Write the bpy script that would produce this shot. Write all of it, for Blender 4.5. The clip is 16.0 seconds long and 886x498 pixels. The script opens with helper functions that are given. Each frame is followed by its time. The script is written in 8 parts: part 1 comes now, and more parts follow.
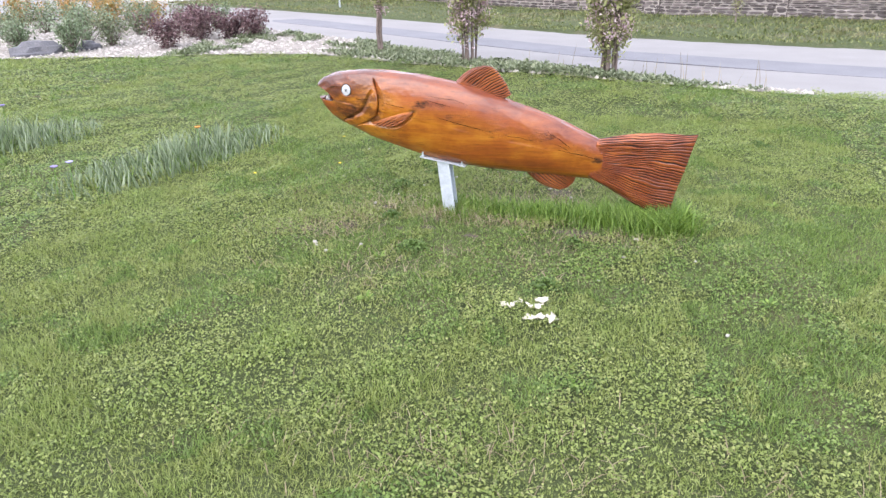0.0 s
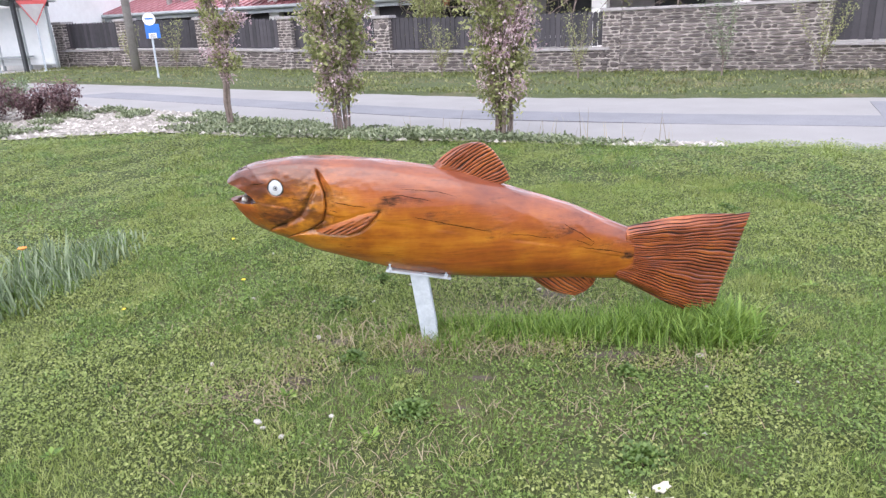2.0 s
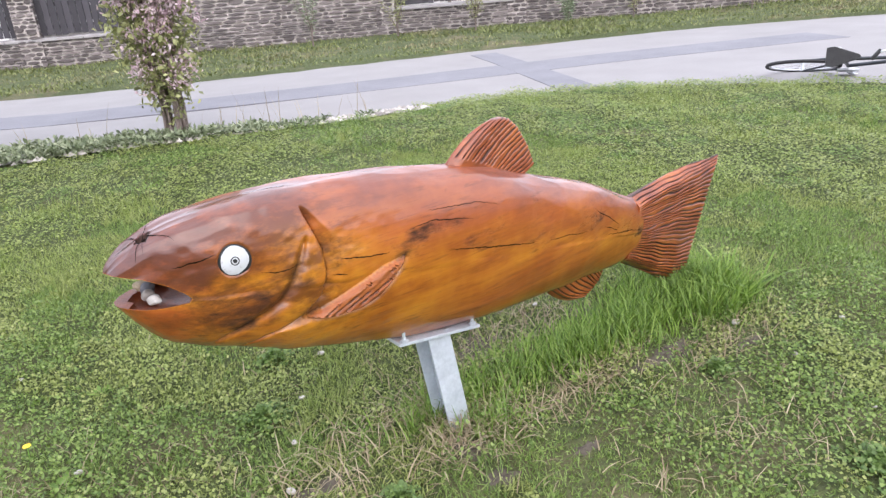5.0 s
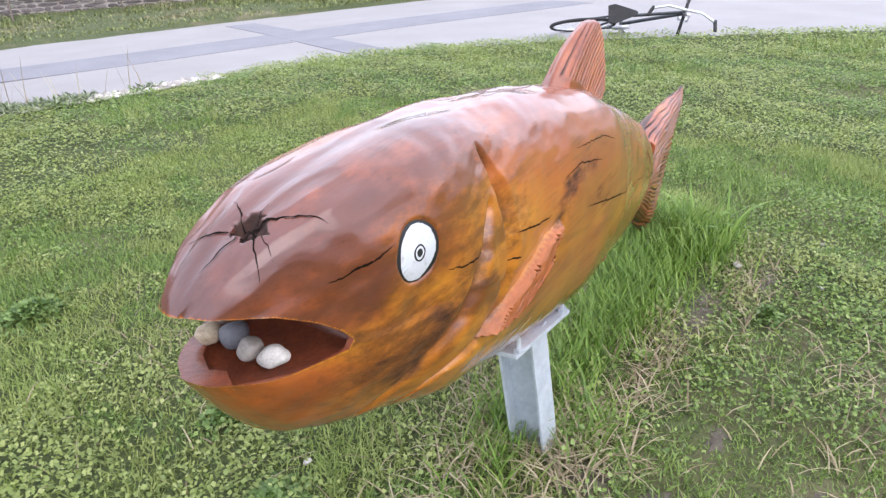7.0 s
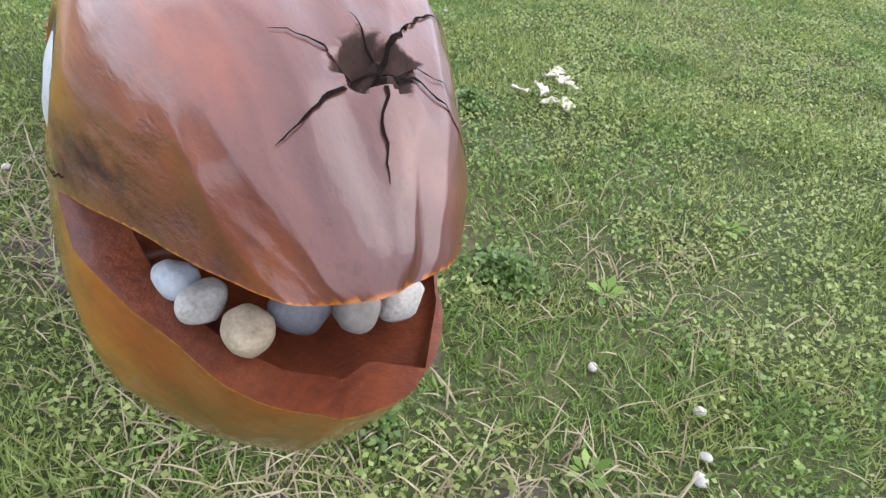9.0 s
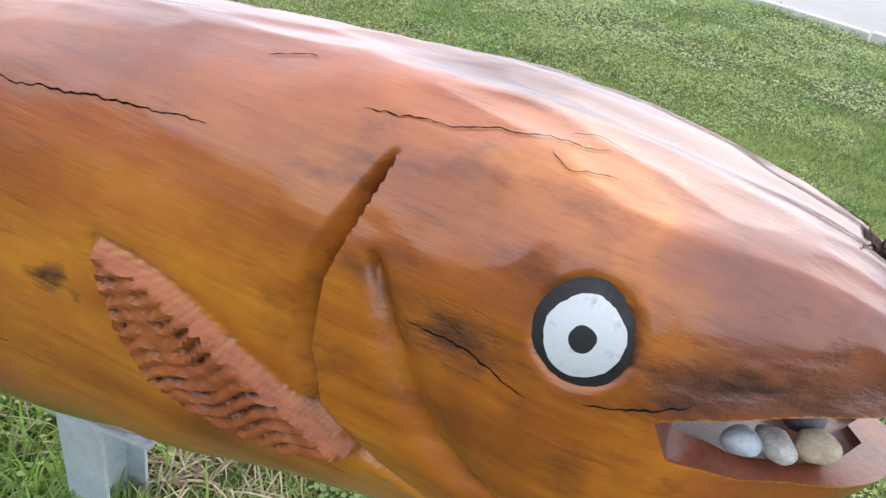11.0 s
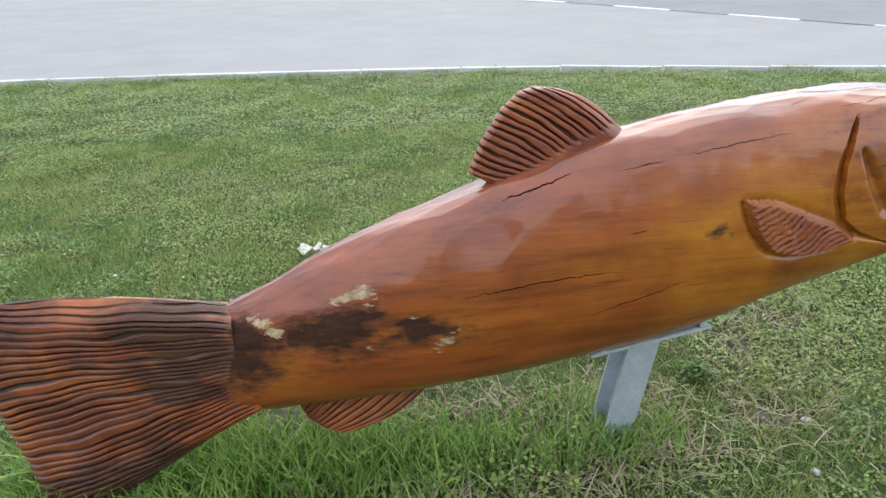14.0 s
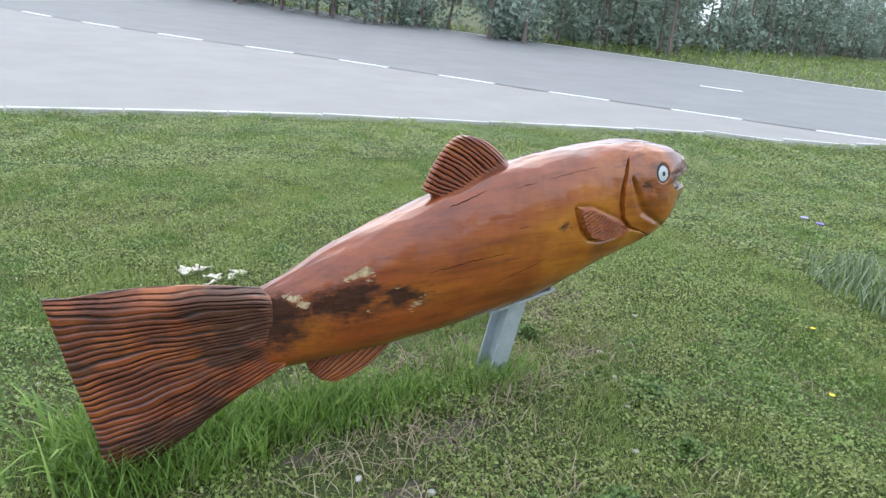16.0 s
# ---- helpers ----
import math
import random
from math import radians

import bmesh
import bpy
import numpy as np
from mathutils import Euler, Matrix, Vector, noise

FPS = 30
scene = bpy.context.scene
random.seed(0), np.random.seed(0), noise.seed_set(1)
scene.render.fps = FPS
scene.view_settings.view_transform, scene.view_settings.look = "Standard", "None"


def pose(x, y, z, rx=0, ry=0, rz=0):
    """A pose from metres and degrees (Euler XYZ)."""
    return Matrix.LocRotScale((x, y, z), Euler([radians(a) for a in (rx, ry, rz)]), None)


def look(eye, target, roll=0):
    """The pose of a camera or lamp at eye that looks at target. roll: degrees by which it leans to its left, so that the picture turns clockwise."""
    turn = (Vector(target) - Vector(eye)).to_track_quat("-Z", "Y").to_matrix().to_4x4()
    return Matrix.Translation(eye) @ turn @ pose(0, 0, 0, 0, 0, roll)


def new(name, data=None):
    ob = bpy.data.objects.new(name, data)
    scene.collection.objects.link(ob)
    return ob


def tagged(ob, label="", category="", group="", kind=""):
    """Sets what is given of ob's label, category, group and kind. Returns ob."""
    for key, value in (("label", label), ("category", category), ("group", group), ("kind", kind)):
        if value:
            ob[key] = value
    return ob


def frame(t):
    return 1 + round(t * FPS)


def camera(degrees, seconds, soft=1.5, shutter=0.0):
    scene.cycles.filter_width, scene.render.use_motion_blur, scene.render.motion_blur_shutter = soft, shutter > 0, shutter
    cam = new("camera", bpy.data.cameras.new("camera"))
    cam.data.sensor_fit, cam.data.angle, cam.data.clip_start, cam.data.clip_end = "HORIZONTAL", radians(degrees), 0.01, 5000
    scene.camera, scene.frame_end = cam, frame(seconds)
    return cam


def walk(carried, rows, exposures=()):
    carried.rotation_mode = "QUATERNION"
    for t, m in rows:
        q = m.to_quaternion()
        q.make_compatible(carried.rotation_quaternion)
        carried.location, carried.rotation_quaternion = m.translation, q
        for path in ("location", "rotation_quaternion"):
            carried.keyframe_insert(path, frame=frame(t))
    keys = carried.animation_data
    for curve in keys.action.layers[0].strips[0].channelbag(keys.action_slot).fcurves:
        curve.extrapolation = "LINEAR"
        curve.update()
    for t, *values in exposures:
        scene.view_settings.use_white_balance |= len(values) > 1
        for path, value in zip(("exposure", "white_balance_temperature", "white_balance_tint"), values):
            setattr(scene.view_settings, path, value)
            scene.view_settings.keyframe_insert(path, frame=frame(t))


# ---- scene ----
cam = camera(65.2, 16.0, 1.35)
PATH = [
    (0, (1.064, -3.918, 1.437), (0.556, -2.143, 0.666), -1.6),
    (0.5, (0.834, -3.667, 1.393), (0.366, -1.898, 0.586), -5.1),
    (1, (0.598, -3.394, 1.364), (0.363, -1.527, 0.686), 0.4),
    (1.5, (0.374, -3.160, 1.333), (0.089, -1.255, 0.795), -2.6),
    (2, (0.119, -2.844, 1.361), (0.087, -0.945, 0.734), -2.6),
    (2.5, (-0.107, -2.598, 1.378), (0.145, -0.678, 0.877), -3.3),
    (3, (-0.309, -2.357, 1.390), (0.322, -0.596, 0.685), -2.4),
    (3.5, (-0.511, -2.132, 1.372), (0.176, -0.375, 0.706), -4.4),
    (3.7, (-0.612, -2.004, 1.353), (0.118, -0.272, 0.668), -5.2),
    (5.8, (-1.110, -1.041, 1.233), (0.132, 0.270, 0.374), -3.5),
    (6, (-1.113, -0.916, 1.223), (0.137, 0.340, 0.295), -3.1),
    (6.5, (-1.135, -0.680, 1.144), (0.206, 0.420, 0.149), -0.2),
    (7, (-1.160, -0.460, 1.050), (0.405, 0.468, 0.221), -2.9),
    (7.5, (-1.157, -0.279, 0.972), (0.515, 0.286, 0.031), 1.6),
    (8, (-1.105, -0.111, 0.945), (0.620, 0.040, -0.055), 1.8),
    (8.2, (-1.076, -0.062, 0.942), (0.593, -0.012, -0.160), -2.1),
    (9.2, (-0.985, 0.130, 0.935), (0.260, -0.830, -0.260), 8.0),
    (10.3, (-0.748, 0.300, 0.952), (-0.321, -1.295, -0.177), 14.9),
    (10.5, (-0.711, 0.336, 0.970), (-0.362, -1.253, -0.193), 15.3),
    (11, (-0.588, 0.468, 1.031), (-0.117, -1.093, -0.127), 11.6),
    (11.5, (-0.429, 0.591, 1.093), (0.135, -0.987, 0.001), 5.8),
    (12, (-0.216, 0.752, 1.135), (0.269, -0.898, 0.114), 4.2),
    (12.5, (-0.035, 0.909, 1.176), (0.307, -0.777, 0.156), 4.1),
    (13, (0.167, 1.025, 1.160), (0.242, -0.742, 0.226), 4.0),
    (13.5, (0.386, 1.148, 1.170), (0.287, -0.626, 0.252), 2.9),
    (14, (0.630, 1.331, 1.170), (0.346, -0.459, 0.325), -0.7),
    (14.5, (0.841, 1.500, 1.183), (0.230, -0.213, 0.351), 1.7),
    (15, (1.044, 1.594, 1.186), (0.239, -0.080, 0.445), 2.6),
    (15.5, (1.268, 1.680, 1.206), (0.496, -0.059, 0.590), 0.0),
    (16, (1.457, 1.742, 1.284), (0.392, 0.196, 0.594), 6.4),
]
walk(cam, [(t, look(eye, target, roll)) for t, eye, target, roll in PATH],
     [(0.0, 1.36, 6300, 18), (1.5, 1.32, 6300, 18), (2.0, 1.22, 6300, 18), (2.5, 1.28, 6300, 18), (3.7, 1.35, 6300, 18), (5.9, 1.18, 6420, 18), (6.5, 1.42, 6220, 19), (7.0, 1.28, 6150, 18), (7.5, 1.10, 6150, 18), (8.2, 1.25, 6150, 17), (10.4, 1.14, 6250, 12), (11.0, 1.20, 6240, 11.5), (11.8, 1.42, 6230, 10), (13.0, 1.18, 6200, 8.5), (13.5, 0.98, 6180, 8.5), (14.5, 0.86, 6150, 8.5), (16.0, 0.9, 6050, 7.5)])

# ---- light ----
world = bpy.data.worlds.new("overcast_sky")
scene.world = world
world.use_nodes = True
wn, wl = world.node_tree.nodes, world.node_tree.links
SUN_ELEV, SUN_ROT = radians(48), radians(200)
sky = wn.new("ShaderNodeTexSky")
sky.sky_type, sky.sun_disc, sky.sun_elevation, sky.sun_rotation = "NISHITA", False, SUN_ELEV, SUN_ROT
sky.air_density, sky.dust_density, sky.ozone_density = 1.0, 6.0, 1.0
cloud = wn.new("ShaderNodeMix")
cloud.data_type = "RGBA"
cloud.inputs[0].default_value = 0.82
cloud.inputs[7].default_value = (9.3, 9.9, 11.0, 1)
wl.new(sky.outputs[0], cloud.inputs[6])
wl.new(cloud.outputs[2], wn["Background"].inputs[0])
wn["Background"].inputs[1].default_value = 0.11

sun_data = bpy.data.lights.new("sun", "SUN")
sun_data.energy, sun_data.angle, sun_data.color = 0.8, radians(65), (1.0, 0.96, 0.9)
sun = new("sun", sun_data)
sun.matrix_world = look((0, 0, 30), Vector((0, 0, 30)) - Vector((math.sin(SUN_ROT) * math.cos(SUN_ELEV), math.cos(SUN_ROT) * math.cos(SUN_ELEV), math.sin(SUN_ELEV))))


# ---- materials ----
class Nodes:
    """A material under construction."""

    def __init__(self, name, rough=0.6, metal=0.0):
        self.m = bpy.data.materials.new(name)
        self.m.use_nodes = True
        self.t = self.m.node_tree
        self.b = self.t.nodes["Principled BSDF"]
        self.b.inputs["Roughness"].default_value = rough
        self.b.inputs["Metallic"].default_value = metal

    def add(self, kind, **sockets):
        n = self.t.nodes.new(kind)
        for key, value in sockets.items():
            n.inputs[key.replace("_", " ")].default_value = value
        return n

    def link(self, a, b):
        self.t.links.new(a, b)

    def coords(self, scale=(1, 1, 1), kind="Object"):
        c, mp = self.add("ShaderNodeTexCoord"), self.add("ShaderNodeMapping")
        mp.inputs["Scale"].default_value = scale
        self.link(c.outputs[kind], mp.inputs["Vector"])
        return mp.outputs["Vector"]

    def world_coords(self, scale=(1, 1, 1)):
        g, mp = self.add("ShaderNodeNewGeometry"), self.add("ShaderNodeMapping")
        mp.inputs["Scale"].default_value = scale
        self.link(g.outputs["Position"], mp.inputs["Vector"])
        return mp.outputs["Vector"]

    def noise(self, vector, scale, detail=4.0, rough=0.55):
        n = self.add("ShaderNodeTexNoise", Scale=scale, Detail=detail, Roughness=rough)
        self.link(vector, n.inputs["Vector"])
        return n.outputs["Fac"]

    def ramp(self, fac, stops):
        r = self.add("ShaderNodeValToRGB")
        while len(r.color_ramp.elements) < len(stops):
            r.color_ramp.elements.new(0.5)
        for e, (p, c) in zip(r.color_ramp.elements, stops):
            e.position, e.color = p, (*c, 1) if len(c) == 3 else c
        self.link(fac, r.inputs[0])
        return r.outputs[0]

    def grey(self, fac, lo, hi):
        return self.ramp(fac, [(lo, (0, 0, 0)), (hi, (1, 1, 1))])

    def mix(self, fac, a, b, how="MIX"):
        n = self.add("ShaderNodeMix")
        n.data_type, n.blend_type = "RGBA", how
        for value, socket in ((fac, n.inputs[0]), (a, n.inputs[6]), (b, n.inputs[7])):
            if isinstance(value, (int, float)):
                socket.default_value = value
            elif isinstance(value, tuple):
                socket.default_value = (*value, 1)
            else:
                self.link(value, socket)
        return n.outputs[2]

    def math(self, how, a, b=0.0):
        n = self.add("ShaderNodeMath")
        n.operation = how
        for value, socket in ((a, n.inputs[0]), (b, n.inputs[1])):
            if isinstance(value, (int, float)):
                socket.default_value = value
            else:
                self.link(value, socket)
        return n.outputs[0]

    def attr(self, name):
        n = self.add("ShaderNodeAttribute")
        n.attribute_name = name
        return n.outputs["Fac"]

    def bump(self, height, strength, distance):
        n = self.add("ShaderNodeBump", Strength=strength, Distance=distance)
        self.link(height, n.inputs["Height"])
        self.link(n.outputs[0], self.b.inputs["Normal"])

    def colour(self, socket):
        self.link(socket, self.b.inputs["Base Color"])
        return self.m


def speckled(name, a, b, scale, rough=0.7, metal=0.0, bump=0.3, dist=0.004, per=None, fine=6.0):
    """A surface that varies between two colours at two scales; per: 'object' or 'island' adds a variation piece by piece."""
    k = Nodes(name, rough, metal)
    v = k.world_coords()
    large, small = k.noise(v, scale, 3), k.noise(v, scale * fine, 5, 0.65)
    f = k.math("ADD", k.math("MULTIPLY", large, 0.55), k.math("MULTIPLY", small, 0.45))
    c = k.mix(k.grey(f, 0.35, 0.65), a, b)
    if per == "object":
        r = k.add("ShaderNodeObjectInfo").outputs["Random"]
        c = k.mix(0.5, c, k.ramp(r, [(0, tuple(0.55 * v for v in a)), (0.5, a), (1, tuple(min(1, 1.3 * v) for v in b))]))
    if per == "island":
        r = k.add("ShaderNodeNewGeometry").outputs["Random Per Island"]
        c = k.mix(0.6, c, k.ramp(r, [(0, tuple(0.5 * v for v in a)), (0.5, a), (1, tuple(min(1, 1.3 * v) for v in b))]))
    k.bump(small, bump, dist)
    return k.colour(c)


def leafy(name, stops, rough=0.55, patch=None, scale=0.8, glow=0.25):
    """Leaves: each one has its own shade; patch: a second ramp that takes over in patches of the ground."""
    k = Nodes(name, rough)
    r = k.add("ShaderNodeNewGeometry").outputs["Random Per Island"]
    c = k.ramp(r, stops)
    if patch:
        v = k.world_coords()
        p = k.math("ADD", k.math("MULTIPLY", k.noise(v, scale, 3), 0.6), k.math("MULTIPLY", k.noise(v, scale * 5, 3), 0.4))
        for (lo, hi), other in patch:
            c = k.mix(k.grey(p, lo, hi), c, k.ramp(r, other))
    k.b.inputs["Specular IOR Level"].default_value = 0.55
    t = k.add("ShaderNodeBsdfTranslucent")
    s = k.add("ShaderNodeMixShader")
    s.inputs[0].default_value = glow
    k.link(c, t.inputs["Color"])
    k.link(k.b.outputs[0], s.inputs[1])
    k.link(t.outputs[0], s.inputs[2])
    k.link(s.outputs[0], k.t.nodes["Material Output"].inputs["Surface"])
    return k.colour(c)


def fish_wood():
    """Stained softwood under clear gloss varnish: golden flanks, a red-brown back, grain along the log, charred and
    bare marks, shade painted into the gill grooves.
    """
    k = Nodes("varnished_wood", 0.5)
    v = k.coords((1, 1, 1))
    grain = k.noise(k.coords((1.6, 20, 20)), 1.0, 6, 0.66)
    fine = k.noise(k.coords((10, 150, 150)), 1.0, 4, 0.6)
    blotch = k.noise(v, 4.5, 4, 0.6)
    cloud = k.noise(k.coords((6, 15, 15)), 1.0, 4, 0.62)
    c = k.ramp(k.math("ADD", k.math("MULTIPLY", grain, 0.4), k.math("MULTIPLY", blotch, 0.6)),
               [(0.34, (0.175, 0.043, 0.005)), (0.44, (0.305, 0.088, 0.007)), (0.53, (0.42, 0.145, 0.010)), (0.66, (0.53, 0.225, 0.018))])
    c = k.mix(k.math("MULTIPLY", k.grey(fine, 0.50, 0.72), 0.22), c, (0.17, 0.038, 0.007))
    tone = k.math("ADD", k.attr("back"), k.math("MULTIPLY", k.math("SUBTRACT", cloud, 0.5), 0.8))
    c = k.mix(k.math("MULTIPLY", k.grey(tone, 0.12, 0.60), 0.72), c, k.ramp(blotch, [(0.3, (0.19, 0.036, 0.013)), (0.7, (0.37, 0.082, 0.022))]))
    c = k.mix(k.math("MULTIPLY", k.grey(tone, 0.60, 1.05), 0.72), c, k.ramp(blotch, [(0.3, (0.085, 0.026, 0.020)), (0.7, (0.18, 0.052, 0.034))]))
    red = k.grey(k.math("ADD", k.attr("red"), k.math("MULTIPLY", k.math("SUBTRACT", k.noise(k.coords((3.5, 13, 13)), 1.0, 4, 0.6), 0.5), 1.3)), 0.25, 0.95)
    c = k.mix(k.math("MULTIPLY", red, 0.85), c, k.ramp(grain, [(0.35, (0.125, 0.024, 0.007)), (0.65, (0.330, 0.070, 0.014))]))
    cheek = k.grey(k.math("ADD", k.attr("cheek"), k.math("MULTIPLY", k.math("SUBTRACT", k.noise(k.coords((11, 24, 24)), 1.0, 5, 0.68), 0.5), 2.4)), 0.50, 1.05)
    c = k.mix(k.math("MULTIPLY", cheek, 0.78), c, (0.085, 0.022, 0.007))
    dark = k.grey(k.math("ADD", k.attr("snout"), k.math("MULTIPLY", k.math("SUBTRACT", cloud, 0.5), 0.9)), 0.30, 0.85)
    c = k.mix(k.math("MULTIPLY", dark, 0.8), c, k.ramp(blotch, [(0.35, (0.056, 0.021, 0.018)), (0.65, (0.120, 0.042, 0.032))]))
    streak = k.noise(k.coords((4, 62, 62)), 1.0, 4, 0.7)
    patches = k.grey(k.noise(v, 6.5, 3), 0.42, 0.62)
    c = k.mix(k.math("MULTIPLY", k.math("MULTIPLY", k.grey(streak, 0.57, 0.68), patches), 0.55), c, (0.050, 0.013, 0.005))
    hair = k.noise(k.coords((13, 190, 190)), 1.0, 4, 0.7)
    grainy = k.grey(k.noise(k.coords((6, 13, 13)), 1.0, 3), 0.46, 0.60)
    c = k.mix(k.math("MULTIPLY", k.math("MULTIPLY", k.grey(hair, 0.55, 0.66), grainy), 0.38), c, (0.065, 0.018, 0.007))
    fin = k.attr("fin")
    c = k.mix(k.math("MULTIPLY", fin, 0.75), c, k.ramp(fine, [(0.35, (0.16, 0.036, 0.015)), (0.65, (0.31, 0.080, 0.028))]))
    flake = k.noise(k.coords((15, 42, 42)), 1.0, 6, 0.72)
    char_shade = k.grey(k.math("ADD", k.attr("mark"), k.math("MULTIPLY", k.math("SUBTRACT", k.noise(k.coords((13, 46, 46)), 1.0, 6, 0.76), 0.5), 2.3)), 0.30, 1.05)
    c = k.mix(k.math("MULTIPLY", char_shade, 0.90), c, k.ramp(flake, [(0.35, (0.007, 0.004, 0.003)), (0.6, (0.030, 0.015, 0.009))]))
    bare = k.grey(k.math("ADD", k.attr("bare"), k.math("MULTIPLY", k.math("SUBTRACT", flake, 0.5), 2.6)), 0.60, 0.65)
    c = k.mix(bare, c, k.ramp(k.noise(v, 60, 3), [(0.35, (0.26, 0.16, 0.08)), (0.65, (0.54, 0.41, 0.25))]))
    dull = k.math("MAXIMUM", k.math("MULTIPLY", fin, 0.6), k.math("MAXIMUM", char_shade, bare))
    k.link(k.math("ADD", 0.42, k.math("MULTIPLY", dull, 0.4)), k.b.inputs["Roughness"])
    k.b.inputs["Specular IOR Level"].default_value = 0.3
    k.link(k.math("SUBTRACT", 1.0, dull), k.b.inputs["Coat Weight"])
    k.b.inputs["Coat IOR"].default_value = 1.47
    k.link(k.math("ADD", 0.05, k.math("MULTIPLY", k.noise(v, 14, 4), 0.16)), k.b.inputs["Coat Roughness"])
    rise = k.math("ADD", k.math("MULTIPLY", grain, 0.5), k.math("ADD", k.math("MULTIPLY", fine, 0.25), k.math("MULTIPLY", cloud, 0.5)))
    rise = k.math("SUBTRACT", rise, k.math("ADD", k.math("MULTIPLY", bare, 0.35), k.math("MULTIPLY", k.math("MULTIPLY", char_shade, flake), 0.9)))
    k.bump(rise, 0.3, 0.006)
    n = k.add("ShaderNodeBump", Strength=0.10, Distance=0.006)
    k.link(rise, n.inputs["Height"])
    k.link(n.outputs[0], k.b.inputs["Coat Normal"])
    return k.colour(c)


def fish_fin():
    """The carved fins: orange-red varnished ridges, near-black furrows."""
    k = Nodes("carved_fin_wood", 0.45)
    v = k.coords((1, 1, 1))
    n, m = k.noise(v, 8, 4), k.noise(k.coords((14, 60, 60)), 1.0, 5, 0.68)
    c = k.ramp(n, [(0.32, (0.14, 0.032, 0.013)), (0.5, (0.25, 0.062, 0.018)), (0.68, (0.38, 0.112, 0.024))])
    c = k.mix(k.math("MULTIPLY", k.grey(m, 0.5, 0.7), 0.5), c, (0.10, 0.026, 0.012))
    furrow_dark = k.grey(k.math("ADD", k.attr("groove"), k.math("MULTIPLY", k.math("SUBTRACT", n, 0.5), 0.9)), 0.26, 0.80)
    c = k.mix(k.math("MULTIPLY", furrow_dark, 0.93), c, (0.018, 0.008, 0.006))
    worn = k.grey(k.math("ADD", k.attr("worn"), k.math("MULTIPLY", k.math("SUBTRACT", k.noise(k.coords((7, 15, 15)), 1.0, 5, 0.66), 0.5), 2.2)), 0.45, 0.95)
    c = k.mix(k.math("MULTIPLY", worn, 0.85), c, k.ramp(m, [(0.35, (0.022, 0.012, 0.009)), (0.62, (0.070, 0.034, 0.022)), (0.74, (0.26, 0.19, 0.13))]))
    k.b.inputs["Specular IOR Level"].default_value = 0.35
    k.link(k.math("MULTIPLY", k.math("SUBTRACT", 1.0, k.math("MAXIMUM", worn, furrow_dark)), 0.55), k.b.inputs["Coat Weight"])
    k.b.inputs["Coat Roughness"].default_value = 0.2
    k.bump(m, 0.4, 0.003)
    return k.colour(c)


def painted(name, c, rough=0.45, wear=(0.6, 0.75), under=(0.2, 0.17, 0.14), scale=40):
    k = Nodes(name, rough)
    v = k.coords((1, 1, 1))
    n = k.noise(v, scale, 5, 0.65)
    k.bump(n, 0.25, 0.002)
    return k.colour(k.mix(k.grey(n, *wear), k.mix(k.noise(v, scale / 6, 3), tuple(0.85 * x for x in c), c), under))


MAT_WOOD, MAT_FIN = fish_wood(), fish_fin()
MAT_EYE = painted("eye_white_paint", (0.56, 0.58, 0.60), 0.5, (0.56, 0.80), (0.24, 0.22, 0.20), 75)
MAT_BLACK = painted("black_paint", (0.012, 0.012, 0.013), 0.5, (0.64, 0.8), (0.05, 0.035, 0.03), 90)
MAT_MOUTH = speckled("mouth_stain", (0.085, 0.020, 0.009), (0.210, 0.052, 0.018), 26, 0.48, bump=0.4)
MAT_MOUTH.node_tree.nodes["Principled BSDF"].inputs["Specular IOR Level"].default_value = 0.3
MAT_MOUTH.node_tree.nodes["Principled BSDF"].inputs["Coat Weight"].default_value = 0.6
MAT_MOUTH.node_tree.nodes["Principled BSDF"].inputs["Coat Roughness"].default_value = 0.22
MAT_SPLIT = speckled("black_split", (0.006, 0.005, 0.004), (0.016, 0.011, 0.009), 60, 1.0)
MAT_SPLIT.node_tree.nodes["Principled BSDF"].inputs["Specular IOR Level"].default_value = 0.05
MAT_GALV = speckled("galvanised_steel", (0.42, 0.47, 0.52), (0.60, 0.65, 0.70), 14, 0.5, 0.35, 0.15, 0.001)
MAT_SOIL = speckled("bare_soil", (0.060, 0.050, 0.038), (0.135, 0.115, 0.085), 22, 0.95, bump=0.8, dist=0.01)
MAT_ASPHALT = speckled("asphalt", (0.212, 0.204, 0.198), (0.262, 0.253, 0.246), 1.3, 0.75, bump=0.25, dist=0.003, fine=40)
MAT_MAINROAD = speckled("main_road_asphalt", (0.150, 0.152, 0.156), (0.190, 0.192, 0.196), 1.1, 0.75, bump=0.25, dist=0.003, fine=40)
MAT_PATCH = speckled("asphalt_patch", (0.15, 0.15, 0.165), (0.20, 0.20, 0.215), 1.7, 0.8, bump=0.4, dist=0.004, fine=40)
MAT_CONCRETE = speckled("concrete", (0.44, 0.43, 0.41), (0.60, 0.59, 0.57), 3, 0.85, bump=0.3)
MAT_LINE = speckled("road_paint", (0.62, 0.63, 0.64), (0.82, 0.82, 0.82), 6, 0.6, bump=0.2)
MAT_MORTAR = speckled("mortar", (0.38, 0.34, 0.31), (0.55, 0.50, 0.47), 5, 0.9, bump=0.5)
MAT_SLATE = speckled("wall_stone", (0.085, 0.072, 0.070), (0.215, 0.186, 0.176), 7, 0.8, bump=0.6, dist=0.01, per="object")
MAT_SLATE_ISLAND = speckled("wall_stone_small", (0.085, 0.072, 0.070), (0.215, 0.186, 0.176), 7, 0.8, bump=0.6, dist=0.01, per="island")
MAT_COPING = speckled("coping_slab", (0.28, 0.26, 0.26), (0.42, 0.40, 0.40), 5, 0.8)
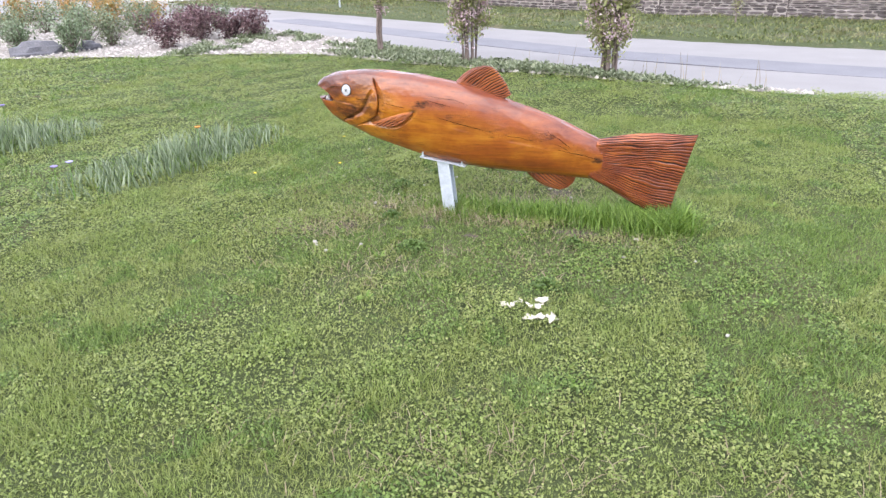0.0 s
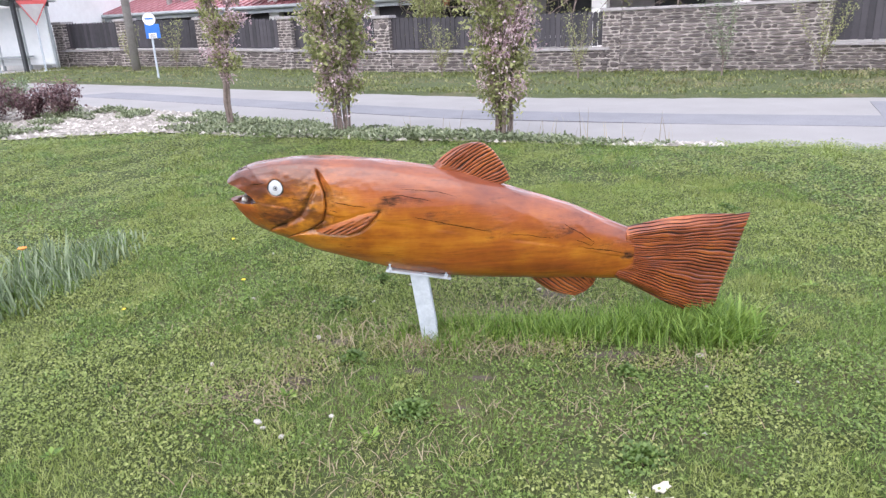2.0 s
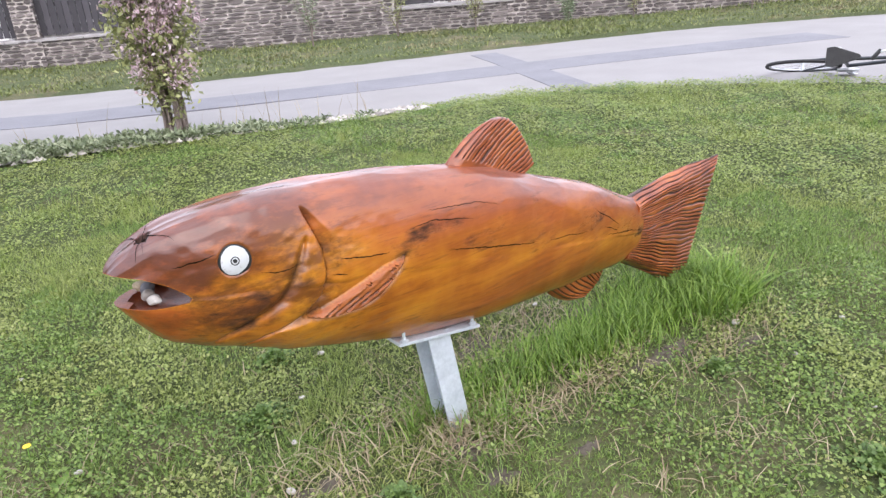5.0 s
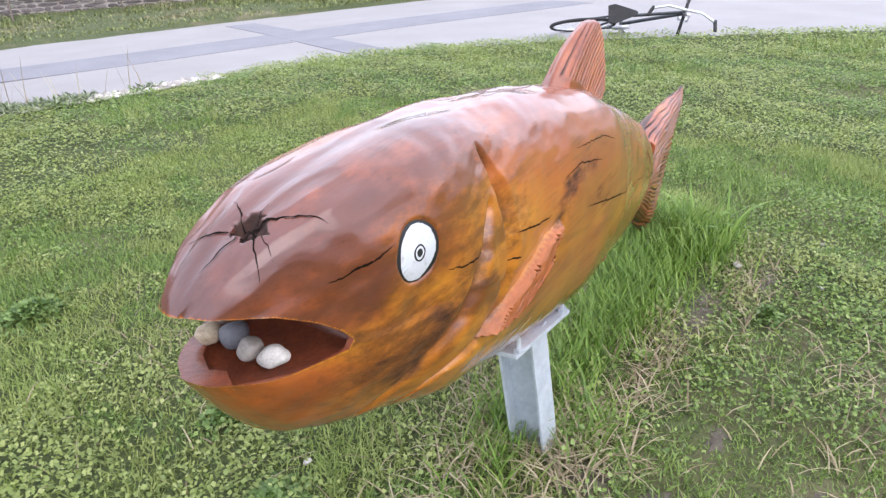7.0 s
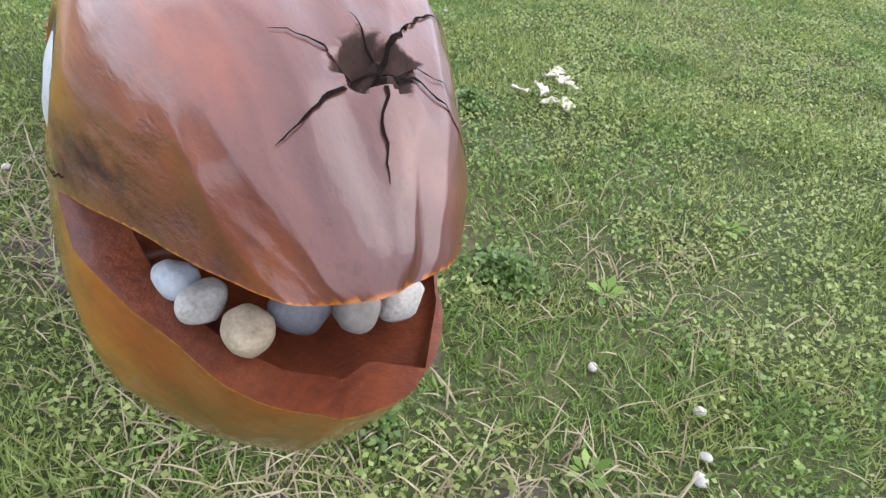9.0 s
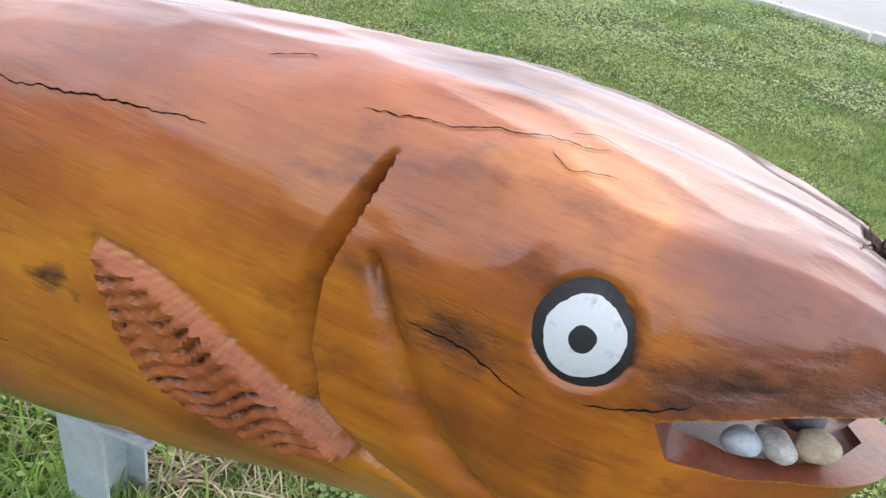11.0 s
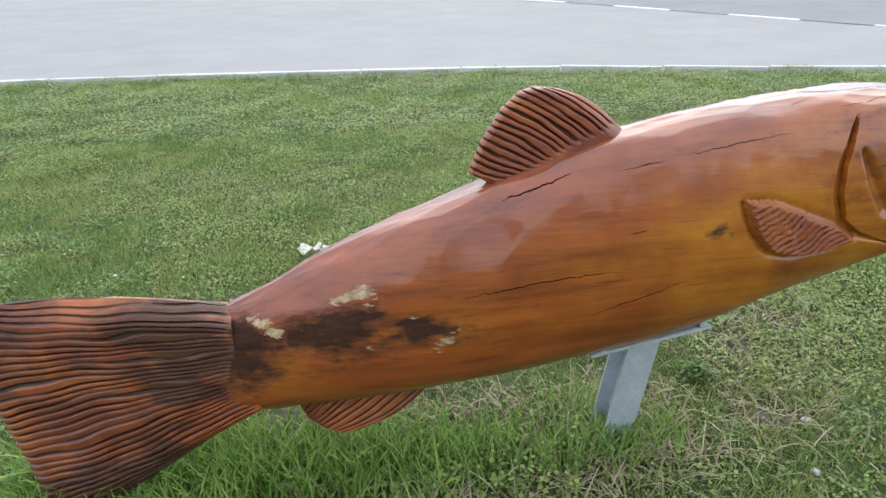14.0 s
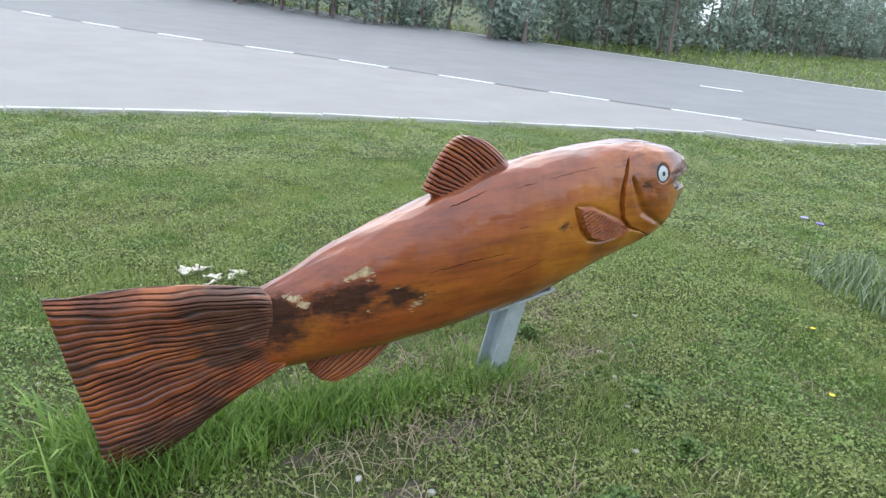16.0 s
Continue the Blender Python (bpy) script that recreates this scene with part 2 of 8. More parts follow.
MAT_PICKET = speckled("dark_stained_picket", (0.030, 0.028, 0.034), (0.065, 0.06, 0.068), 6, 0.6, per="object")
MAT_PLASTER = speckled("white_plaster", (0.78, 0.77, 0.76), (0.88, 0.88, 0.87), 1.2, 0.9, bump=0.2)
MAT_GREYPLASTER = speckled("grey_plaster", (0.330, 0.316, 0.314), (0.430, 0.415, 0.413), 1.2, 0.9, bump=0.2)
MAT_ROOF_RED = speckled("red_metal_roof", (0.31, 0.125, 0.14), (0.43, 0.215, 0.23), 1.0, 0.5, bump=0.1)
MAT_ROOF_BROWN = speckled("old_red_roof", (0.150, 0.055, 0.060), (0.225, 0.095, 0.098), 1.5, 0.75, bump=0.2)
MAT_BRICK = speckled("chimney_brick", (0.36, 0.14, 0.09), (0.48, 0.22, 0.15), 4, 0.85)
# near-black for dark parts, and for shade put into the colour of openings
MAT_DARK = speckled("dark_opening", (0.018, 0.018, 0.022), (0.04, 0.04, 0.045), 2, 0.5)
MAT_POLE = speckled("weathered_pole", (0.24, 0.22, 0.21), (0.36, 0.34, 0.33), 4, 0.85)
MAT_GREYMETAL = speckled("grey_painted_steel", (0.28, 0.31, 0.32), (0.40, 0.43, 0.44), 4, 0.5, 0.2)
MAT_DARKMETAL = speckled("dark_painted_steel", (0.03, 0.035, 0.038), (0.06, 0.065, 0.07), 4, 0.45, 0.2)
MAT_PANEL = speckled("white_panel", (0.72, 0.76, 0.76), (0.86, 0.88, 0.88), 0.8, 0.3, bump=0.05)
MAT_RED = speckled("sign_red", (0.45, 0.06, 0.06), (0.55, 0.10, 0.10), 8, 0.4)
MAT_BLUE = speckled("sign_blue", (0.02, 0.14, 0.50), (0.04, 0.19, 0.58), 8, 0.4)
MAT_WHITE = speckled("sign_white", (0.74, 0.75, 0.76), (0.85, 0.85, 0.86), 8, 0.4)
MAT_BINWOOD = speckled("bin_wood", (0.30, 0.13, 0.06), (0.42, 0.20, 0.10), 10, 0.6)
MAT_BARK = speckled("bark", (0.13, 0.10, 0.085), (0.26, 0.21, 0.185), 14, 0.9, bump=0.8, dist=0.01)
MAT_SCRAP = speckled("pale_scrap", (0.50, 0.44, 0.34), (0.70, 0.67, 0.60), 60, 0.7, fine=3)
MAT_CARPAINT = speckled("white_car_paint", (0.62, 0.64, 0.66), (0.70, 0.72, 0.74), 2, 0.25, bump=0.02)
MAT_RUBBER = speckled("black_rubber", (0.012, 0.012, 0.013), (0.03, 0.03, 0.03), 12, 0.75)
MAT_BIKE = speckled("bicycle_frame_paint", (0.025, 0.03, 0.035), (0.05, 0.055, 0.06), 12, 0.35, 0.3)
MAT_CHROME = speckled("dull_chrome", (0.55, 0.57, 0.58), (0.68, 0.70, 0.71), 12, 0.3, 0.8, 0.05)
MAT_BLUEFENCE = speckled("blue_barrier", (0.07, 0.16, 0.24), (0.12, 0.22, 0.30), 1.0, 0.5)

GREENS = [(0.0, (0.129, 0.186, 0.040)), (0.35, (0.198, 0.272, 0.061)), (0.7, (0.264, 0.346, 0.085)), (1.0, (0.351, 0.420, 0.131))]
DEEP = [(0.0, (0.087, 0.151, 0.030)), (0.4, (0.150, 0.238, 0.048)), (0.75, (0.213, 0.311, 0.068)), (1.0, (0.296, 0.387, 0.112))]
STRAW = [(0.0, (0.180, 0.203, 0.055)), (0.35, (0.264, 0.294, 0.085)), (0.7, (0.340, 0.359, 0.120)), (1.0, (0.445, 0.437, 0.190))]
MAT_LAWN = leafy("lawn_leaves", GREENS, 0.45, [((0.40, 0.66), STRAW), ((0.52, 0.34), DEEP)], 0.75, 0.40)
MAT_TALL = leafy("tall_grass", [(0.0, (0.078, 0.150, 0.020)), (0.5, (0.160, 0.280, 0.036)), (1.0, (0.275, 0.400, 0.078))], 0.5, glow=0.35)
MAT_CLOVER = leafy("clover_leaves", [(0.0, (0.062, 0.118, 0.024)), (0.5, (0.115, 0.195, 0.042)), (1.0, (0.190, 0.285, 0.075))], 0.5, glow=0.3)
MAT_DRY = leafy("dry_grass", [(0.0, (0.20, 0.15, 0.09)), (0.5, (0.32, 0.26, 0.16)), (1.0, (0.44, 0.38, 0.25))], 0.7)
MAT_VERGE = leafy("verge_leaves", [(0.0, (0.075, 0.095, 0.028)), (0.4, (0.140, 0.175, 0.050)), (1.0, (0.270, 0.300, 0.105))], 0.6, [((0.50, 0.64), [(0.0, (0.15, 0.13, 0.07)), (1.0, (0.34, 0.30, 0.17))])], 0.5)
MAT_BLUEGREEN = leafy("grey_green_leaves", [(0.0, (0.085, 0.125, 0.060)), (0.5, (0.190, 0.255, 0.135)), (1.0, (0.340, 0.400, 0.260))])
MAT_JUNIPER = leafy("ground_cover_leaves", [(0.0, (0.094, 0.125, 0.062)), (0.5, (0.188, 0.231, 0.119)), (1.0, (0.338, 0.375, 0.237))])
MAT_PURPLE = leafy("purple_leaves", [(0.0, (0.065, 0.028, 0.034)), (0.5, (0.140, 0.075, 0.080)), (1.0, (0.290, 0.190, 0.190))])
MAT_HEATHER = leafy("orange_green_leaves", [(0.0, (0.14, 0.15, 0.03)), (0.5, (0.36, 0.22, 0.06)), (1.0, (0.48, 0.28, 0.09))])
MAT_SPRING = leafy("spring_leaves", [(0.0, (0.160, 0.180, 0.070)), (0.5, (0.300, 0.325, 0.125)), (1.0, (0.460, 0.475, 0.220))], 0.5, glow=0.35)
MAT_PINK = leafy("pink_blossom_leaves", [(0.0, (0.34, 0.22, 0.25)), (0.5, (0.60, 0.45, 0.48)), (1.0, (0.78, 0.66, 0.68))], 0.5, glow=0.3)
# distance haze is mixed into these pale, low-contrast leaf colours
MAT_HAZED_WOODS = leafy("hazed_wood_leaves", [(0.0, (0.175, 0.225, 0.180)), (0.5, (0.250, 0.312, 0.250)), (1.0, (0.350, 0.420, 0.340))], 0.7)


def ground_mat(name, base, other, dry):
    k = Nodes(name, 0.95)
    v = k.world_coords()
    f = k.math("ADD", k.math("MULTIPLY", k.noise(v, 0.75, 3), 0.6), k.math("MULTIPLY", k.noise(v, 3.75, 3), 0.4))
    small = k.noise(v, 42, 5, 0.7)
    c = k.mix(k.grey(small, 0.35, 0.65), base, other)
    c = k.mix(k.math("MULTIPLY", k.grey(f, 0.53, 0.64), 0.8), c, k.mix(small, (0.10, 0.075, 0.045), dry))
    k.bump(small, 0.9, 0.02)
    return k.colour(c)


MAT_TURF = ground_mat("turf", (0.034, 0.048, 0.013), (0.085, 0.108, 0.030), (0.19, 0.165, 0.085))


# ---- building helpers ----
RNG = np.random.default_rng(7)


def mesh_of(name, verts, faces, mats, smooth=False, slots=None):
    me = bpy.data.meshes.new(name)
    me.from_pydata([tuple(v) for v in verts], [], [tuple(f) for f in faces])
    for m in mats if isinstance(mats, (list, tuple)) else [mats]:
        me.materials.append(m)
    if slots is not None:
        me.polygons.foreach_set("material_index", np.asarray(slots, dtype=np.int32))
    if smooth:
        me.polygons.foreach_set("use_smooth", np.ones(len(me.polygons), dtype=bool))
    me.update()
    return me


def fast_mesh(name, verts, faces, mat):
    """A mesh of very many faces with the same number of corners, from arrays."""
    verts, faces = np.asarray(verts, dtype=np.float32), np.asarray(faces, dtype=np.int32)
    me = bpy.data.meshes.new(name)
    me.vertices.add(len(verts))
    me.vertices.foreach_set("co", verts.ravel())
    me.loops.add(faces.size)
    me.loops.foreach_set("vertex_index", faces.ravel())
    me.polygons.add(len(faces))
    me.polygons.foreach_set("loop_start", np.arange(0, faces.size, faces.shape[1], dtype=np.int32))
    me.update(calc_edges=True)
    me.materials.append(mat)
    return me


def part(name, bm, material, parent=None, label="", smooth=False):
    """Links a bmesh as one mesh object under a thing or a part."""
    me = bpy.data.meshes.new(name)
    bm.to_mesh(me)
    bm.free()
    me.materials.append(material)
    if smooth:
        me.polygons.foreach_set("use_smooth", np.ones(len(me.polygons), dtype=bool))
    ob = new(name, me)
    ob.parent = parent
    if label:
        ob["label"] = label
    return ob


def thing(name, at, label, category, group="", kind="", rz=0.0):
    ob = new(name)
    ob.empty_display_size = 0.1
    ob.matrix_world = pose(*at, 0, 0, rz)
    return tagged(ob, label, category, group, kind)


def box(bm, c, size, turn=None, bevel=0.0):
    made = bmesh.ops.create_cube(bm, size=1.0)["verts"]
    m = Matrix.Translation(c) @ (turn.to_4x4() if turn else Matrix.Identity(4)) @ Matrix.Diagonal((*size, 1))
    bmesh.ops.transform(bm, matrix=m, verts=made)
    if bevel:
        edges = {e for v in made for e in v.link_edges}
        bmesh.ops.bevel(bm, geom=list(edges), offset=bevel, segments=2, affect="EDGES", profile=0.7)
    return bm


def rod(bm, a, b, r0, r1=None, n=8, caps=True):
    a, b = Vector(a), Vector(b)
    d = b - a
    m = Matrix.Translation((a + b) / 2) @ d.to_track_quat("Z", "Y").to_matrix().to_4x4()
    bmesh.ops.create_cone(bm, cap_ends=caps, segments=n, radius1=r0, radius2=r0 if r1 is None else r1, depth=d.length, matrix=m)
    return bm


def prism(bm, points, thick, m=None):
    """A flat outline in x and z, given depth along y."""
    m = m or Matrix.Identity(4)
    rows = [[bm.verts.new(m @ Vector((x, y, z))) for x, z in points] for y in (-thick / 2, thick / 2)]
    bm.faces.new(rows[0])
    bm.faces.new(rows[1][::-1])
    for i in range(len(points)):
        j = (i + 1) % len(points)
        bm.faces.new((rows[0][j], rows[0][i], rows[1][i], rows[1][j]))
    bmesh.ops.recalc_face_normals(bm, faces=bm.faces)
    return bm


def smoothstep(a, b, x):
    t = np.clip((np.asarray(x, dtype=float) - a) / (b - a), 0, 1)
    return t * t * (3 - 2 * t)


def hash_noise(x, y, scale, seed=0):
    """Smooth value noise for heights and for scattering."""
    x, y = np.asarray(x, dtype=float) * scale + seed * 17.3, np.asarray(y, dtype=float) * scale - seed * 9.1
    xi, yi = np.floor(x), np.floor(y)
    fx, fy = x - xi, y - yi
    fx, fy = fx * fx * (3 - 2 * fx), fy * fy * (3 - 2 * fy)

    def h(i, j):
        return np.modf(np.abs(np.sin(i * 127.1 + j * 311.7) * 43758.5453))[0]

    return (h(xi, yi) * (1 - fx) + h(xi + 1, yi) * fx) * (1 - fy) + (h(xi, yi + 1) * (1 - fx) + h(xi + 1, yi + 1) * fx) * fy


# ---- the lie of the land ----
ISLAND = [(-16, -0.5), (-8.3, -2.75), (-6.5, -4.0), (-4.5, -4.65), (-1.3, -5.5), (1.3, -5.8), (4.4, -5.95), (6.6, -5.0), (7.6, -3.2),
          (7.4, -1.6), (6.9, -0.5), (6.2, 0.75), (5.5, 2.0), (4.6, 3.2), (3.4, 3.95), (1.3, 4.6), (-1.2, 5.9), (-3.4, 7.3), (-5.8, 8.4), (-9, 9.4), (-16, 11)]


def curve_through(points, step=0.12):
    """Points at even steps along a smooth closed line."""
    p, out = np.array(points, dtype=float), []
    n = len(p)
    for i in range(n):
        a, b, c, d = p[i - 1], p[i], p[(i + 1) % n], p[(i + 2) % n]
        k = max(2, int(np.linalg.norm(c - b) / step))
        t = np.arange(k)[:, None] / k
        out.append(0.5 * (2 * b + (c - a) * t + (2 * a - 5 * b + 4 * c - d) * t ** 2 + (3 * b - a - 3 * c + d) * t ** 3))
    return np.vstack(out)


EDGE = curve_through(ISLAND)


def inside(x, y, poly):
    x, y = np.asarray(x, dtype=float), np.asarray(y, dtype=float)
    r = np.zeros(x.shape, dtype=bool)
    for (x0, y0), (x1, y1) in zip(poly, np.roll(poly, -1, axis=0)):
        if y0 != y1:
            r ^= ((y0 > y) != (y1 > y)) & (x < (x1 - x0) * (y - y0) / (y1 - y0) + x0)
    return r


def edge_distance(x, y):
    """How far inside the island's edge a place lies (negative: outside), in metres."""
    x, y = np.asarray(x, dtype=float), np.asarray(y, dtype=float)
    best = np.full(x.shape, 1e9)
    for ex, ey in EDGE[::3]:
        best = np.minimum(best, (x - ex) ** 2 + (y - ey) ** 2)
    return np.where(inside(x, y, EDGE), 1, -1) * np.sqrt(best)


def road_height(x, y):
    x, y = np.asarray(x, dtype=float), np.asarray(y, dtype=float)
    back = 0.36 * smoothstep(2.5, -11, x)
    front = 0.03 * np.maximum(y, -9) - 0.05
    w = smoothstep(-4.5, 4.0, y)
    return front * (1 - w) + back * w


def lawn_height(x, y, d=None):
    x, y = np.asarray(x, dtype=float), np.asarray(y, dtype=float)
    d = edge_distance(x, y) if d is None else d
    top = 0.03 * np.clip(y, -7, 8) + 0.025 * (hash_noise(x, y, 0.9, 3) - 0.5) + 0.012 * (hash_noise(x, y, 3.5, 5) - 0.5)
    rim = road_height(x, y) + 0.05
    w = smoothstep(0.0, 0.75, d)
    return rim * (1 - w) + top * w


# ---- ground, road, lawn ----
def big_ground():
    r = np.concatenate([np.linspace(-400, -60, 12), np.linspace(-50, 50, 81), np.linspace(60, 400, 12)])
    gx, gy = np.meshgrid(r, r)
    z = np.where(edge_distance(gx, gy) > -1.8, road_height(gx, gy) - 0.6, road_height(gx, gy) - 0.06)
    n = len(r)
    v = np.stack([gx, gy, z], -1).reshape(-1, 3)
    q = (np.arange(n - 1)[:, None] * n + np.arange(n - 1)[None]).ravel()
    ob = new("ground", fast_mesh("ground", v, np.stack([q, q + 1, q + n + 1, q + n], 1), MAT_TURF))
    return tagged(ob, "wide grassy ground reaching to the horizon", "ground", kind="structure")


big_ground()

WALL = np.array([(17.5, 4.8), (12.9, 7.8), (9.9, 10.1), (7.6, 11.75), (3.9, 13.7), (-5.5, 17.2), (-12.3, 20.2)])
LANE_FAR = [(17, -1.5), (14, 2.6), (10.4, 5.7), (8.3, 6.8), (3.1, 8.8), (-2.7, 11.3), (-8.5, 13.4), (-13, 15.6), (-40, 28)]


def road_sheet():
    """Asphalt round the island: the lane behind it, the main road before it, one sheet."""
    far = [(30, -300), (30, -60)] + [(24, -12)] + [(x + 0.22, y + 0.40) for x, y in LANE_FAR] + [(-60, 20), (-60, 14), (-40, 6), (-31, -3.2), (-27.5, -6.5), (-24.3, -11.2), (-19.8, -21.7), (-14.3, -32), (-10.6, -45), (-9.5, -60), (-9, -300)]
    poly = np.array(far)
    xs = np.concatenate([np.linspace(-60, -22, 40), np.arange(-21.5, 18, 0.3), np.linspace(18.5, 30, 12)])
    ys = np.concatenate([np.linspace(-300, -40, 60), np.arange(-39, 29, 0.3)])
    gx, gy = np.meshgrid(xs, ys)
    n, keep = len(xs), []
    cx, cy = (gx[:-1, :-1] + gx[1:, 1:]) / 2, (gy[:-1, :-1] + gy[1:, 1:]) / 2
    ok = inside(cx, cy, poly) & (edge_distance(cx, cy) < 0.45)
    z = road_height(gx, gy)
    v = np.stack([gx, gy, z], -1).reshape(-1, 3)
    j, i = np.nonzero(ok)
    q = j * n + i
    ob = new("road", fast_mesh("road", v, np.stack([q, q + 1, q + n + 1, q + n], 1), MAT_ASPHALT))
    tagged(ob, "pale worn asphalt road curving round the lawn", "road", kind="structure")


road_sheet()


def strip_on(name, points, width, lift, mat, label, category, kind="structure"):
    """A narrow band that follows the road's surface."""
    p = np.array(points, dtype=float)
    d = np.gradient(p, axis=0)
    d /= np.linalg.norm(d, axis=1)[:, None]
    nrm = np.stack([-d[:, 1], d[:, 0]], 1) * width / 2
    a, b = p + nrm, p - nrm
    top = [np.column_stack([e, road_height(e[:, 0], e[:, 1]) + lift]) for e in (a, b)]
    low = [t - (0, 0, lift + 0.02) for t in top]
    n = len(p)
    v = np.vstack([top[0], top[1], low[0], low[1]])
    f = []
    for i in range(n - 1):
        f += [(i, i + 1, n + i + 1, n + i), (2 * n + i, i, n + i, 3 * n + i)[:0] or (i, 2 * n + i, 2 * n + i + 1, i + 1), (n + i, n + i + 1, 3 * n + i + 1, 3 * n + i)]
    f += [(0, n, 3 * n, 2 * n), (n - 1, 3 * n - 1, 4 * n - 1, 2 * n - 1)]
    return tagged(new(name, mesh_of(name, v, f, mat)), label, category, kind=kind)


def along(points, a, b, step=0.4):
    """The stretch from a to b metres along an open line."""
    p = np.array(points, dtype=float)
    s = np.concatenate([[0], np.cumsum(np.linalg.norm(np.diff(p, axis=0), axis=1))])
    t = np.linspace(a, b, max(2, int((b - a) / step)))
    return np.column_stack([np.interp(t, s, p[:, 0]), np.interp(t, s, p[:, 1])])


CENTRE = curve_through([(-10.75, -1.7), (-10.2, -3.55), (-9.67, -4.9), (-8.65, -7.0), (-7.5, -9.15), (-6.1, -11.1), (-4.75, -13.0), (-3.3, -14.75), (-2.05, -16.3), (-0.55, -18.4), (1.2, -21.6), (2.9, -23.9), (4.2, -26.2), (5.6, -31.5), (6.9, -45), (7.3, -70)], 0.3)
CENTRE = CENTRE[: int(np.argmin(np.hypot(CENTRE[:, 0] - 7.3, CENTRE[:, 1] + 70)))]


def main_road():
    """The through road's own, darker asphalt, beyond the line of dashes."""
    far = np.array([(-31, -3.2), (-27.5, -6.5), (-24.3, -11.2), (-19.8, -21.7), (-14.3, -32), (-10.6, -45), (-9.5, -60), (-9.3, -75)])
    n, m = 150, 70
    ends = []
    for line in (CENTRE, far):
        s = np.concatenate([[0], np.cumsum(np.linalg.norm(np.diff(line, axis=0), axis=1))])
        t = np.linspace(0, s[-1], n)
        ends.append(np.column_stack([np.interp(t, s, line[:, 0]), np.interp(t, s, line[:, 1])]))
    u = np.linspace(0, 1, m)[None, :, None]
    p = ends[0][:, None] * (1 - u) + ends[1][:, None] * u
    v = np.dstack([p, road_height(p[..., 0], p[..., 1]) + 0.008]).reshape(-1, 3)
    q = (np.arange(n - 1)[:, None] * m + np.arange(m - 1)[None]).ravel()
    ob = new("main_road", fast_mesh("main_road", v, np.stack([q, q + m, q + m + 1, q + 1], 1), MAT_MAINROAD))
    tagged(ob, "greyer asphalt of the through road beyond its dashed line", "road", kind="structure")


main_road()
for i in range(15):
    strip_on("road_dash", along(CENTRE, 1.65 + i * 2.36, 2.85 + i * 2.36, 0.3), 0.11, 0.014, MAT_LINE, "short white dash of the road's centre line", "road marking")["group"] = "centre line dashes"
for i in range(11):
    x = -6.3 + i * 1.35
    strip_on("road_stripe", [(x, -47.9 + 0.14 * i), (x + 0.45, -46.2 + 0.14 * i), (x + 0.75, -45.0 + 0.14 * i)], 0.55, 0.014, MAT_LINE, "broad white stripe painted across the far road", "road marking")["group"] = "crossing stripes"
strip_on("tyre_mark", [(-14.6, -10.4), (-14.95, -9.9), (-15.3, -9.6)], 0.18, 0.012, MAT_LINE, "pale scuff mark on the asphalt", "road marking")
strip_on("lane_patch", [(9.6, 3.4), (6.5, 4.95), (3.2, 6.3), (0.2, 7.55), (-2.6, 9.0), (-6, 10.6), (-9, 11.9)], 0.9, 0.004, MAT_PATCH, "long darker repair strip in the lane's asphalt", "road patch")
strip_on("lane_cut", [(4.6, 3.6), (5.2, 4.8), (5.8, 6.0), (6.3, 7.1)], 0.42, 0.0055, MAT_PATCH, "dark filled trench across the lane", "road patch")
strip_on("manhole_patch", [(1.15, 6.95), (1.6, 6.8), (2.05, 6.65)], 0.3, 0.009, MAT_PATCH, "small dark patch in the lane", "road patch")
strip_on("road_edge_line", [(-31, -3.6), (-27.3, -6.9), (-24.1, -11.4), (-19.6, -21.8), (-14.1, -32), (-10.4, -45)], 0.1, 0.014, MAT_LINE, "thin pale line along the far edge of the main road", "road marking")


def lawn_sheet():
    xs, ys = np.arange(-16, 8.2, 0.09), np.arange(-6.4, 11.2, 0.09)
    gx, gy = np.meshgrid(xs, ys)
    d = edge_distance(gx, gy)
    z = lawn_height(gx, gy, d) - 0.012 * hash_noise(gx, gy, 22, 2)
    z = np.where(d < 0.02, road_height(gx, gy) - 0.02, z)
    n = len(xs)
    v = np.stack([gx, gy, z], -1).reshape(-1, 3)
    dd = d[:-1, :-1]
    j, i = np.nonzero(dd > -0.12)
    q = j * n + i
    me = fast_mesh("lawn", v, np.stack([q, q + 1, q + n + 1, q + n], 1), MAT_TURF)
    me.polygons.foreach_set("use_smooth", np.ones(len(me.polygons), dtype=bool))
    tagged(new("lawn", me), "mown lawn with clover and dry patches on a low mound", "lawn", kind="structure")


lawn_sheet()


def kerb_row():
    """Low pale concrete kerb stones along the main road's side of the lawn, each one apart."""
    p = EDGE[(EDGE[:, 1] < -1.6) & (EDGE[:, 0] > -13)]
    root = tagged(new("kerb"), "low pale concrete kerb along the lawn's edge", "kerb", kind="structure")
    s = np.concatenate([[0], np.cumsum(np.linalg.norm(np.diff(p, axis=0), axis=1))])
    bm = bmesh.new()
    box(bm, (0, 0, 0), (0.98, 0.07, 0.14), bevel=0.012)
    me = bpy.data.meshes.new("kerb_stone")
    bm.to_mesh(me)
    bm.free()
    me.materials.append(MAT_CONCRETE)
    for k in range(int(s[-1])):
        a, b = [np.array([np.interp(t, s, p[:, 0]), np.interp(t, s, p[:, 1])]) for t in (k, k + 1)]
        c, h = (a + b) / 2, math.degrees(math.atan2(*(b - a)[::-1]))
        ob = new("kerb_stone", me)
        ob.parent = root
        ob.matrix_world = pose(c[0], c[1], float(road_height(*c)) + 0.028 + 0.010 * random.random(), random.uniform(-3, 3), random.uniform(-0.5, 0.5), h)


kerb_row()


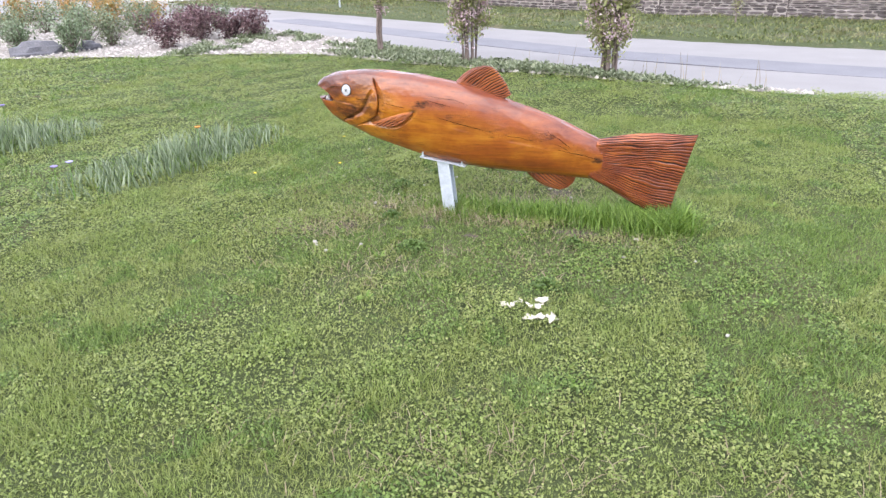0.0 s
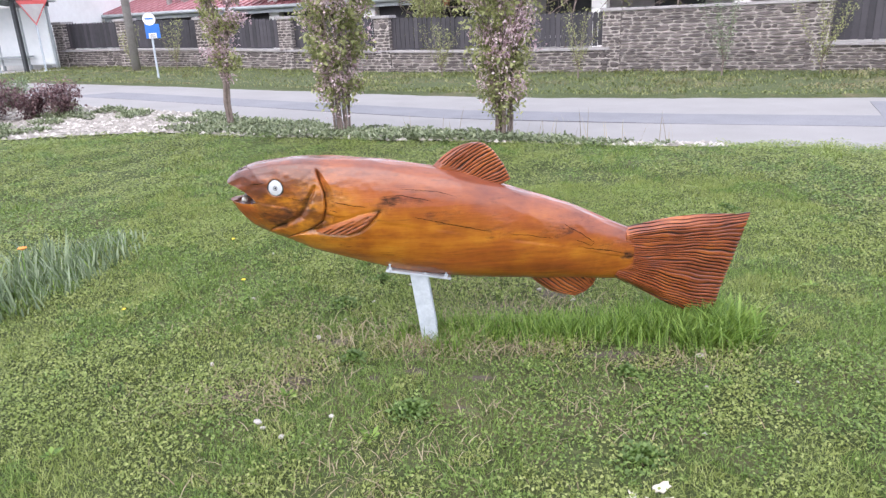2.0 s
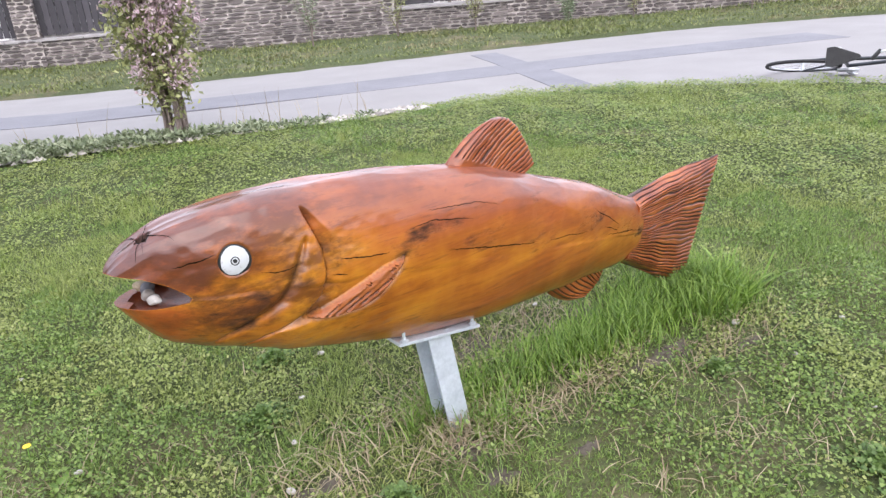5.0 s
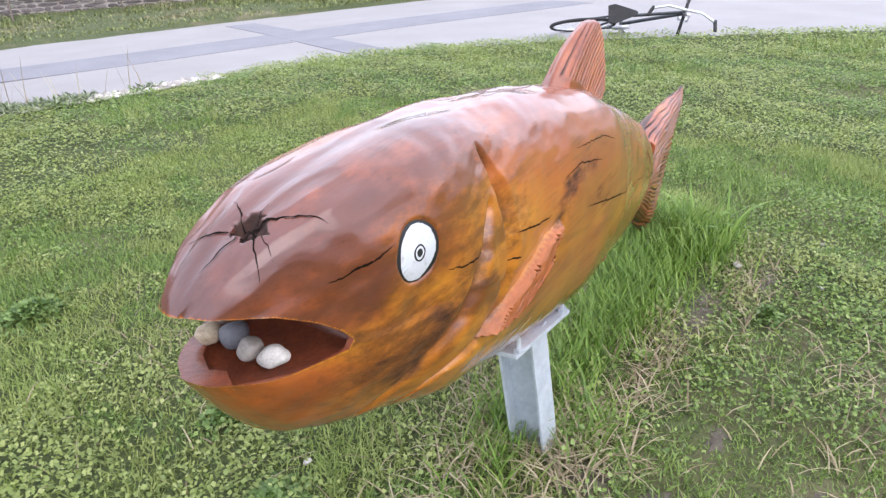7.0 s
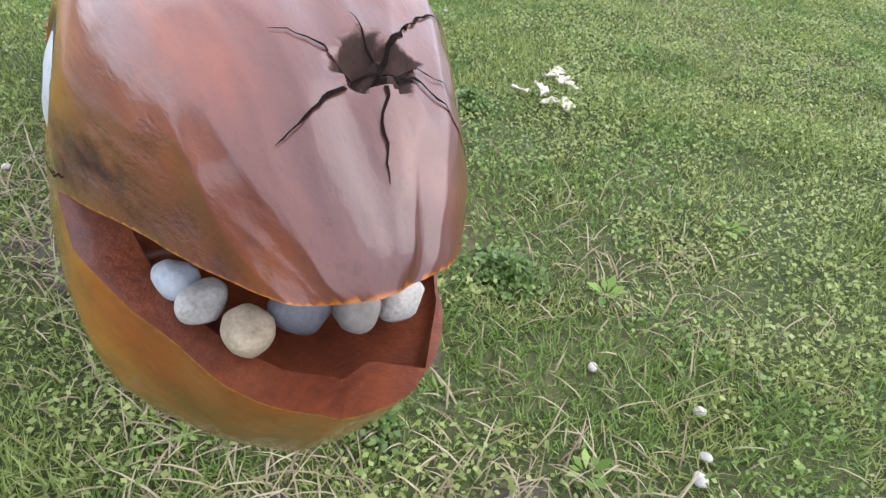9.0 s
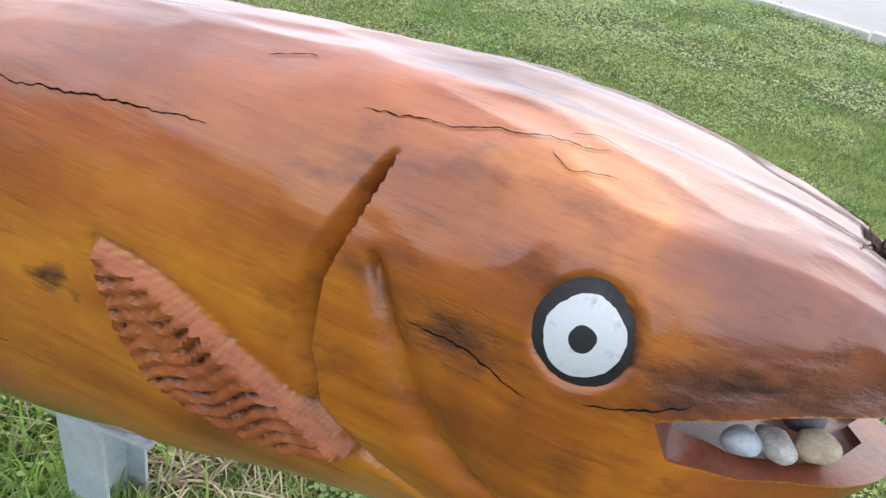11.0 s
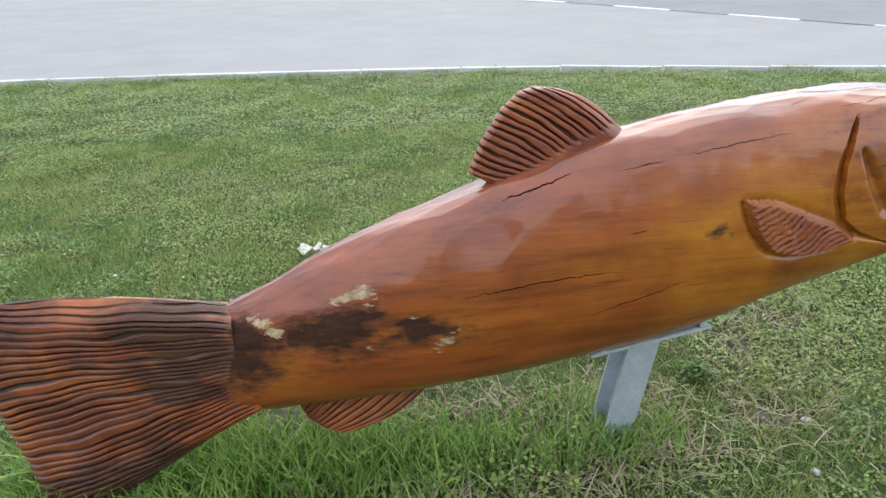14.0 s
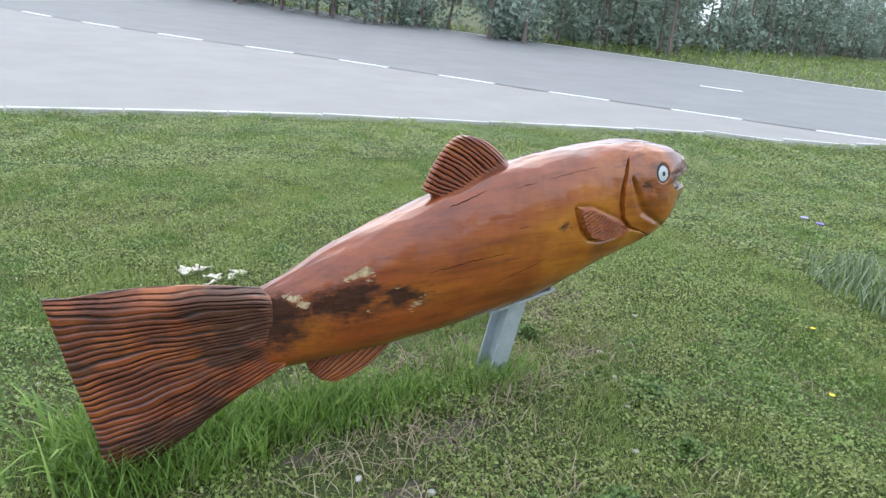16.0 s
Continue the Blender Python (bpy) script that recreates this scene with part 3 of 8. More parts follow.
# ---- the carved fish ----
# Along the log: x, top, underside, half width.
FISH = np.array([
    (-0.826, 0.750, 0.702, 0.014), (-0.820, 0.761, 0.684, 0.030), (-0.807, 0.774, 0.660, 0.044), (-0.782, 0.790, 0.618, 0.062), (-0.74, 0.812, 0.566, 0.078), (-0.695, 0.826, 0.538, 0.096),
    (-0.65, 0.833, 0.514, 0.112), (-0.60, 0.839, 0.492, 0.120), (-0.50, 0.845, 0.452, 0.122), (-0.40, 0.842, 0.417, 0.121), (-0.28, 0.834, 0.376, 0.119), (-0.13, 0.816, 0.334, 0.119),
    (0.03, 0.787, 0.300, 0.119), (0.18, 0.748, 0.276, 0.118), (0.33, 0.694, 0.263, 0.114), (0.45, 0.654, 0.257, 0.108), (0.58, 0.606, 0.251, 0.098),
    (0.70, 0.555, 0.243, 0.083), (0.80, 0.505, 0.236, 0.068), (0.86, 0.478, 0.238, 0.058), (0.90, 0.462, 0.245, 0.048)])


def lean_y(z):
    """The log hangs a little askew: its belly lies further to +y than its back."""
    return 0.055 * (0.84 - z) / 0.5 + 0.004


def sway(x, z):
    """Sideways wander of the log along its length."""
    x, z = np.asarray(x, dtype=float), np.asarray(z, dtype=float)
    return 0.005 * smoothstep(-0.50, -0.62, x) - 0.013 * smoothstep(-0.60, -0.45, x) * smoothstep(0.45, 0.10, x) * np.clip((0.84 - z) / 0.2, 0, 1)


def spline(xs, ys, x):
    """A smooth curve through the table (natural cubic slopes)."""
    m = np.gradient(ys, xs)
    i = np.clip(np.searchsorted(xs, x) - 1, 0, len(xs) - 2)
    h = xs[i + 1] - xs[i]
    t = (x - xs[i]) / h
    return (ys[i] * (1 + 2 * t) * (1 - t) ** 2 + m[i] * h * t * (1 - t) ** 2 + ys[i + 1] * t * t * (3 - 2 * t) + m[i + 1] * h * t * t * (t - 1))


def polyline_distance(x, z, pts):
    """Distance to a line of points, and the share of the way along it."""
    best, where, total = np.full(x.shape, 1e9), np.zeros(x.shape), 0.0
    side = np.zeros(x.shape)
    lens = [math.dist(a, b) for a, b in zip(pts, pts[1:])]
    for (a, b), l in zip(zip(pts, pts[1:]), lens):
        ux, uz = (b[0] - a[0]) / l, (b[1] - a[1]) / l
        t = np.clip((x - a[0]) * ux + (z - a[1]) * uz, 0, l)
        px, pz = a[0] + t * ux, a[1] + t * uz
        d = np.hypot(x - px, z - pz)
        near = d < best
        best = np.where(near, d, best)
        where = np.where(near, (total + t) / sum(lens), where)
        side = np.where(near, np.sign((x - px) * -uz + (z - pz) * ux), side)
        total += l
    return best, where, side


GILL = [(-0.432, 0.812), (-0.420, 0.775), (-0.402, 0.715), (-0.400, 0.655), (-0.418, 0.598), (-0.462, 0.565), (-0.545, 0.532), (-0.60, 0.505)]
GILL_IN = [(-0.432, 0.752), (-0.452, 0.712), (-0.478, 0.662), (-0.508, 0.618), (-0.575, 0.580), (-0.650, 0.548)]
PECTORAL = [(-0.186, 0.656), (-0.255, 0.650), (-0.330, 0.618), (-0.400, 0.592), (-0.452, 0.557), (-0.396, 0.534), (-0.314, 0.527), (-0.252, 0.542), (-0.214, 0.583), (-0.196, 0.622)]
PECTORAL_LEFT = [(-0.184, 0.627), (-0.250, 0.616), (-0.330, 0.590), (-0.400, 0.568), (-0.452, 0.550), (-0.396, 0.533), (-0.325, 0.529), (-0.268, 0.545), (-0.222, 0.580), (-0.196, 0.606)]
KNOT = (-0.744, -0.018)
EYES = ((-0.597, 0.742, -1), (-0.585, 0.755, 1))


# Long drying checks: points in x and z, side, width.
CHECKS = [([(0.314, 0.677), (0.247, 0.696), (0.172, 0.722)], 1, 0.0050), ([(0.405, 0.501), (0.309, 0.514), (0.211, 0.525), (0.140, 0.527), (0.073, 0.527)], 1, 0.0042),
          ([(0.07, 0.726), (-0.013, 0.744)], 1, 0.003), ([(-0.06, 0.751), (-0.17, 0.769), (-0.28, 0.783)], 1, 0.0026), ([(0.143, 0.433), (0.005, 0.471), (-0.073, 0.495)], 1, 0.0030),
          ([(0.02, 0.610), (0.06, 0.606)], 1, 0.003), ([(-0.565, 0.700), (-0.52, 0.712), (-0.47, 0.714)], 1, 0.0028), ([(-0.66, 0.735), (-0.60, 0.712)], 1, 0.0026),
          ([(-0.365, 0.675), (-0.302, 0.661), (-0.227, 0.650)], -1, 0.0062), ([(-0.163, 0.687), (-0.083, 0.691), (0.038, 0.660)], -1, 0.0050), ([(-0.05, 0.600), (0.113, 0.557), (0.200, 0.536), (0.283, 0.516)], -1, 0.0066),
          ([(0.344, 0.503), (0.440, 0.486), (0.535, 0.470)], -1, 0.0045), ([(0.582, 0.529), (0.647, 0.487), (0.718, 0.437)], -1, 0.0060), ([(0.720, 0.436), (0.704, 0.420), (0.633, 0.455)], -1, 0.0045),
          ([(0.646, 0.422), (0.763, 0.396), (0.872, 0.368)], -1, 0.0066), ([(-0.635, 0.765), (-0.69, 0.755), (-0.715, 0.756)], -1, 0.0050), ([(-0.10, 0.720), (0.05, 0.700), (0.14, 0.672)], -1, 0.0035),
          ([(-0.47, 0.690), (-0.52, 0.694), (-0.55, 0.700)], -1, 0.0035), ([(-0.385, 0.640), (-0.35, 0.632)], -1, 0.004)]
# Checks on the back: points in x and y, width.
BACK_CHECKS = [([(-0.395, 0.076), (-0.45, 0.071), (-0.50, 0.064), (-0.535, 0.058), (-0.56, 0.054)], 0.0008), ([(-0.525, 0.070), (-0.545, 0.078), (-0.57, 0.070)], 0.0005), ([(-0.53, 0.05), (-0.55, 0.042), (-0.575, 0.048)], 0.0005), ([(-0.30, 0.05), (-0.34, 0.046)], 0.0008)]
# Cracks that run out of the knot: heading, length, width.
KNOT_CRACKS = [(1.05, 0.048, 0.0026), (2.05, 0.062, 0.0030), (2.71, 0.056, 0.0030), (4.00, 0.042, 0.0032), (5.60, 0.070, 0.0030), (4.38, 0.036, 0.0013), (0.1, 0.030, 0.0016)]


def crack(log, pts, width, axis, sign, rnd):
    """A thin black split that follows the log's surface: a tapering, jagged ribbon. axis: 2 on the back (points in x and y), 1 on a flank (x and z)."""
    flat = log[:, [0, 1]] if axis == 2 else log[:, [0, 2]]
    own = log[:, 2] > 0.70 if axis == 2 else (log[:, 1] - lean_y(log[:, 2])) * sign > 0.01
    near = own & (flat[:, 0] > min(a for a, _ in pts) - 0.02) & (flat[:, 0] < max(a for a, _ in pts) + 0.02)
    flat, rise = flat[near], log[near, axis]
    p = np.array(pts, dtype=float)
    s = np.concatenate([[0], np.cumsum(np.linalg.norm(np.diff(p, axis=0), axis=1))])
    n = max(6, int(s[-1] / 0.0035))
    t = np.linspace(0, s[-1], n)
    c = np.column_stack([np.interp(t, s, p[:, k]) for k in (0, 1)])
    d = np.gradient(c, axis=0)
    nrm = np.stack([-d[:, 1], d[:, 0]], 1) / np.linalg.norm(d, axis=1)[:, None]
    walk_off, slip = 0.0, []
    for k in range(n):
        walk_off = 0.80 * walk_off + rnd.uniform(-1, 1) * 0.0013
        slip.append(walk_off)
    c = c + nrm * np.array(slip)[:, None]
    u = t / s[-1]
    w = width / 2 * ((1 - u) ** 0.7 if axis == 2 and sign else np.sin(np.pi * np.clip(u, 0, 1)) ** 0.6) * np.array([rnd.uniform(0.5, 1.25) for _ in range(n)]) + 0.00015
    verts = []
    for q in np.stack([c - nrm * w[:, None], c + nrm * w[:, None]], 1).reshape(-1, 2):
        dist = np.hypot(flat[:, 0] - q[0], flat[:, 1] - q[1])
        k = np.argpartition(dist, 5)[:5]
        h = np.average(rise[k], weights=1 / (dist[k] + 0.0004))
        verts.append((q[0], q[1], h + 0.0014) if axis == 2 else (q[0], h + sign * 0.0007, q[1]))
    return verts, [(2 * k, 2 * k + 1, 2 * k + 3, 2 * k + 2) for k in range(n - 1)]


def fish_body():
    """The log: a grid along it and round it, carved by distance to the gill cuts, the fin outlines and the cracks."""
    xs = np.concatenate([np.linspace(-0.826, -0.810, 8)[:-1], np.arange(-0.810, -0.38, 0.0025), np.arange(-0.38, 0.8998, 0.0046)])
    n = 360
    th = np.linspace(0, 2 * np.pi, n, endpoint=False)
    top, low, half = (spline(FISH[:, 0], FISH[:, k], xs) for k in (1, 2, 3))
    mid, rad = (top + low) / 2, (top - low) / 2
    c, s = np.cos(th), np.sin(th)
    p = 0.88
    cs, ss = np.sign(c) * np.abs(c) ** p, np.sign(s) * np.abs(s) ** p
    X = np.repeat(xs[:, None], n, 1)
    Z = mid[:, None] + rad[:, None] * ss[None]
    # the head is squarer than the body
    soft = 0.88 + np.where(c > 0, -0.10, -0.20)[None] * smoothstep(-0.25, -0.58, X) * np.where(s > 0, 1, 0)[None]
    CS = np.sign(c)[None] * np.abs(c)[None] ** soft
    Y = half[:, None] * CS
    # outward direction in the cross-section
    ny, nz = CS / half[:, None], ss[None] / rad[:, None]
    l = np.hypot(ny, nz)
    ny, nz = ny / l, nz / l
    flank = smoothstep(0.25, 0.6, np.abs(ny))
    out = np.zeros_like(X)
    mark, bare = np.zeros_like(X), np.zeros_like(X)
    # hand-cut facets and slow unevenness of the log
    around = np.arctan2(nz, ny)
    out += 0.006 * (hash_noise(X * 1.0, around * 0.25, 9, 1) - 0.5) + 0.0008 * (hash_noise(X, around * 0.25, 34, 2) - 0.5)
    nearest = np.full_like(X, 9.0)
    for k in range(330):
        cut_x, cut_a = random.uniform(-0.85, 0.92), random.uniform(-math.pi, math.pi)
        wide = (0.030 if cut_x > -0.45 else 0.020)
        turn = (around - cut_a + math.pi) % (2 * math.pi) - math.pi
        nearest = np.minimum(nearest, ((X - cut_x) / (2.1 * wide)) ** 2 + (turn * 0.15 / wide) ** 2)
    out += 0.0017 * np.clip(nearest, 0, 1.6) * (0.35 + 0.65 * smoothstep(-0.1, 0.5, nz))
    # the back was hewn flat: a crease runs along each shoulder
    across = np.abs(CS)
    ridge = 0.60 + 0.10 * (hash_noise(X, np.sign(c)[None] * 3.0 + 0 * X, 7, 14) - 0.5) + 0.05 * (hash_noise(X, np.sign(c)[None] * 3.0 + 0 * X, 26, 15) - 0.5)
    height = (0.0055 + 0.0055 * smoothstep(-0.30, -0.62, X)) * smoothstep(-0.825, -0.76, X) * smoothstep(0.75, 0.35, X)
    out += height * np.clip(1 - np.abs(across - ridge) / np.where(across < ridge, 0.58, 0.34), 0, 1) * np.where(s > 0, 1, 0)[None]
    d, w, side = polyline_distance(X, Z, GILL)
    cut = smoothstep(0.0, 0.05, w) * smoothstep(1.02, 0.85, w) * flank
    behind = np.where(side > 0, 1.0, 0.0)
    broad = 0.004 + np.where(ny < 0, 0.038, 0.020) * np.sin(np.pi * np.clip(w * 1.25, 0, 1)) ** 0.8
    out -= cut * (0.017 * np.clip(1 - d / broad, 0, 1) ** 0.85 * behind + 0.004 * np.exp(-(d / 0.004) ** 2) * np.where(ny < 0, 1, 0))
    # the shade lying in the gill groove is painted in as dark marks
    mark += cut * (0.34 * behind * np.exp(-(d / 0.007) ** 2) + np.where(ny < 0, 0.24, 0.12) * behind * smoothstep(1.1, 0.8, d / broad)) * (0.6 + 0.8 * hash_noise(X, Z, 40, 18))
    d, w, side = polyline_distance(X, Z, GILL_IN)
    wide = 0.003 + 0.011 * np.sin(np.pi * np.clip(w, 0, 1)) ** 0.8
    cut = np.exp(-(d / wide) ** 2) * flank * smoothstep(0, 0.05, w)
    out -= 0.012 * cut
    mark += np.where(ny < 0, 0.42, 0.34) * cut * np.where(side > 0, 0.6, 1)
    # rough adze work on the gill covers
    out += 0.0022 * (hash_noise(X * 1.4, Z * 2.2, 30, 23) - 0.5) * smoothstep(-0.05, -0.30, X) * np.where(ny < 0, 1.0, 0.4) * flank
    finned = np.zeros_like(X)
    for sign in (-1, 1):
        on = np.where(np.sign(ny) == sign, 1.0, 0.0) * flank
        shape = PECTORAL if sign > 0 else PECTORAL_LEFT
        inn = inside(X, Z, np.array(shape))
        d, w, side = polyline_distance(X, Z, shape + shape[:1])
        finned += on * inn
        ridge = np.where(inn, smoothstep(0, 0.008, d), 0.0)
        out += on * 0.015 * ridge
        out -= on * np.where(inn, 0.0, 0.008 * np.exp(-(d / 0.010) ** 2) * np.where(w > 0.42, 1.3, 0.5))
        # furrows of the fin run from its upper edge down and forward
        across = (X + 0.45) * 0.60 + (Z - 0.55) * 0.80 + 0.004 * np.sin((X - Z) * 55)
        if sign < 0:
            across = (X + 0.45) * 0.42 + (Z - 0.55) * -0.9
        wave = 0.5 + 0.5 * np.sin(across * 2 * np.pi / 0.0135)
        wave = wave * (0.6 + 0.6 * hash_noise(X * 2, Z * 2, 30, 19))
        wave = wave * smoothstep(0.003, 0.011, d)
        out -= on * ridge * 0.0070 * wave ** 2
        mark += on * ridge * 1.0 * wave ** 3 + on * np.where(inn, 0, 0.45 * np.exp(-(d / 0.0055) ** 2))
    # eye sockets
    for ex, ez, sign in EYES:
        d = np.hypot(X - ex, Z - ez)
        on = np.where(np.sign(ny) == sign, 1.0, 0.0)
        out -= on * 0.0040 * smoothstep(0.0365, 0.031, d)
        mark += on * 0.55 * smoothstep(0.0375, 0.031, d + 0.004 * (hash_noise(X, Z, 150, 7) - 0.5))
    # rotten knot on the forehead, with checks running out of it
    upward = smoothstep(0.3, 0.7, nz)
    d = np.hypot(X - KNOT[0], (Y - KNOT[1]) * 1.0)
    lump = hash_noise(X, Y, 190, 4)
    out -= upward * smoothstep(0.020, 0.013, (d + 0.010 * (lump - 0.5)) * 1.2) * (0.005 + 0.012 * lump)
    mark += upward * 1.8 * smoothstep(0.018, 0.013, d + 0.012 * (lump - 0.5))
    # knots and burnt patches: (x, z, side, size, strength)
    for kx, kz, sign, size, force in ((-0.135, 0.592, 1, 0.024, 0.85), (-0.165, 0.655, -1, 0.055, 0.55), (-0.50, 0.655, -1, 0.06, 0.42), (-0.36, 0.70, -1, 0.06, 0.40), (0.10, 0.60, -1, 0.08, 0.30), (0.55, 0.49, -1, 0.07, 0.35), (0.80, 0.40, -1, 0.06, 0.35), (0.30, 0.53, -1, 0.09, 0.28), (0.02, 0.60, -1, 0.02, 0.2), (0.865, 0.42, 1, 0.075, 1.0), (0.86, 0.34, 1, 0.070, 0.75), (0.62, 0.475, 1, 0.050, 0.75), (0.70, 0.445, 1, 0.065, 0.62), (0.72, 0.40, 1, 0.13, 0.42), (0.56, 0.42, 1, 0.09, 0.46),
                                      (0.483, 0.440, 1, 0.045, 0.95), (0.40, 0.430, 1, 0.05, 0.60), (0.62, 0.505, -1, 0.03, 0.45), (-0.11, 0.672, -1, 0.035, 0.5), (-0.03, 0.665, -1, 0.04, 0.4), (-0.62, 0.625, -1, 0.075, 0.55), (-0.60, 0.58, -1, 0.035, 0.4), (-0.66, 0.742, 1, 0.030, 0.55), (-0.70, 0.765, 1, 0.035, 0.45), (-0.745, 0.735, 1, 0.04, 0.45), (-0.505, 0.712, 1, 0.036, 0.60), (-0.545, 0.690, 1, 0.022, 0.45), (0.87, 0.36, -1, 0.03, 0.8)):
        d = np.hypot((X - kx) * 0.6, Z - kz) + 0.016 * (hash_noise(X, Z, 60, int(kx * 50) % 9) - 0.5)
        on = np.where(np.sign(ny) == sign, 1.0, 0.0)
        mark += on * force * smoothstep(size, size * 0.25, d)
        out -= on * 0.0012 * smoothstep(size, 0, d) * hash_noise(X, Z * 3, 60, 6)
    for kx, kz, size in ((0.800, 0.455, 0.034), (0.775, 0.435, 0.020), (0.675, 0.497, 0.026), (0.625, 0.512, 0.026), (0.585, 0.525, 0.036), (0.60, 0.403, 0.017), (0.500, 0.458, 0.022), (0.455, 0.402, 0.024), (0.37, 0.412, 0.024), (0.42, 0.425, 0.018), (-0.545, 0.838, 0.007)):
        d = np.hypot((X - kx) * 0.55, Z - kz)
        bare += np.where(ny > 0, 1.0, 0.0) * 0.56 * smoothstep(size * 1.35, 0.0, d)
    back = np.clip((Z - mid[:, None]) / rad[:, None], -1, 1)
    back = back + (0.06 - 0.26 * smoothstep(-0.30, -0.52, X)) * smoothstep(0.1, 0.6, -ny) - (0.04 + 0.34 * smoothstep(-0.15, -0.50, X)) * smoothstep(0.0, 0.6, ny)
    snout = np.maximum(smoothstep(-0.55, -0.80, X) * smoothstep(0.0, 0.7, back), smoothstep(-0.05, -0.50, X) * smoothstep(0.35, 0.85, back) * smoothstep(0.45, 0.05, ny) * 0.62)
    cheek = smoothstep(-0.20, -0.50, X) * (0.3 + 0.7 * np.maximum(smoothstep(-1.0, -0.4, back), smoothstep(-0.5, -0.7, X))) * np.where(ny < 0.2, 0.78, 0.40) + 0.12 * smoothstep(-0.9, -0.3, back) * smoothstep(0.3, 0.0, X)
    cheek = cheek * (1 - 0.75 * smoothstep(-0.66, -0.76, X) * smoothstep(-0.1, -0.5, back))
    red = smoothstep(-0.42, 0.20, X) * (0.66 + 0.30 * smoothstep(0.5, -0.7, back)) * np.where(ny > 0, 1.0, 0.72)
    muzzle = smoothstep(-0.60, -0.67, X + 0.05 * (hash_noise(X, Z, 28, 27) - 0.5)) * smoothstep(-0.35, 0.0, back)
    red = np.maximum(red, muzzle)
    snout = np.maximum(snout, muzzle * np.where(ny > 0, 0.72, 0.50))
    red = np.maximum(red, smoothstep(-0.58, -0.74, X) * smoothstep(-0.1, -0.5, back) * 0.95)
    Yo, Zo = Y + ny * out, Z + nz * out
    # the lower jaw is slimmer on one side
    Yo = Yo - 0.013 * smoothstep(-0.66, -0.77, X) * smoothstep(0.735, 0.685, Zo) * smoothstep(0.0, 0.035, Yo)
    Yo = Yo + lean_y(Zo) + sway(X, Zo)
    v = np.stack([X, Yo, Zo], -1).reshape(-1, 3)
    m = len(xs)
    i, j = np.meshgrid(np.arange(m - 1), np.arange(n), indexing="ij")
    q, r = (i * n + j).ravel(), (i * n + (j + 1) % n).ravel()
    faces = np.stack([q, q + n, r + n, r], 1)
    ends = np.array([[xs[0] - 0.004, lean_y(mid[0]), mid[0]], [xs[-1] + 0.004, lean_y(mid[-1]), mid[-1]]])
    k = len(v)
    caps = [(k, (a + 1) % n, a) for a in range(n)][::-1], [(k + 1, (m - 1) * n + a, (m - 1) * n + (a + 1) % n) for a in range(n)][::-1]
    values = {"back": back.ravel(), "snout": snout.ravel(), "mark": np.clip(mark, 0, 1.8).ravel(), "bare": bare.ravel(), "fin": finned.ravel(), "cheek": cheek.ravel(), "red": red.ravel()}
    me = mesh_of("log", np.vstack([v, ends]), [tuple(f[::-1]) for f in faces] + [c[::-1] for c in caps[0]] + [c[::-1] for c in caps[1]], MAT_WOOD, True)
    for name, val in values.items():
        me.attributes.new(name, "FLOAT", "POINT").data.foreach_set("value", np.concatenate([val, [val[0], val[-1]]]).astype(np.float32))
    return me


def solid(name, bm, mat):
    bmesh.ops.recalc_face_normals(bm, faces=bm.faces)
    me = bpy.data.meshes.new(name)
    bm.to_mesh(me)
    bm.free()
    me.materials.append(mat)
    me.attributes.new("cheek", "FLOAT", "POINT").data.foreach_set("value", np.full(len(me.vertices), 0.85, dtype=np.float32))
    return new(name, me)


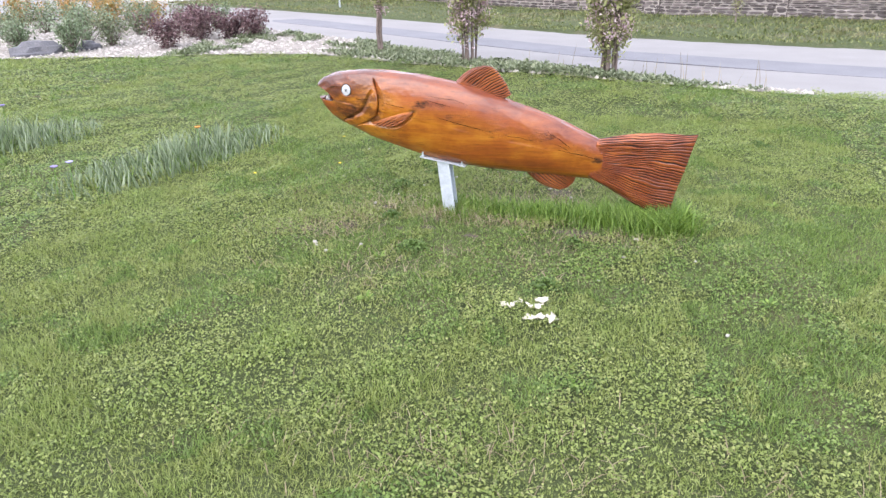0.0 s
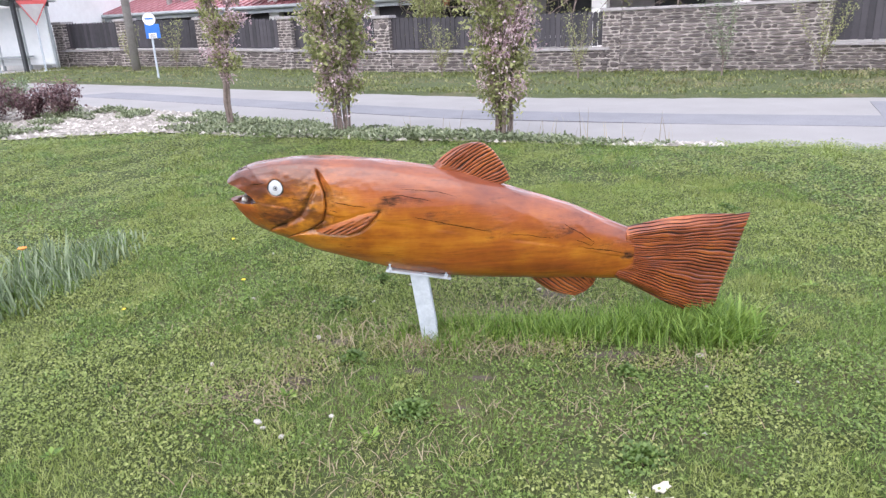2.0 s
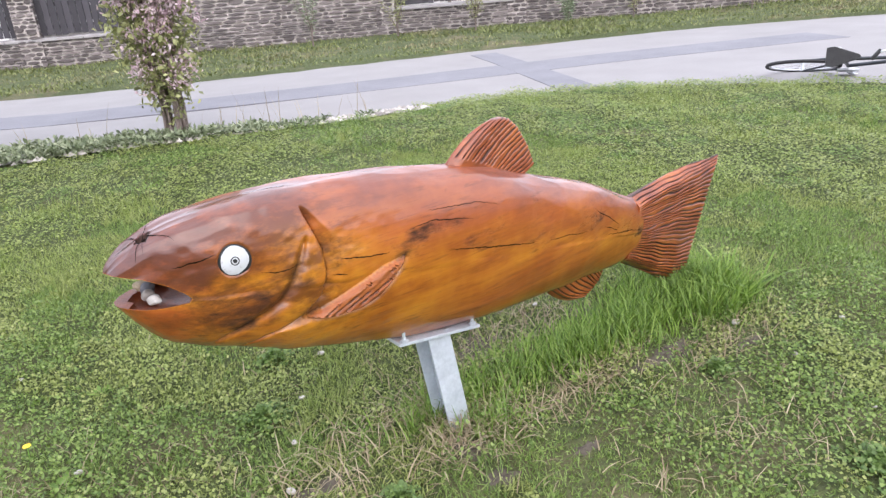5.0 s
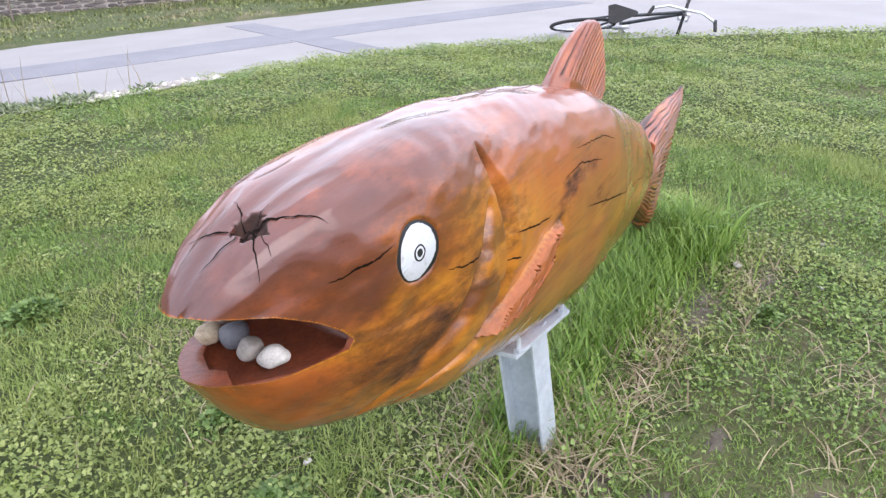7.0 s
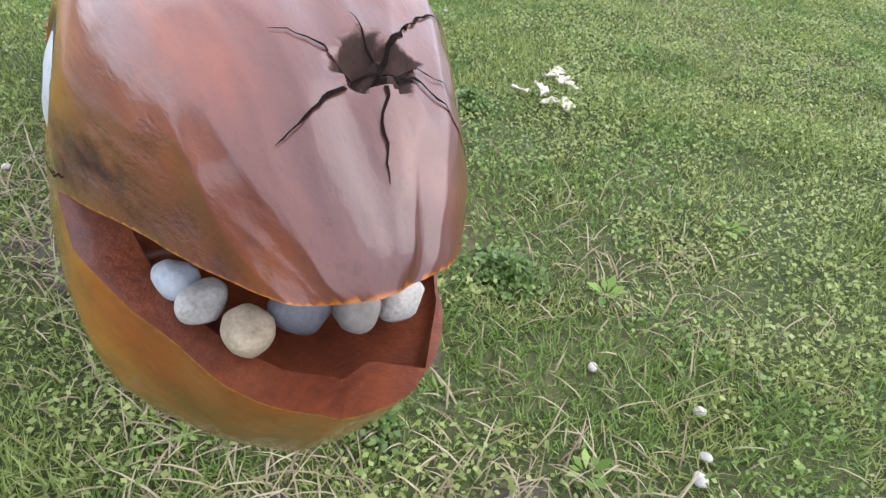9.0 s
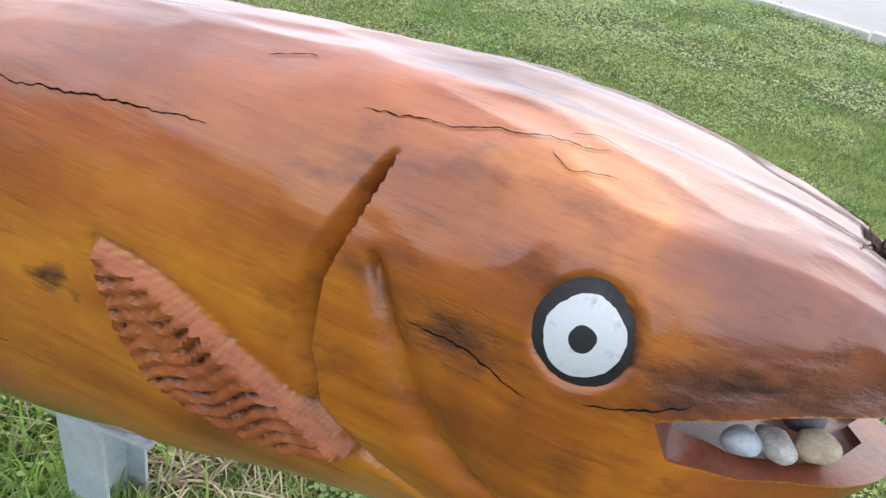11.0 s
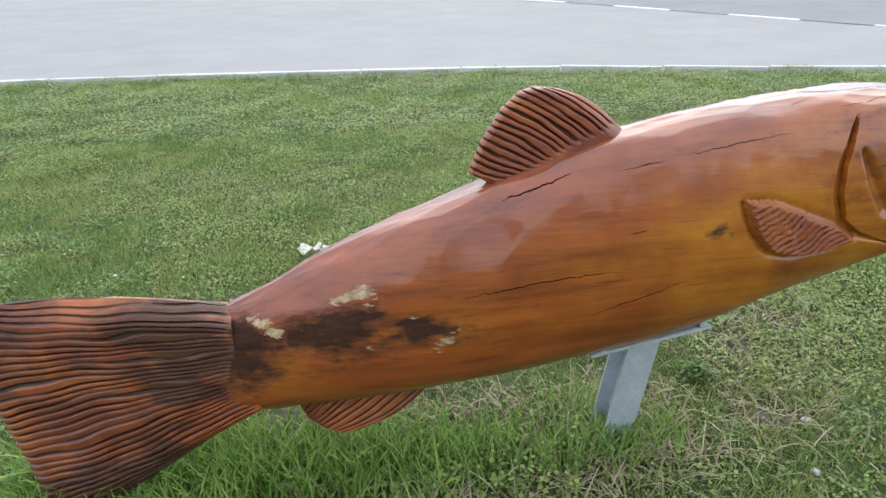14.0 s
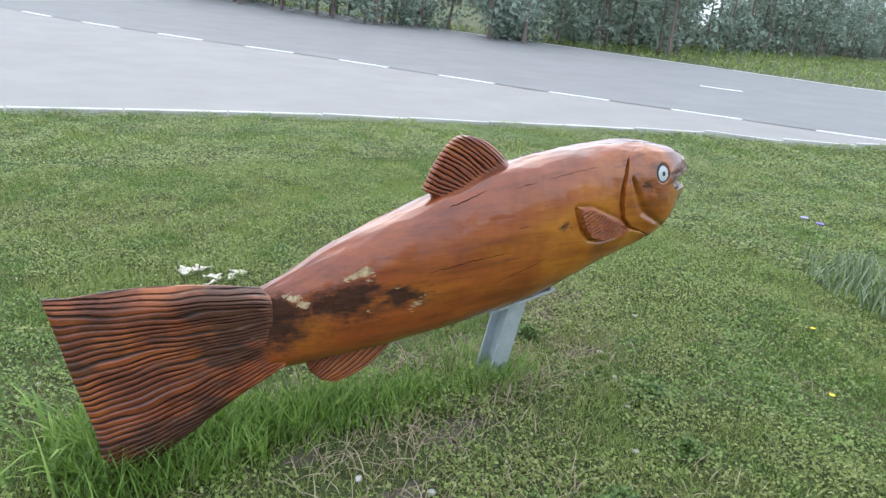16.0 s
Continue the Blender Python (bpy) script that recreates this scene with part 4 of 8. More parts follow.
def carve_mouth(me):
    """Cuts the open mouth out of the head: a slot between the jaws and a trough behind the lower lip."""
    log = new("log", me)
    near = [(-0.99, 0.768), (-0.84, 0.764), (-0.815, 0.755), (-0.768, 0.740), (-0.728, 0.716), (-0.703, 0.696), (-0.690, 0.681), (-0.697, 0.672), (-0.72, 0.670), (-0.745, 0.669), (-0.78, 0.672), (-0.80, 0.676), (-0.83, 0.682), (-0.99, 0.680)]
    away = [(-0.99, 0.752), (-0.84, 0.750), (-0.810, 0.750), (-0.765, 0.748), (-0.707, 0.737), (-0.660, 0.725), (-0.643, 0.718), (-0.660, 0.692), (-0.683, 0.688), (-0.71, 0.680), (-0.747, 0.679), (-0.78, 0.681), (-0.83, 0.684), (-0.99, 0.680)]
    slot = near
    bm = bmesh.new()
    rows = []
    for y in (-0.30, -0.12, -0.07, -0.03, 0.01, 0.05, 0.09, 0.13, 0.36):
        t = float(smoothstep(-0.06, 0.11, y))
        rows.append([bm.verts.new((a[0] * (1 - t) + b[0] * t, y, a[1] * (1 - t) + b[1] * t)) for a, b in zip(near, away)])
    for a, b in zip(rows, rows[1:]):
        for k in range(len(slot)):
            bm.faces.new((a[k], a[(k + 1) % len(slot)], b[(k + 1) % len(slot)], b[k]))
    bm.faces.new(rows[0])
    bm.faces.new(rows[-1][::-1])
    cut = solid("slot", bm, MAT_MOUTH)
    bm = bmesh.new()
    plan = [(-0.668, -0.066), (-0.704, -0.064), (-0.751, -0.046), (-0.803, -0.014), (-0.787, 0.010), (-0.795, 0.026), (-0.778, 0.052), (-0.750, 0.072), (-0.700, 0.096), (-0.655, 0.104)]
    rings = []
    for z, k in ((0.664, 0.86), (0.667, 0.93), (0.674, 0.98), (0.70, 1.0)):
        rings.append([bm.verts.new((-0.71 + (x + 0.71) * k, 0.020 + (y - 0.020) * k, z + 0.05 * (y - 0.02))) for x, y in plan])
    for a, b in zip(rings, rings[1:]):
        for k in range(len(plan)):
            bm.faces.new((a[k], a[(k + 1) % len(plan)], b[(k + 1) % len(plan)], b[k]))
    bm.faces.new(rings[0][::-1])
    bm.faces.new(rings[-1])
    trough = solid("trough", bm, MAT_MOUTH)
    for cutter in (cut, trough):
        mod = log.modifiers.new("carve", "BOOLEAN")
        mod.operation, mod.object, mod.solver = "DIFFERENCE", cutter, "EXACT"
        mod.material_mode = "TRANSFER"
    got = bpy.data.meshes.new_from_object(log.evaluated_get(bpy.context.evaluated_depsgraph_get()))
    for ob in (log, cut, trough):
        bpy.data.objects.remove(ob)
    return got


def fan(outline_a, outline_b, thick, rays, deep, nu=46, nv=150, sweep=0.0, wobble=0.0, bow=(0.0, 0.0), rough=0.3, foot=0.0):
    """A carved fin between two edges (points in x and z), with furrows running along it on both faces. Gives vertices, faces, furrow and wear."""
    def sample(pts, t):
        p = np.array(pts, dtype=float)
        s = np.concatenate([[0], np.cumsum(np.linalg.norm(np.diff(p, axis=0), axis=1))])
        s /= s[-1]
        return np.column_stack([np.interp(t, s, p[:, 0]), np.interp(t, s, p[:, 1])])
    v = np.linspace(0, 1, nv)
    a, b = sample(outline_a, v), sample(outline_b, v)
    u = np.linspace(0, 1, nu)
    P = a[None] * (1 - u)[:, None, None] + b[None] * u[:, None, None]
    U, V = np.meshgrid(u, v, indexing="ij")
    P[..., 1] += bow[0] * np.sin(np.pi * U) * (1 - V) ** 3 - bow[1] * np.sin(np.pi * U) * V ** 3
    phase = rough * 2.2 * (hash_noise(U * 2.2, V * 16, 1.0, 41) - 0.5) + (V + sweep * U + wobble * np.sin(U * 7 + V * 9) + 0.25 * wobble * np.sin(U * 23)) * rays
    wave = np.abs(np.modf(phase + 50)[0] - 0.5) * 2
    furrow = np.clip(1.25 - wave * 2.5, 0, 1) * smoothstep(foot, foot + 0.05, U) * (1 - rough + 2 * rough * hash_noise(U * 4, V * rays * 0.8, 1.0, 42))
    t = thick[0] * (1 - U) + thick[1] * U
    rim = np.minimum(smoothstep(-0.006, 0.11, V) * smoothstep(1.006, 0.89, V), smoothstep(1.02, 0.95, U)) ** 0.5
    verts, faces = [], []
    n = nu * nv
    for sign in (-1, 1):
        y = sign * (t / 2 * rim - deep * furrow)
        verts.append(np.stack([P[..., 0], y, P[..., 1]], -1).reshape(-1, 3))
    verts = np.vstack(verts)
    q = (np.arange(nu - 1)[:, None] * nv + np.arange(nv - 1)[None]).ravel()
    faces = [tuple(f) for f in np.stack([q, q + nv, q + nv + 1, q + 1], 1)] + [tuple(f) for f in np.stack([n + q, n + q + 1, n + q + nv + 1, n + q + nv], 1)]
    ring = list(range(nv)) + [k * nv + nv - 1 for k in range(1, nu)] + [(nu - 1) * nv + k for k in range(nv - 2, -1, -1)] + [k * nv for k in range(nu - 2, 0, -1)]
    for i, k in enumerate(ring):
        k2 = ring[(i + 1) % len(ring)]
        faces.append((k, k2, n + k2, n + k))
    verts[:, 1] += lean_y(verts[:, 2])
    return verts, faces, np.tile(furrow.ravel(), 2)


def eye_disc(log, x, z, sign, rings):
    """A low painted dome let into the socket: rings of (radius, height, material slot), laid on the carved flank."""
    near = (np.hypot(log[:, 0] - x, log[:, 2] - z) < 0.030) & ((log[:, 1] - lean_y(log[:, 2])) * sign > 0.01)
    dx, dz = log[near, 0] - x, log[near, 2] - z
    fit = np.linalg.lstsq(np.stack([np.ones_like(dx), dx, dz, dx * dx, dz * dz, dx * dz], 1), log[near, 1], rcond=None)[0]

    def flank(u, v):
        return float(fit @ np.array([1, u, v, u * u, v * v, u * v]))

    y0 = flank(0, 0) + sign * 0.0010
    n, verts, faces, slots = 64, [(x, y0 + sign * rings[0][1], z)], [], []
    for k, (r, h, _) in enumerate(rings):
        for a in range(n):
            t = 2 * math.pi * a / n
            w = r * (1 + 0.10 * noise.noise((1.3 * math.cos(t) + 3 * x, 1.3 * math.sin(t), 0.9 * k)) + 0.035 * noise.noise((6 * math.cos(t), 6 * math.sin(t), 3.7 * k + x)) * (k > 2))
            dx, dz = w * math.cos(t) + (0.0016 if k >= len(rings) - 2 else 0), w * 1.06 * math.sin(t)
            verts.append((x + dx, flank(dx, dz) + sign * (h + 0.0010), z + dz))
    for a in range(n):
        b = (a + 1) % n
        faces.append((0, 1 + a, 1 + b) if sign < 0 else (0, 1 + b, 1 + a))
        slots.append(rings[0][2])
    for k in range(len(rings) - 1):
        for a in range(n):
            b = (a + 1) % n
            f = (1 + k * n + a, 1 + (k + 1) * n + a, 1 + (k + 1) * n + b, 1 + k * n + b)
            faces.append(f if sign < 0 else f[::-1])
            slots.append(rings[k + 1][2])
    return verts, faces, slots


def fish():
    """The whole sculpture as one mesh: log, fins, tail and painted eyes."""
    log = carve_mouth(fish_body())
    bits = []
    tail = fan([(0.862, 0.472), (0.862, 0.40), (0.852, 0.33), (0.815, 0.243)], [(1.398, 0.520), (1.372, 0.410), (1.345, 0.290), (1.312, 0.165), (1.285, 0.0)], (0.105, 0.034), 29, 0.0064, 80, 400, 0.02, 0.016, (0.0, 0.0), 0.6)
    # the fan's upper and lower edges bow outwards
    tv = tail[0]
    u = np.clip((tv[:, 0] - 0.84) / 0.5, 0, 1)
    w = np.clip((tv[:, 2] - 0.28) / 0.25, -1, 1)
    tv[:, 2] += 0.030 * np.sin(np.pi * u) * w * np.abs(w)
    bits.append(tail)
    bits.append(fan([(0.030, 0.772), (0.12, 0.748), (0.23, 0.712), (0.315, 0.676)], [(0.20, 0.878), (0.235, 0.880), (0.262, 0.872), (0.297, 0.842), (0.34, 0.780), (0.368, 0.718), (0.330, 0.698)], (0.060, 0.030), 19, 0.0056, 60, 220, 0.0, 0.006, (0.022, 0.0), 0.3, 0.16))
    bits.append(fan([(0.742, 0.264), (0.64, 0.278), (0.54, 0.282), (0.437, 0.272)], [(0.750, 0.236), (0.735, 0.200), (0.702, 0.168), (0.655, 0.150)], (0.060, 0.028), 12, 0.0048, 50, 150, 0.0, 0.006, (0.0, 0.030)))
    verts = [np.array([v.co for v in log.vertices])]
    faces = [tuple(p.vertices) for p in log.polygons]
    slots = [p.material_index for p in log.polygons]
    n = len(verts[0])
    attrs = {name: [np.zeros(n, dtype=np.float32)] for name in ("back", "snout", "mark", "bare", "fin", "cheek", "red", "groove", "worn")}
    for name in ("back", "snout", "mark", "bare", "fin", "cheek", "red"):
        log.attributes[name].data.foreach_get("value", attrs[name][0])
    base = [m.name for m in log.materials]
    remap = [0 if name == MAT_WOOD.name else 1 for name in base]
    slots = [remap[k] if k < len(remap) else 0 for k in slots]
    for bv, bf, furrow in bits:
        faces += [tuple(n + k for k in f) for f in bf]
        slots += [2] * len(bf)
        verts.append(bv)
        for name in attrs:
            attrs[name].append(np.zeros(len(bv), dtype=np.float32))
        attrs["groove"][-1] = furrow.astype(np.float32)
        away = np.where(bv[:, 1] > lean_y(bv[:, 2]), 1.0, 0.25)
        burnt = hash_noise(bv[:, 0], bv[:, 2], 7, 51) * 0.6 + hash_noise(bv[:, 0], bv[:, 2] * 2, 22, 52) * 0.4
        near_joint = smoothstep(1.12, 0.90, bv[:, 0]) * smoothstep(0.27, 0.34, bv[:, 2] + 0.25 * (bv[:, 0] - 0.9)) * 0.85
        attrs["worn"][-1] = (away * smoothstep(0.80, 0.88, bv[:, 0]) * np.clip(near_joint + 0.60 + 0.5 * smoothstep(0.22, 0.06, bv[:, 2]), 0, 1) * (0.35 + 1.3 * burnt)).astype(np.float32)
        n += len(bv)
    for ex, ez, sign, rings in (
            (*EYES[0], [(0.003, 0.0035, 4), (0.0045, 0.0035, 4), (0.0070, 0.0034, 3), (0.0090, 0.0033, 4), (0.020, 0.0028, 3), (0.0292, 0.0010, 3), (0.0312, 0.0008, 4), (0.0372, 0.0004, 4)]),
            (*EYES[1], [(0.004, 0.0035, 4), (0.0084, 0.0034, 4), (0.016, 0.0028, 3), (0.0246, 0.0010, 3), (0.0264, 0.0008, 4), (0.0326, 0.0004, 4)])):
        bv, bf, bs = eye_disc(verts[0], ex, ez, sign, rings)
        faces += [tuple(n + k for k in f) for f in bf]
        slots += bs
        verts.append(np.array(bv))
        for name in attrs:
            attrs[name].append(np.zeros(len(bv), dtype=np.float32))
        n += len(bv)
    rnd = random.Random(12)
    splits = [(pts, width * 0.52, 1, sign) for pts, sign, width in CHECKS]
    splits += [(pts, width, 2, 0) for pts, width in BACK_CHECKS]
    for ang, length, width in KNOT_CRACKS:
        a, line = np.array(KNOT) + (0, lean_y(0.81)), []
        for k in range(7):
            line.append(tuple(a))
            a = a + length / 6 * np.array([math.cos(ang), math.sin(ang)])
            ang += 0.22 * math.sin(k * 2.9 + ang * 3)
        splits.append((line, width * 0.85, 2, 1))
    for pts, width, axis, sign in splits:
        bv, bf = crack(verts[0], pts, width, axis, sign, rnd)
        faces += [tuple(n + k for k in f) for f in bf]
        slots += [5] * len(bf)
        verts.append(np.array(bv))
        for name in attrs:
            attrs[name].append(np.zeros(len(bv), dtype=np.float32))
        n += len(bv)
    me = mesh_of("fish_sculpture", np.vstack(verts), faces, [MAT_WOOD, MAT_MOUTH, MAT_FIN, MAT_EYE, MAT_BLACK, MAT_SPLIT], True, slots)
    for name, vals in attrs.items():
        me.attributes.new(name, "FLOAT", "POINT").data.foreach_set("value", np.concatenate(vals))
    try:
        me.set_sharp_from_angle(angle=radians(55))
    except AttributeError:
        pass
    bpy.data.meshes.remove(log)
    return tagged(new("fish_sculpture", me), "carved varnished wooden fish with white painted eyes on a steel stand", "sculpture")


fish()


# ---- the stand, the stones in the mouth, small things round it ----
def stand():
    root = thing("steel_stand", (0, 0, 0), "galvanised steel beam post with a flat top plate, leaning slightly", "stand")
    tilt = math.atan2(0.047, 0.275)
    base, topp = Vector((0.006, 0.012, -0.05)), Vector((-0.040, 0.030, 0.312))
    turn = (topp - base).to_track_quat("Z", "Y").to_matrix()
    turn = turn @ Matrix.Rotation(math.atan2(-(turn @ Vector((1, 0, 0))).y, (turn @ Vector((1, 0, 0))).x), 3, "Z")
    mid, l = (base + topp) / 2, (topp - base).length
    for side in (-1, 1):
        part("flange", box(bmesh.new(), mid + turn @ Vector((0, side * 0.037, 0)), (0.074, 0.006, l), turn, 0.0015), MAT_GALV, root)
    part("web", box(bmesh.new(), mid, (0.005, 0.069, l), turn), MAT_GALV, root)
    pturn = Matrix.Rotation(tilt, 3, "Y")
    centre = Vector((-0.040, 0.036, 0.315))
    plate = part("top_plate", box(bmesh.new(), centre, (0.285, 0.120, 0.009), pturn, 0.002), MAT_GALV, root)
    for dx, dy in ((-0.125, -0.055), (-0.125, 0.055), (0.12, -0.05), (0.12, 0.055)):
        c = centre + pturn @ Vector((dx, dy, 0.006))
        bm = bmesh.new()
        rod(bm, c, c + Vector((0, 0, 0.008)), 0.011, 0.011, 6)
        rod(bm, c + Vector((0, 0, 0.006)), c + Vector((0, 0, 0.03)), 0.005, 0.005, 8)
        part("bolt", bm, MAT_GALV, plate)


stand()


def pebble(name, at, size, mat, label, group, rz=0.0, seed=0, facets=0.12):
    bm = bmesh.new()
    bmesh.ops.create_icosphere(bm, subdivisions=3, radius=0.5)
    for v in bm.verts:
        w = noise.noise(v.co * 2.3 + Vector((seed * 3.1, 0, 0)))
        v.co *= 1 + facets * w
        v.co.x, v.co.y, v.co.z = v.co.x * size[0], v.co.y * size[1], v.co.z * size[2]
    me = bpy.data.meshes.new(name)
    bm.to_mesh(me)
    bm.free()
    me.materials.append(mat)
    me.polygons.foreach_set("use_smooth", np.ones(len(me.polygons), dtype=bool))
    ob = new(name, me)
    ob.matrix_world = pose(*at, random.uniform(-12, 12), random.uniform(-12, 12), rz)
    return tagged(ob, label, "stone", group)


STONE_WHITE = speckled("white_stone", (0.26, 0.24, 0.21), (0.58, 0.56, 0.52), 70, 0.7)
STONE_BLUE = speckled("blue_grey_stone", (0.30, 0.34, 0.38), (0.52, 0.55, 0.58), 40, 0.6)
STONE_DARK = speckled("dark_stone", (0.075, 0.075, 0.085), (0.15, 0.15, 0.165), 40, 0.55)
STONE_TAN = speckled("tan_stone", (0.28, 0.21, 0.13), (0.55, 0.46, 0.33), 70, 0.75)
STONE_BROWN = speckled("grey_brown_stone", (0.17, 0.15, 0.13), (0.32, 0.29, 0.26), 40, 0.6)
IN_MOUTH = "stones in the fish's mouth"
for x, y, z, size, mat, rz, label in (
        (-0.706, 0.087, 0.690, (0.029, 0.022, 0.020), STONE_BLUE, 20, "small blue-grey pebble in the wooden fish's mouth"),
        (-0.728, 0.078, 0.691, (0.033, 0.021, 0.020), STONE_WHITE, -55, "smooth whitish oval pebble in the fish's mouth"),
        (-0.756, 0.062, 0.689, (0.029, 0.026, 0.023), STONE_TAN, 10, "rough tan pebble behind the fish's lower lip"),
        (-0.748, 0.033, 0.690, (0.030, 0.032, 0.027), STONE_DARK, 10, "dark flat-faced stone behind the fish's lip"),
        (-0.756, 0.006, 0.686, (0.026, 0.026, 0.024), STONE_BROWN, 0, "rounded grey-brown pebble in the fish's mouth"),
        (-0.752, -0.020, 0.682, (0.026, 0.032, 0.022), STONE_WHITE, 25, "pale speckled oval pebble in the fish's mouth")):
    pebble("stone", (x, y, z), size, mat, label, IN_MOUTH, rz, int(abs(y) * 900), 0.22)


def scrap(x, y, rz, size, seed):
    """A curled, torn scrap with thickness."""
    r = random.Random(seed)
    bm = bmesh.new()
    bmesh.ops.create_grid(bm, x_segments=8, y_segments=4, size=0.5)
    for v in bm.verts:
        v.co.x *= size[0] * (1 + 0.15 * math.sin(v.co.y * 9 + seed))
        v.co.y = v.co.y * size[1] + 0.25 * size[1] * math.sin(v.co.x / size[0] * 4 + seed)
        v.co.y *= 1.35
        v.co.z = 0.22 * size[1] * (2 * v.co.x / size[0]) ** 2 + 0.012 * noise.noise(v.co * 40 + Vector((seed, 0, 0))) + r.uniform(0, 0.004)
    bmesh.ops.solidify(bm, geom=bm.faces[:], thickness=0.006)
    ob = part("bread_scrap", bm, MAT_SCRAP, smooth=True)
    ob.matrix_world = pose(x, y, float(lawn_height(x, y)) + 0.030, r.uniform(-12, 12), r.uniform(-12, 12), rz)
    tagged(ob, "torn pale bread scrap lying on the mown lawn", "scrap", "scraps on the lawn")


for k, (x, y, rz, size) in enumerate([(0.570, -1.165, 20, (0.055, 0.032)), (0.612, -1.125, 70, (0.050, 0.015)), (0.690, -1.150, -18, (0.072, 0.021)), (0.715, -1.085, 15, (0.055, 0.017)),
                                      (0.688, -1.265, -25, (0.045, 0.022)), (0.728, -1.255, -70, (0.046, 0.025)), (0.780, -1.255, -30, (0.052, 0.040))]):
    scrap(x, y, rz, size, k + 3)


def on_lawn(x, y):
    return float(lawn_height(x, y))


for k, (x, y, s) in enumerate([(1.12, -0.25, 0.028), (1.06, -0.50, 0.02), (1.41, -0.49, 0.016), (0.95, -0.79, 0.014), (-0.63, -0.62, 0.025), (-0.60, -0.66, 0.018), (-0.52, -0.72, 0.02), (-0.95, -0.15, 0.018),
                               (-0.36, -0.6, 0.018), (0.55, 0.50, 0.022), (0.70, 0.36, 0.02), (-0.42, 0.24, 0.02), (-0.52, 0.06, 0.022), (-0.30, 0.42, 0.016), (-0.95, 0.55, 0.02), (0.93, 0.85, 0.02), (0.15, 0.75, 0.018), (-0.12, 0.62, 0.02),
                               (-1.0, 1.2, 0.02), (0.4, 0.85, 0.022), (1.5, -1.2, 0.016), (1.2, 1.0, 0.02)]):
    pebble("pebble", (x, y, on_lawn(x, y) + 0.006), (s * 1.3, s, s * 0.7), STONE_WHITE, "small whitish pebble lying in the short grass", "pebbles in the lawn", 40 * k, k)


# ---- grass ----
def leaves(x, y, z, length, width, heading, pitch, roll):
    """Diamond leaves from arrays: base, tip and two side points each."""
    ch, sh, cp, sp = np.cos(heading), np.sin(heading), np.cos(pitch), np.sin(pitch)
    d = np.stack([ch * cp, sh * cp, sp], 1)
    side = np.stack([-sh * np.cos(roll), ch * np.cos(roll), np.sin(roll)], 1)
    b = np.stack([x, y, z], 1)
    m = b + d * (length * 0.55)[:, None]
    m[:, 2] += 0.08 * length
    v = np.stack([b, m - side * (width / 2)[:, None], b + d * length[:, None], m + side * (width / 2)[:, None]], 1).reshape(-1, 3)
    k = np.arange(len(x)) * 4
    return v, np.stack([k, k + 1, k + 2, k + 3], 1)


SOIL = [(-0.06, -0.27, 0.10, 0.07), (-0.23, -0.32, 0.06, 0.05), (0.20, -0.34, 0.12, 0.05), (0.12, -0.56, 0.06, 0.05), (0.80, 0.20, 0.16, 0.07), (-0.50, 0.03, 0.10, 0.07), (0.33, 0.28, 0.30, 0.16), (-0.05, -0.12, 0.13, 0.10), (-0.75, -0.42, 0.16, 0.11), (0.62, 0.48, 0.20, 0.13), (0.75, -0.20, 0.30, 0.10), (-0.42, 0.02, 0.13, 0.10), (-0.55, -0.33, 0.12, 0.12), (1.05, -0.35, 0.2, 0.08)]
BEDS = [(-2.38, 0.64, 1.0, 0.36, 72), (-4.25, 0.80, 0.8, 0.45, 60)]


def in_ellipses(x, y, shapes, turned=False):
    r = np.zeros(x.shape)
    for s in shapes:
        a = radians(s[4]) if turned else 0.0
        dx, dy = x - s[0], y - s[1]
        u, w = dx * math.cos(a) + dy * math.sin(a), -dx * math.sin(a) + dy * math.cos(a)
        r = np.maximum(r, 1 - np.hypot(u / s[2], w / s[3]))
    return r


GRAVEL_LINE = np.array([(-15, 5.0), (-8.4, 5.1), (-6.2, 5.4), (-4.6, 5.85), (-3.6, 5.75), (-2.2, 5.2), (-0.5, 4.55), (1.3, 4.05), (2.8, 3.75)])


def behind_gravel(x, y):
    return y > np.interp(x, GRAVEL_LINE[:, 0], GRAVEL_LINE[:, 1], right=99)


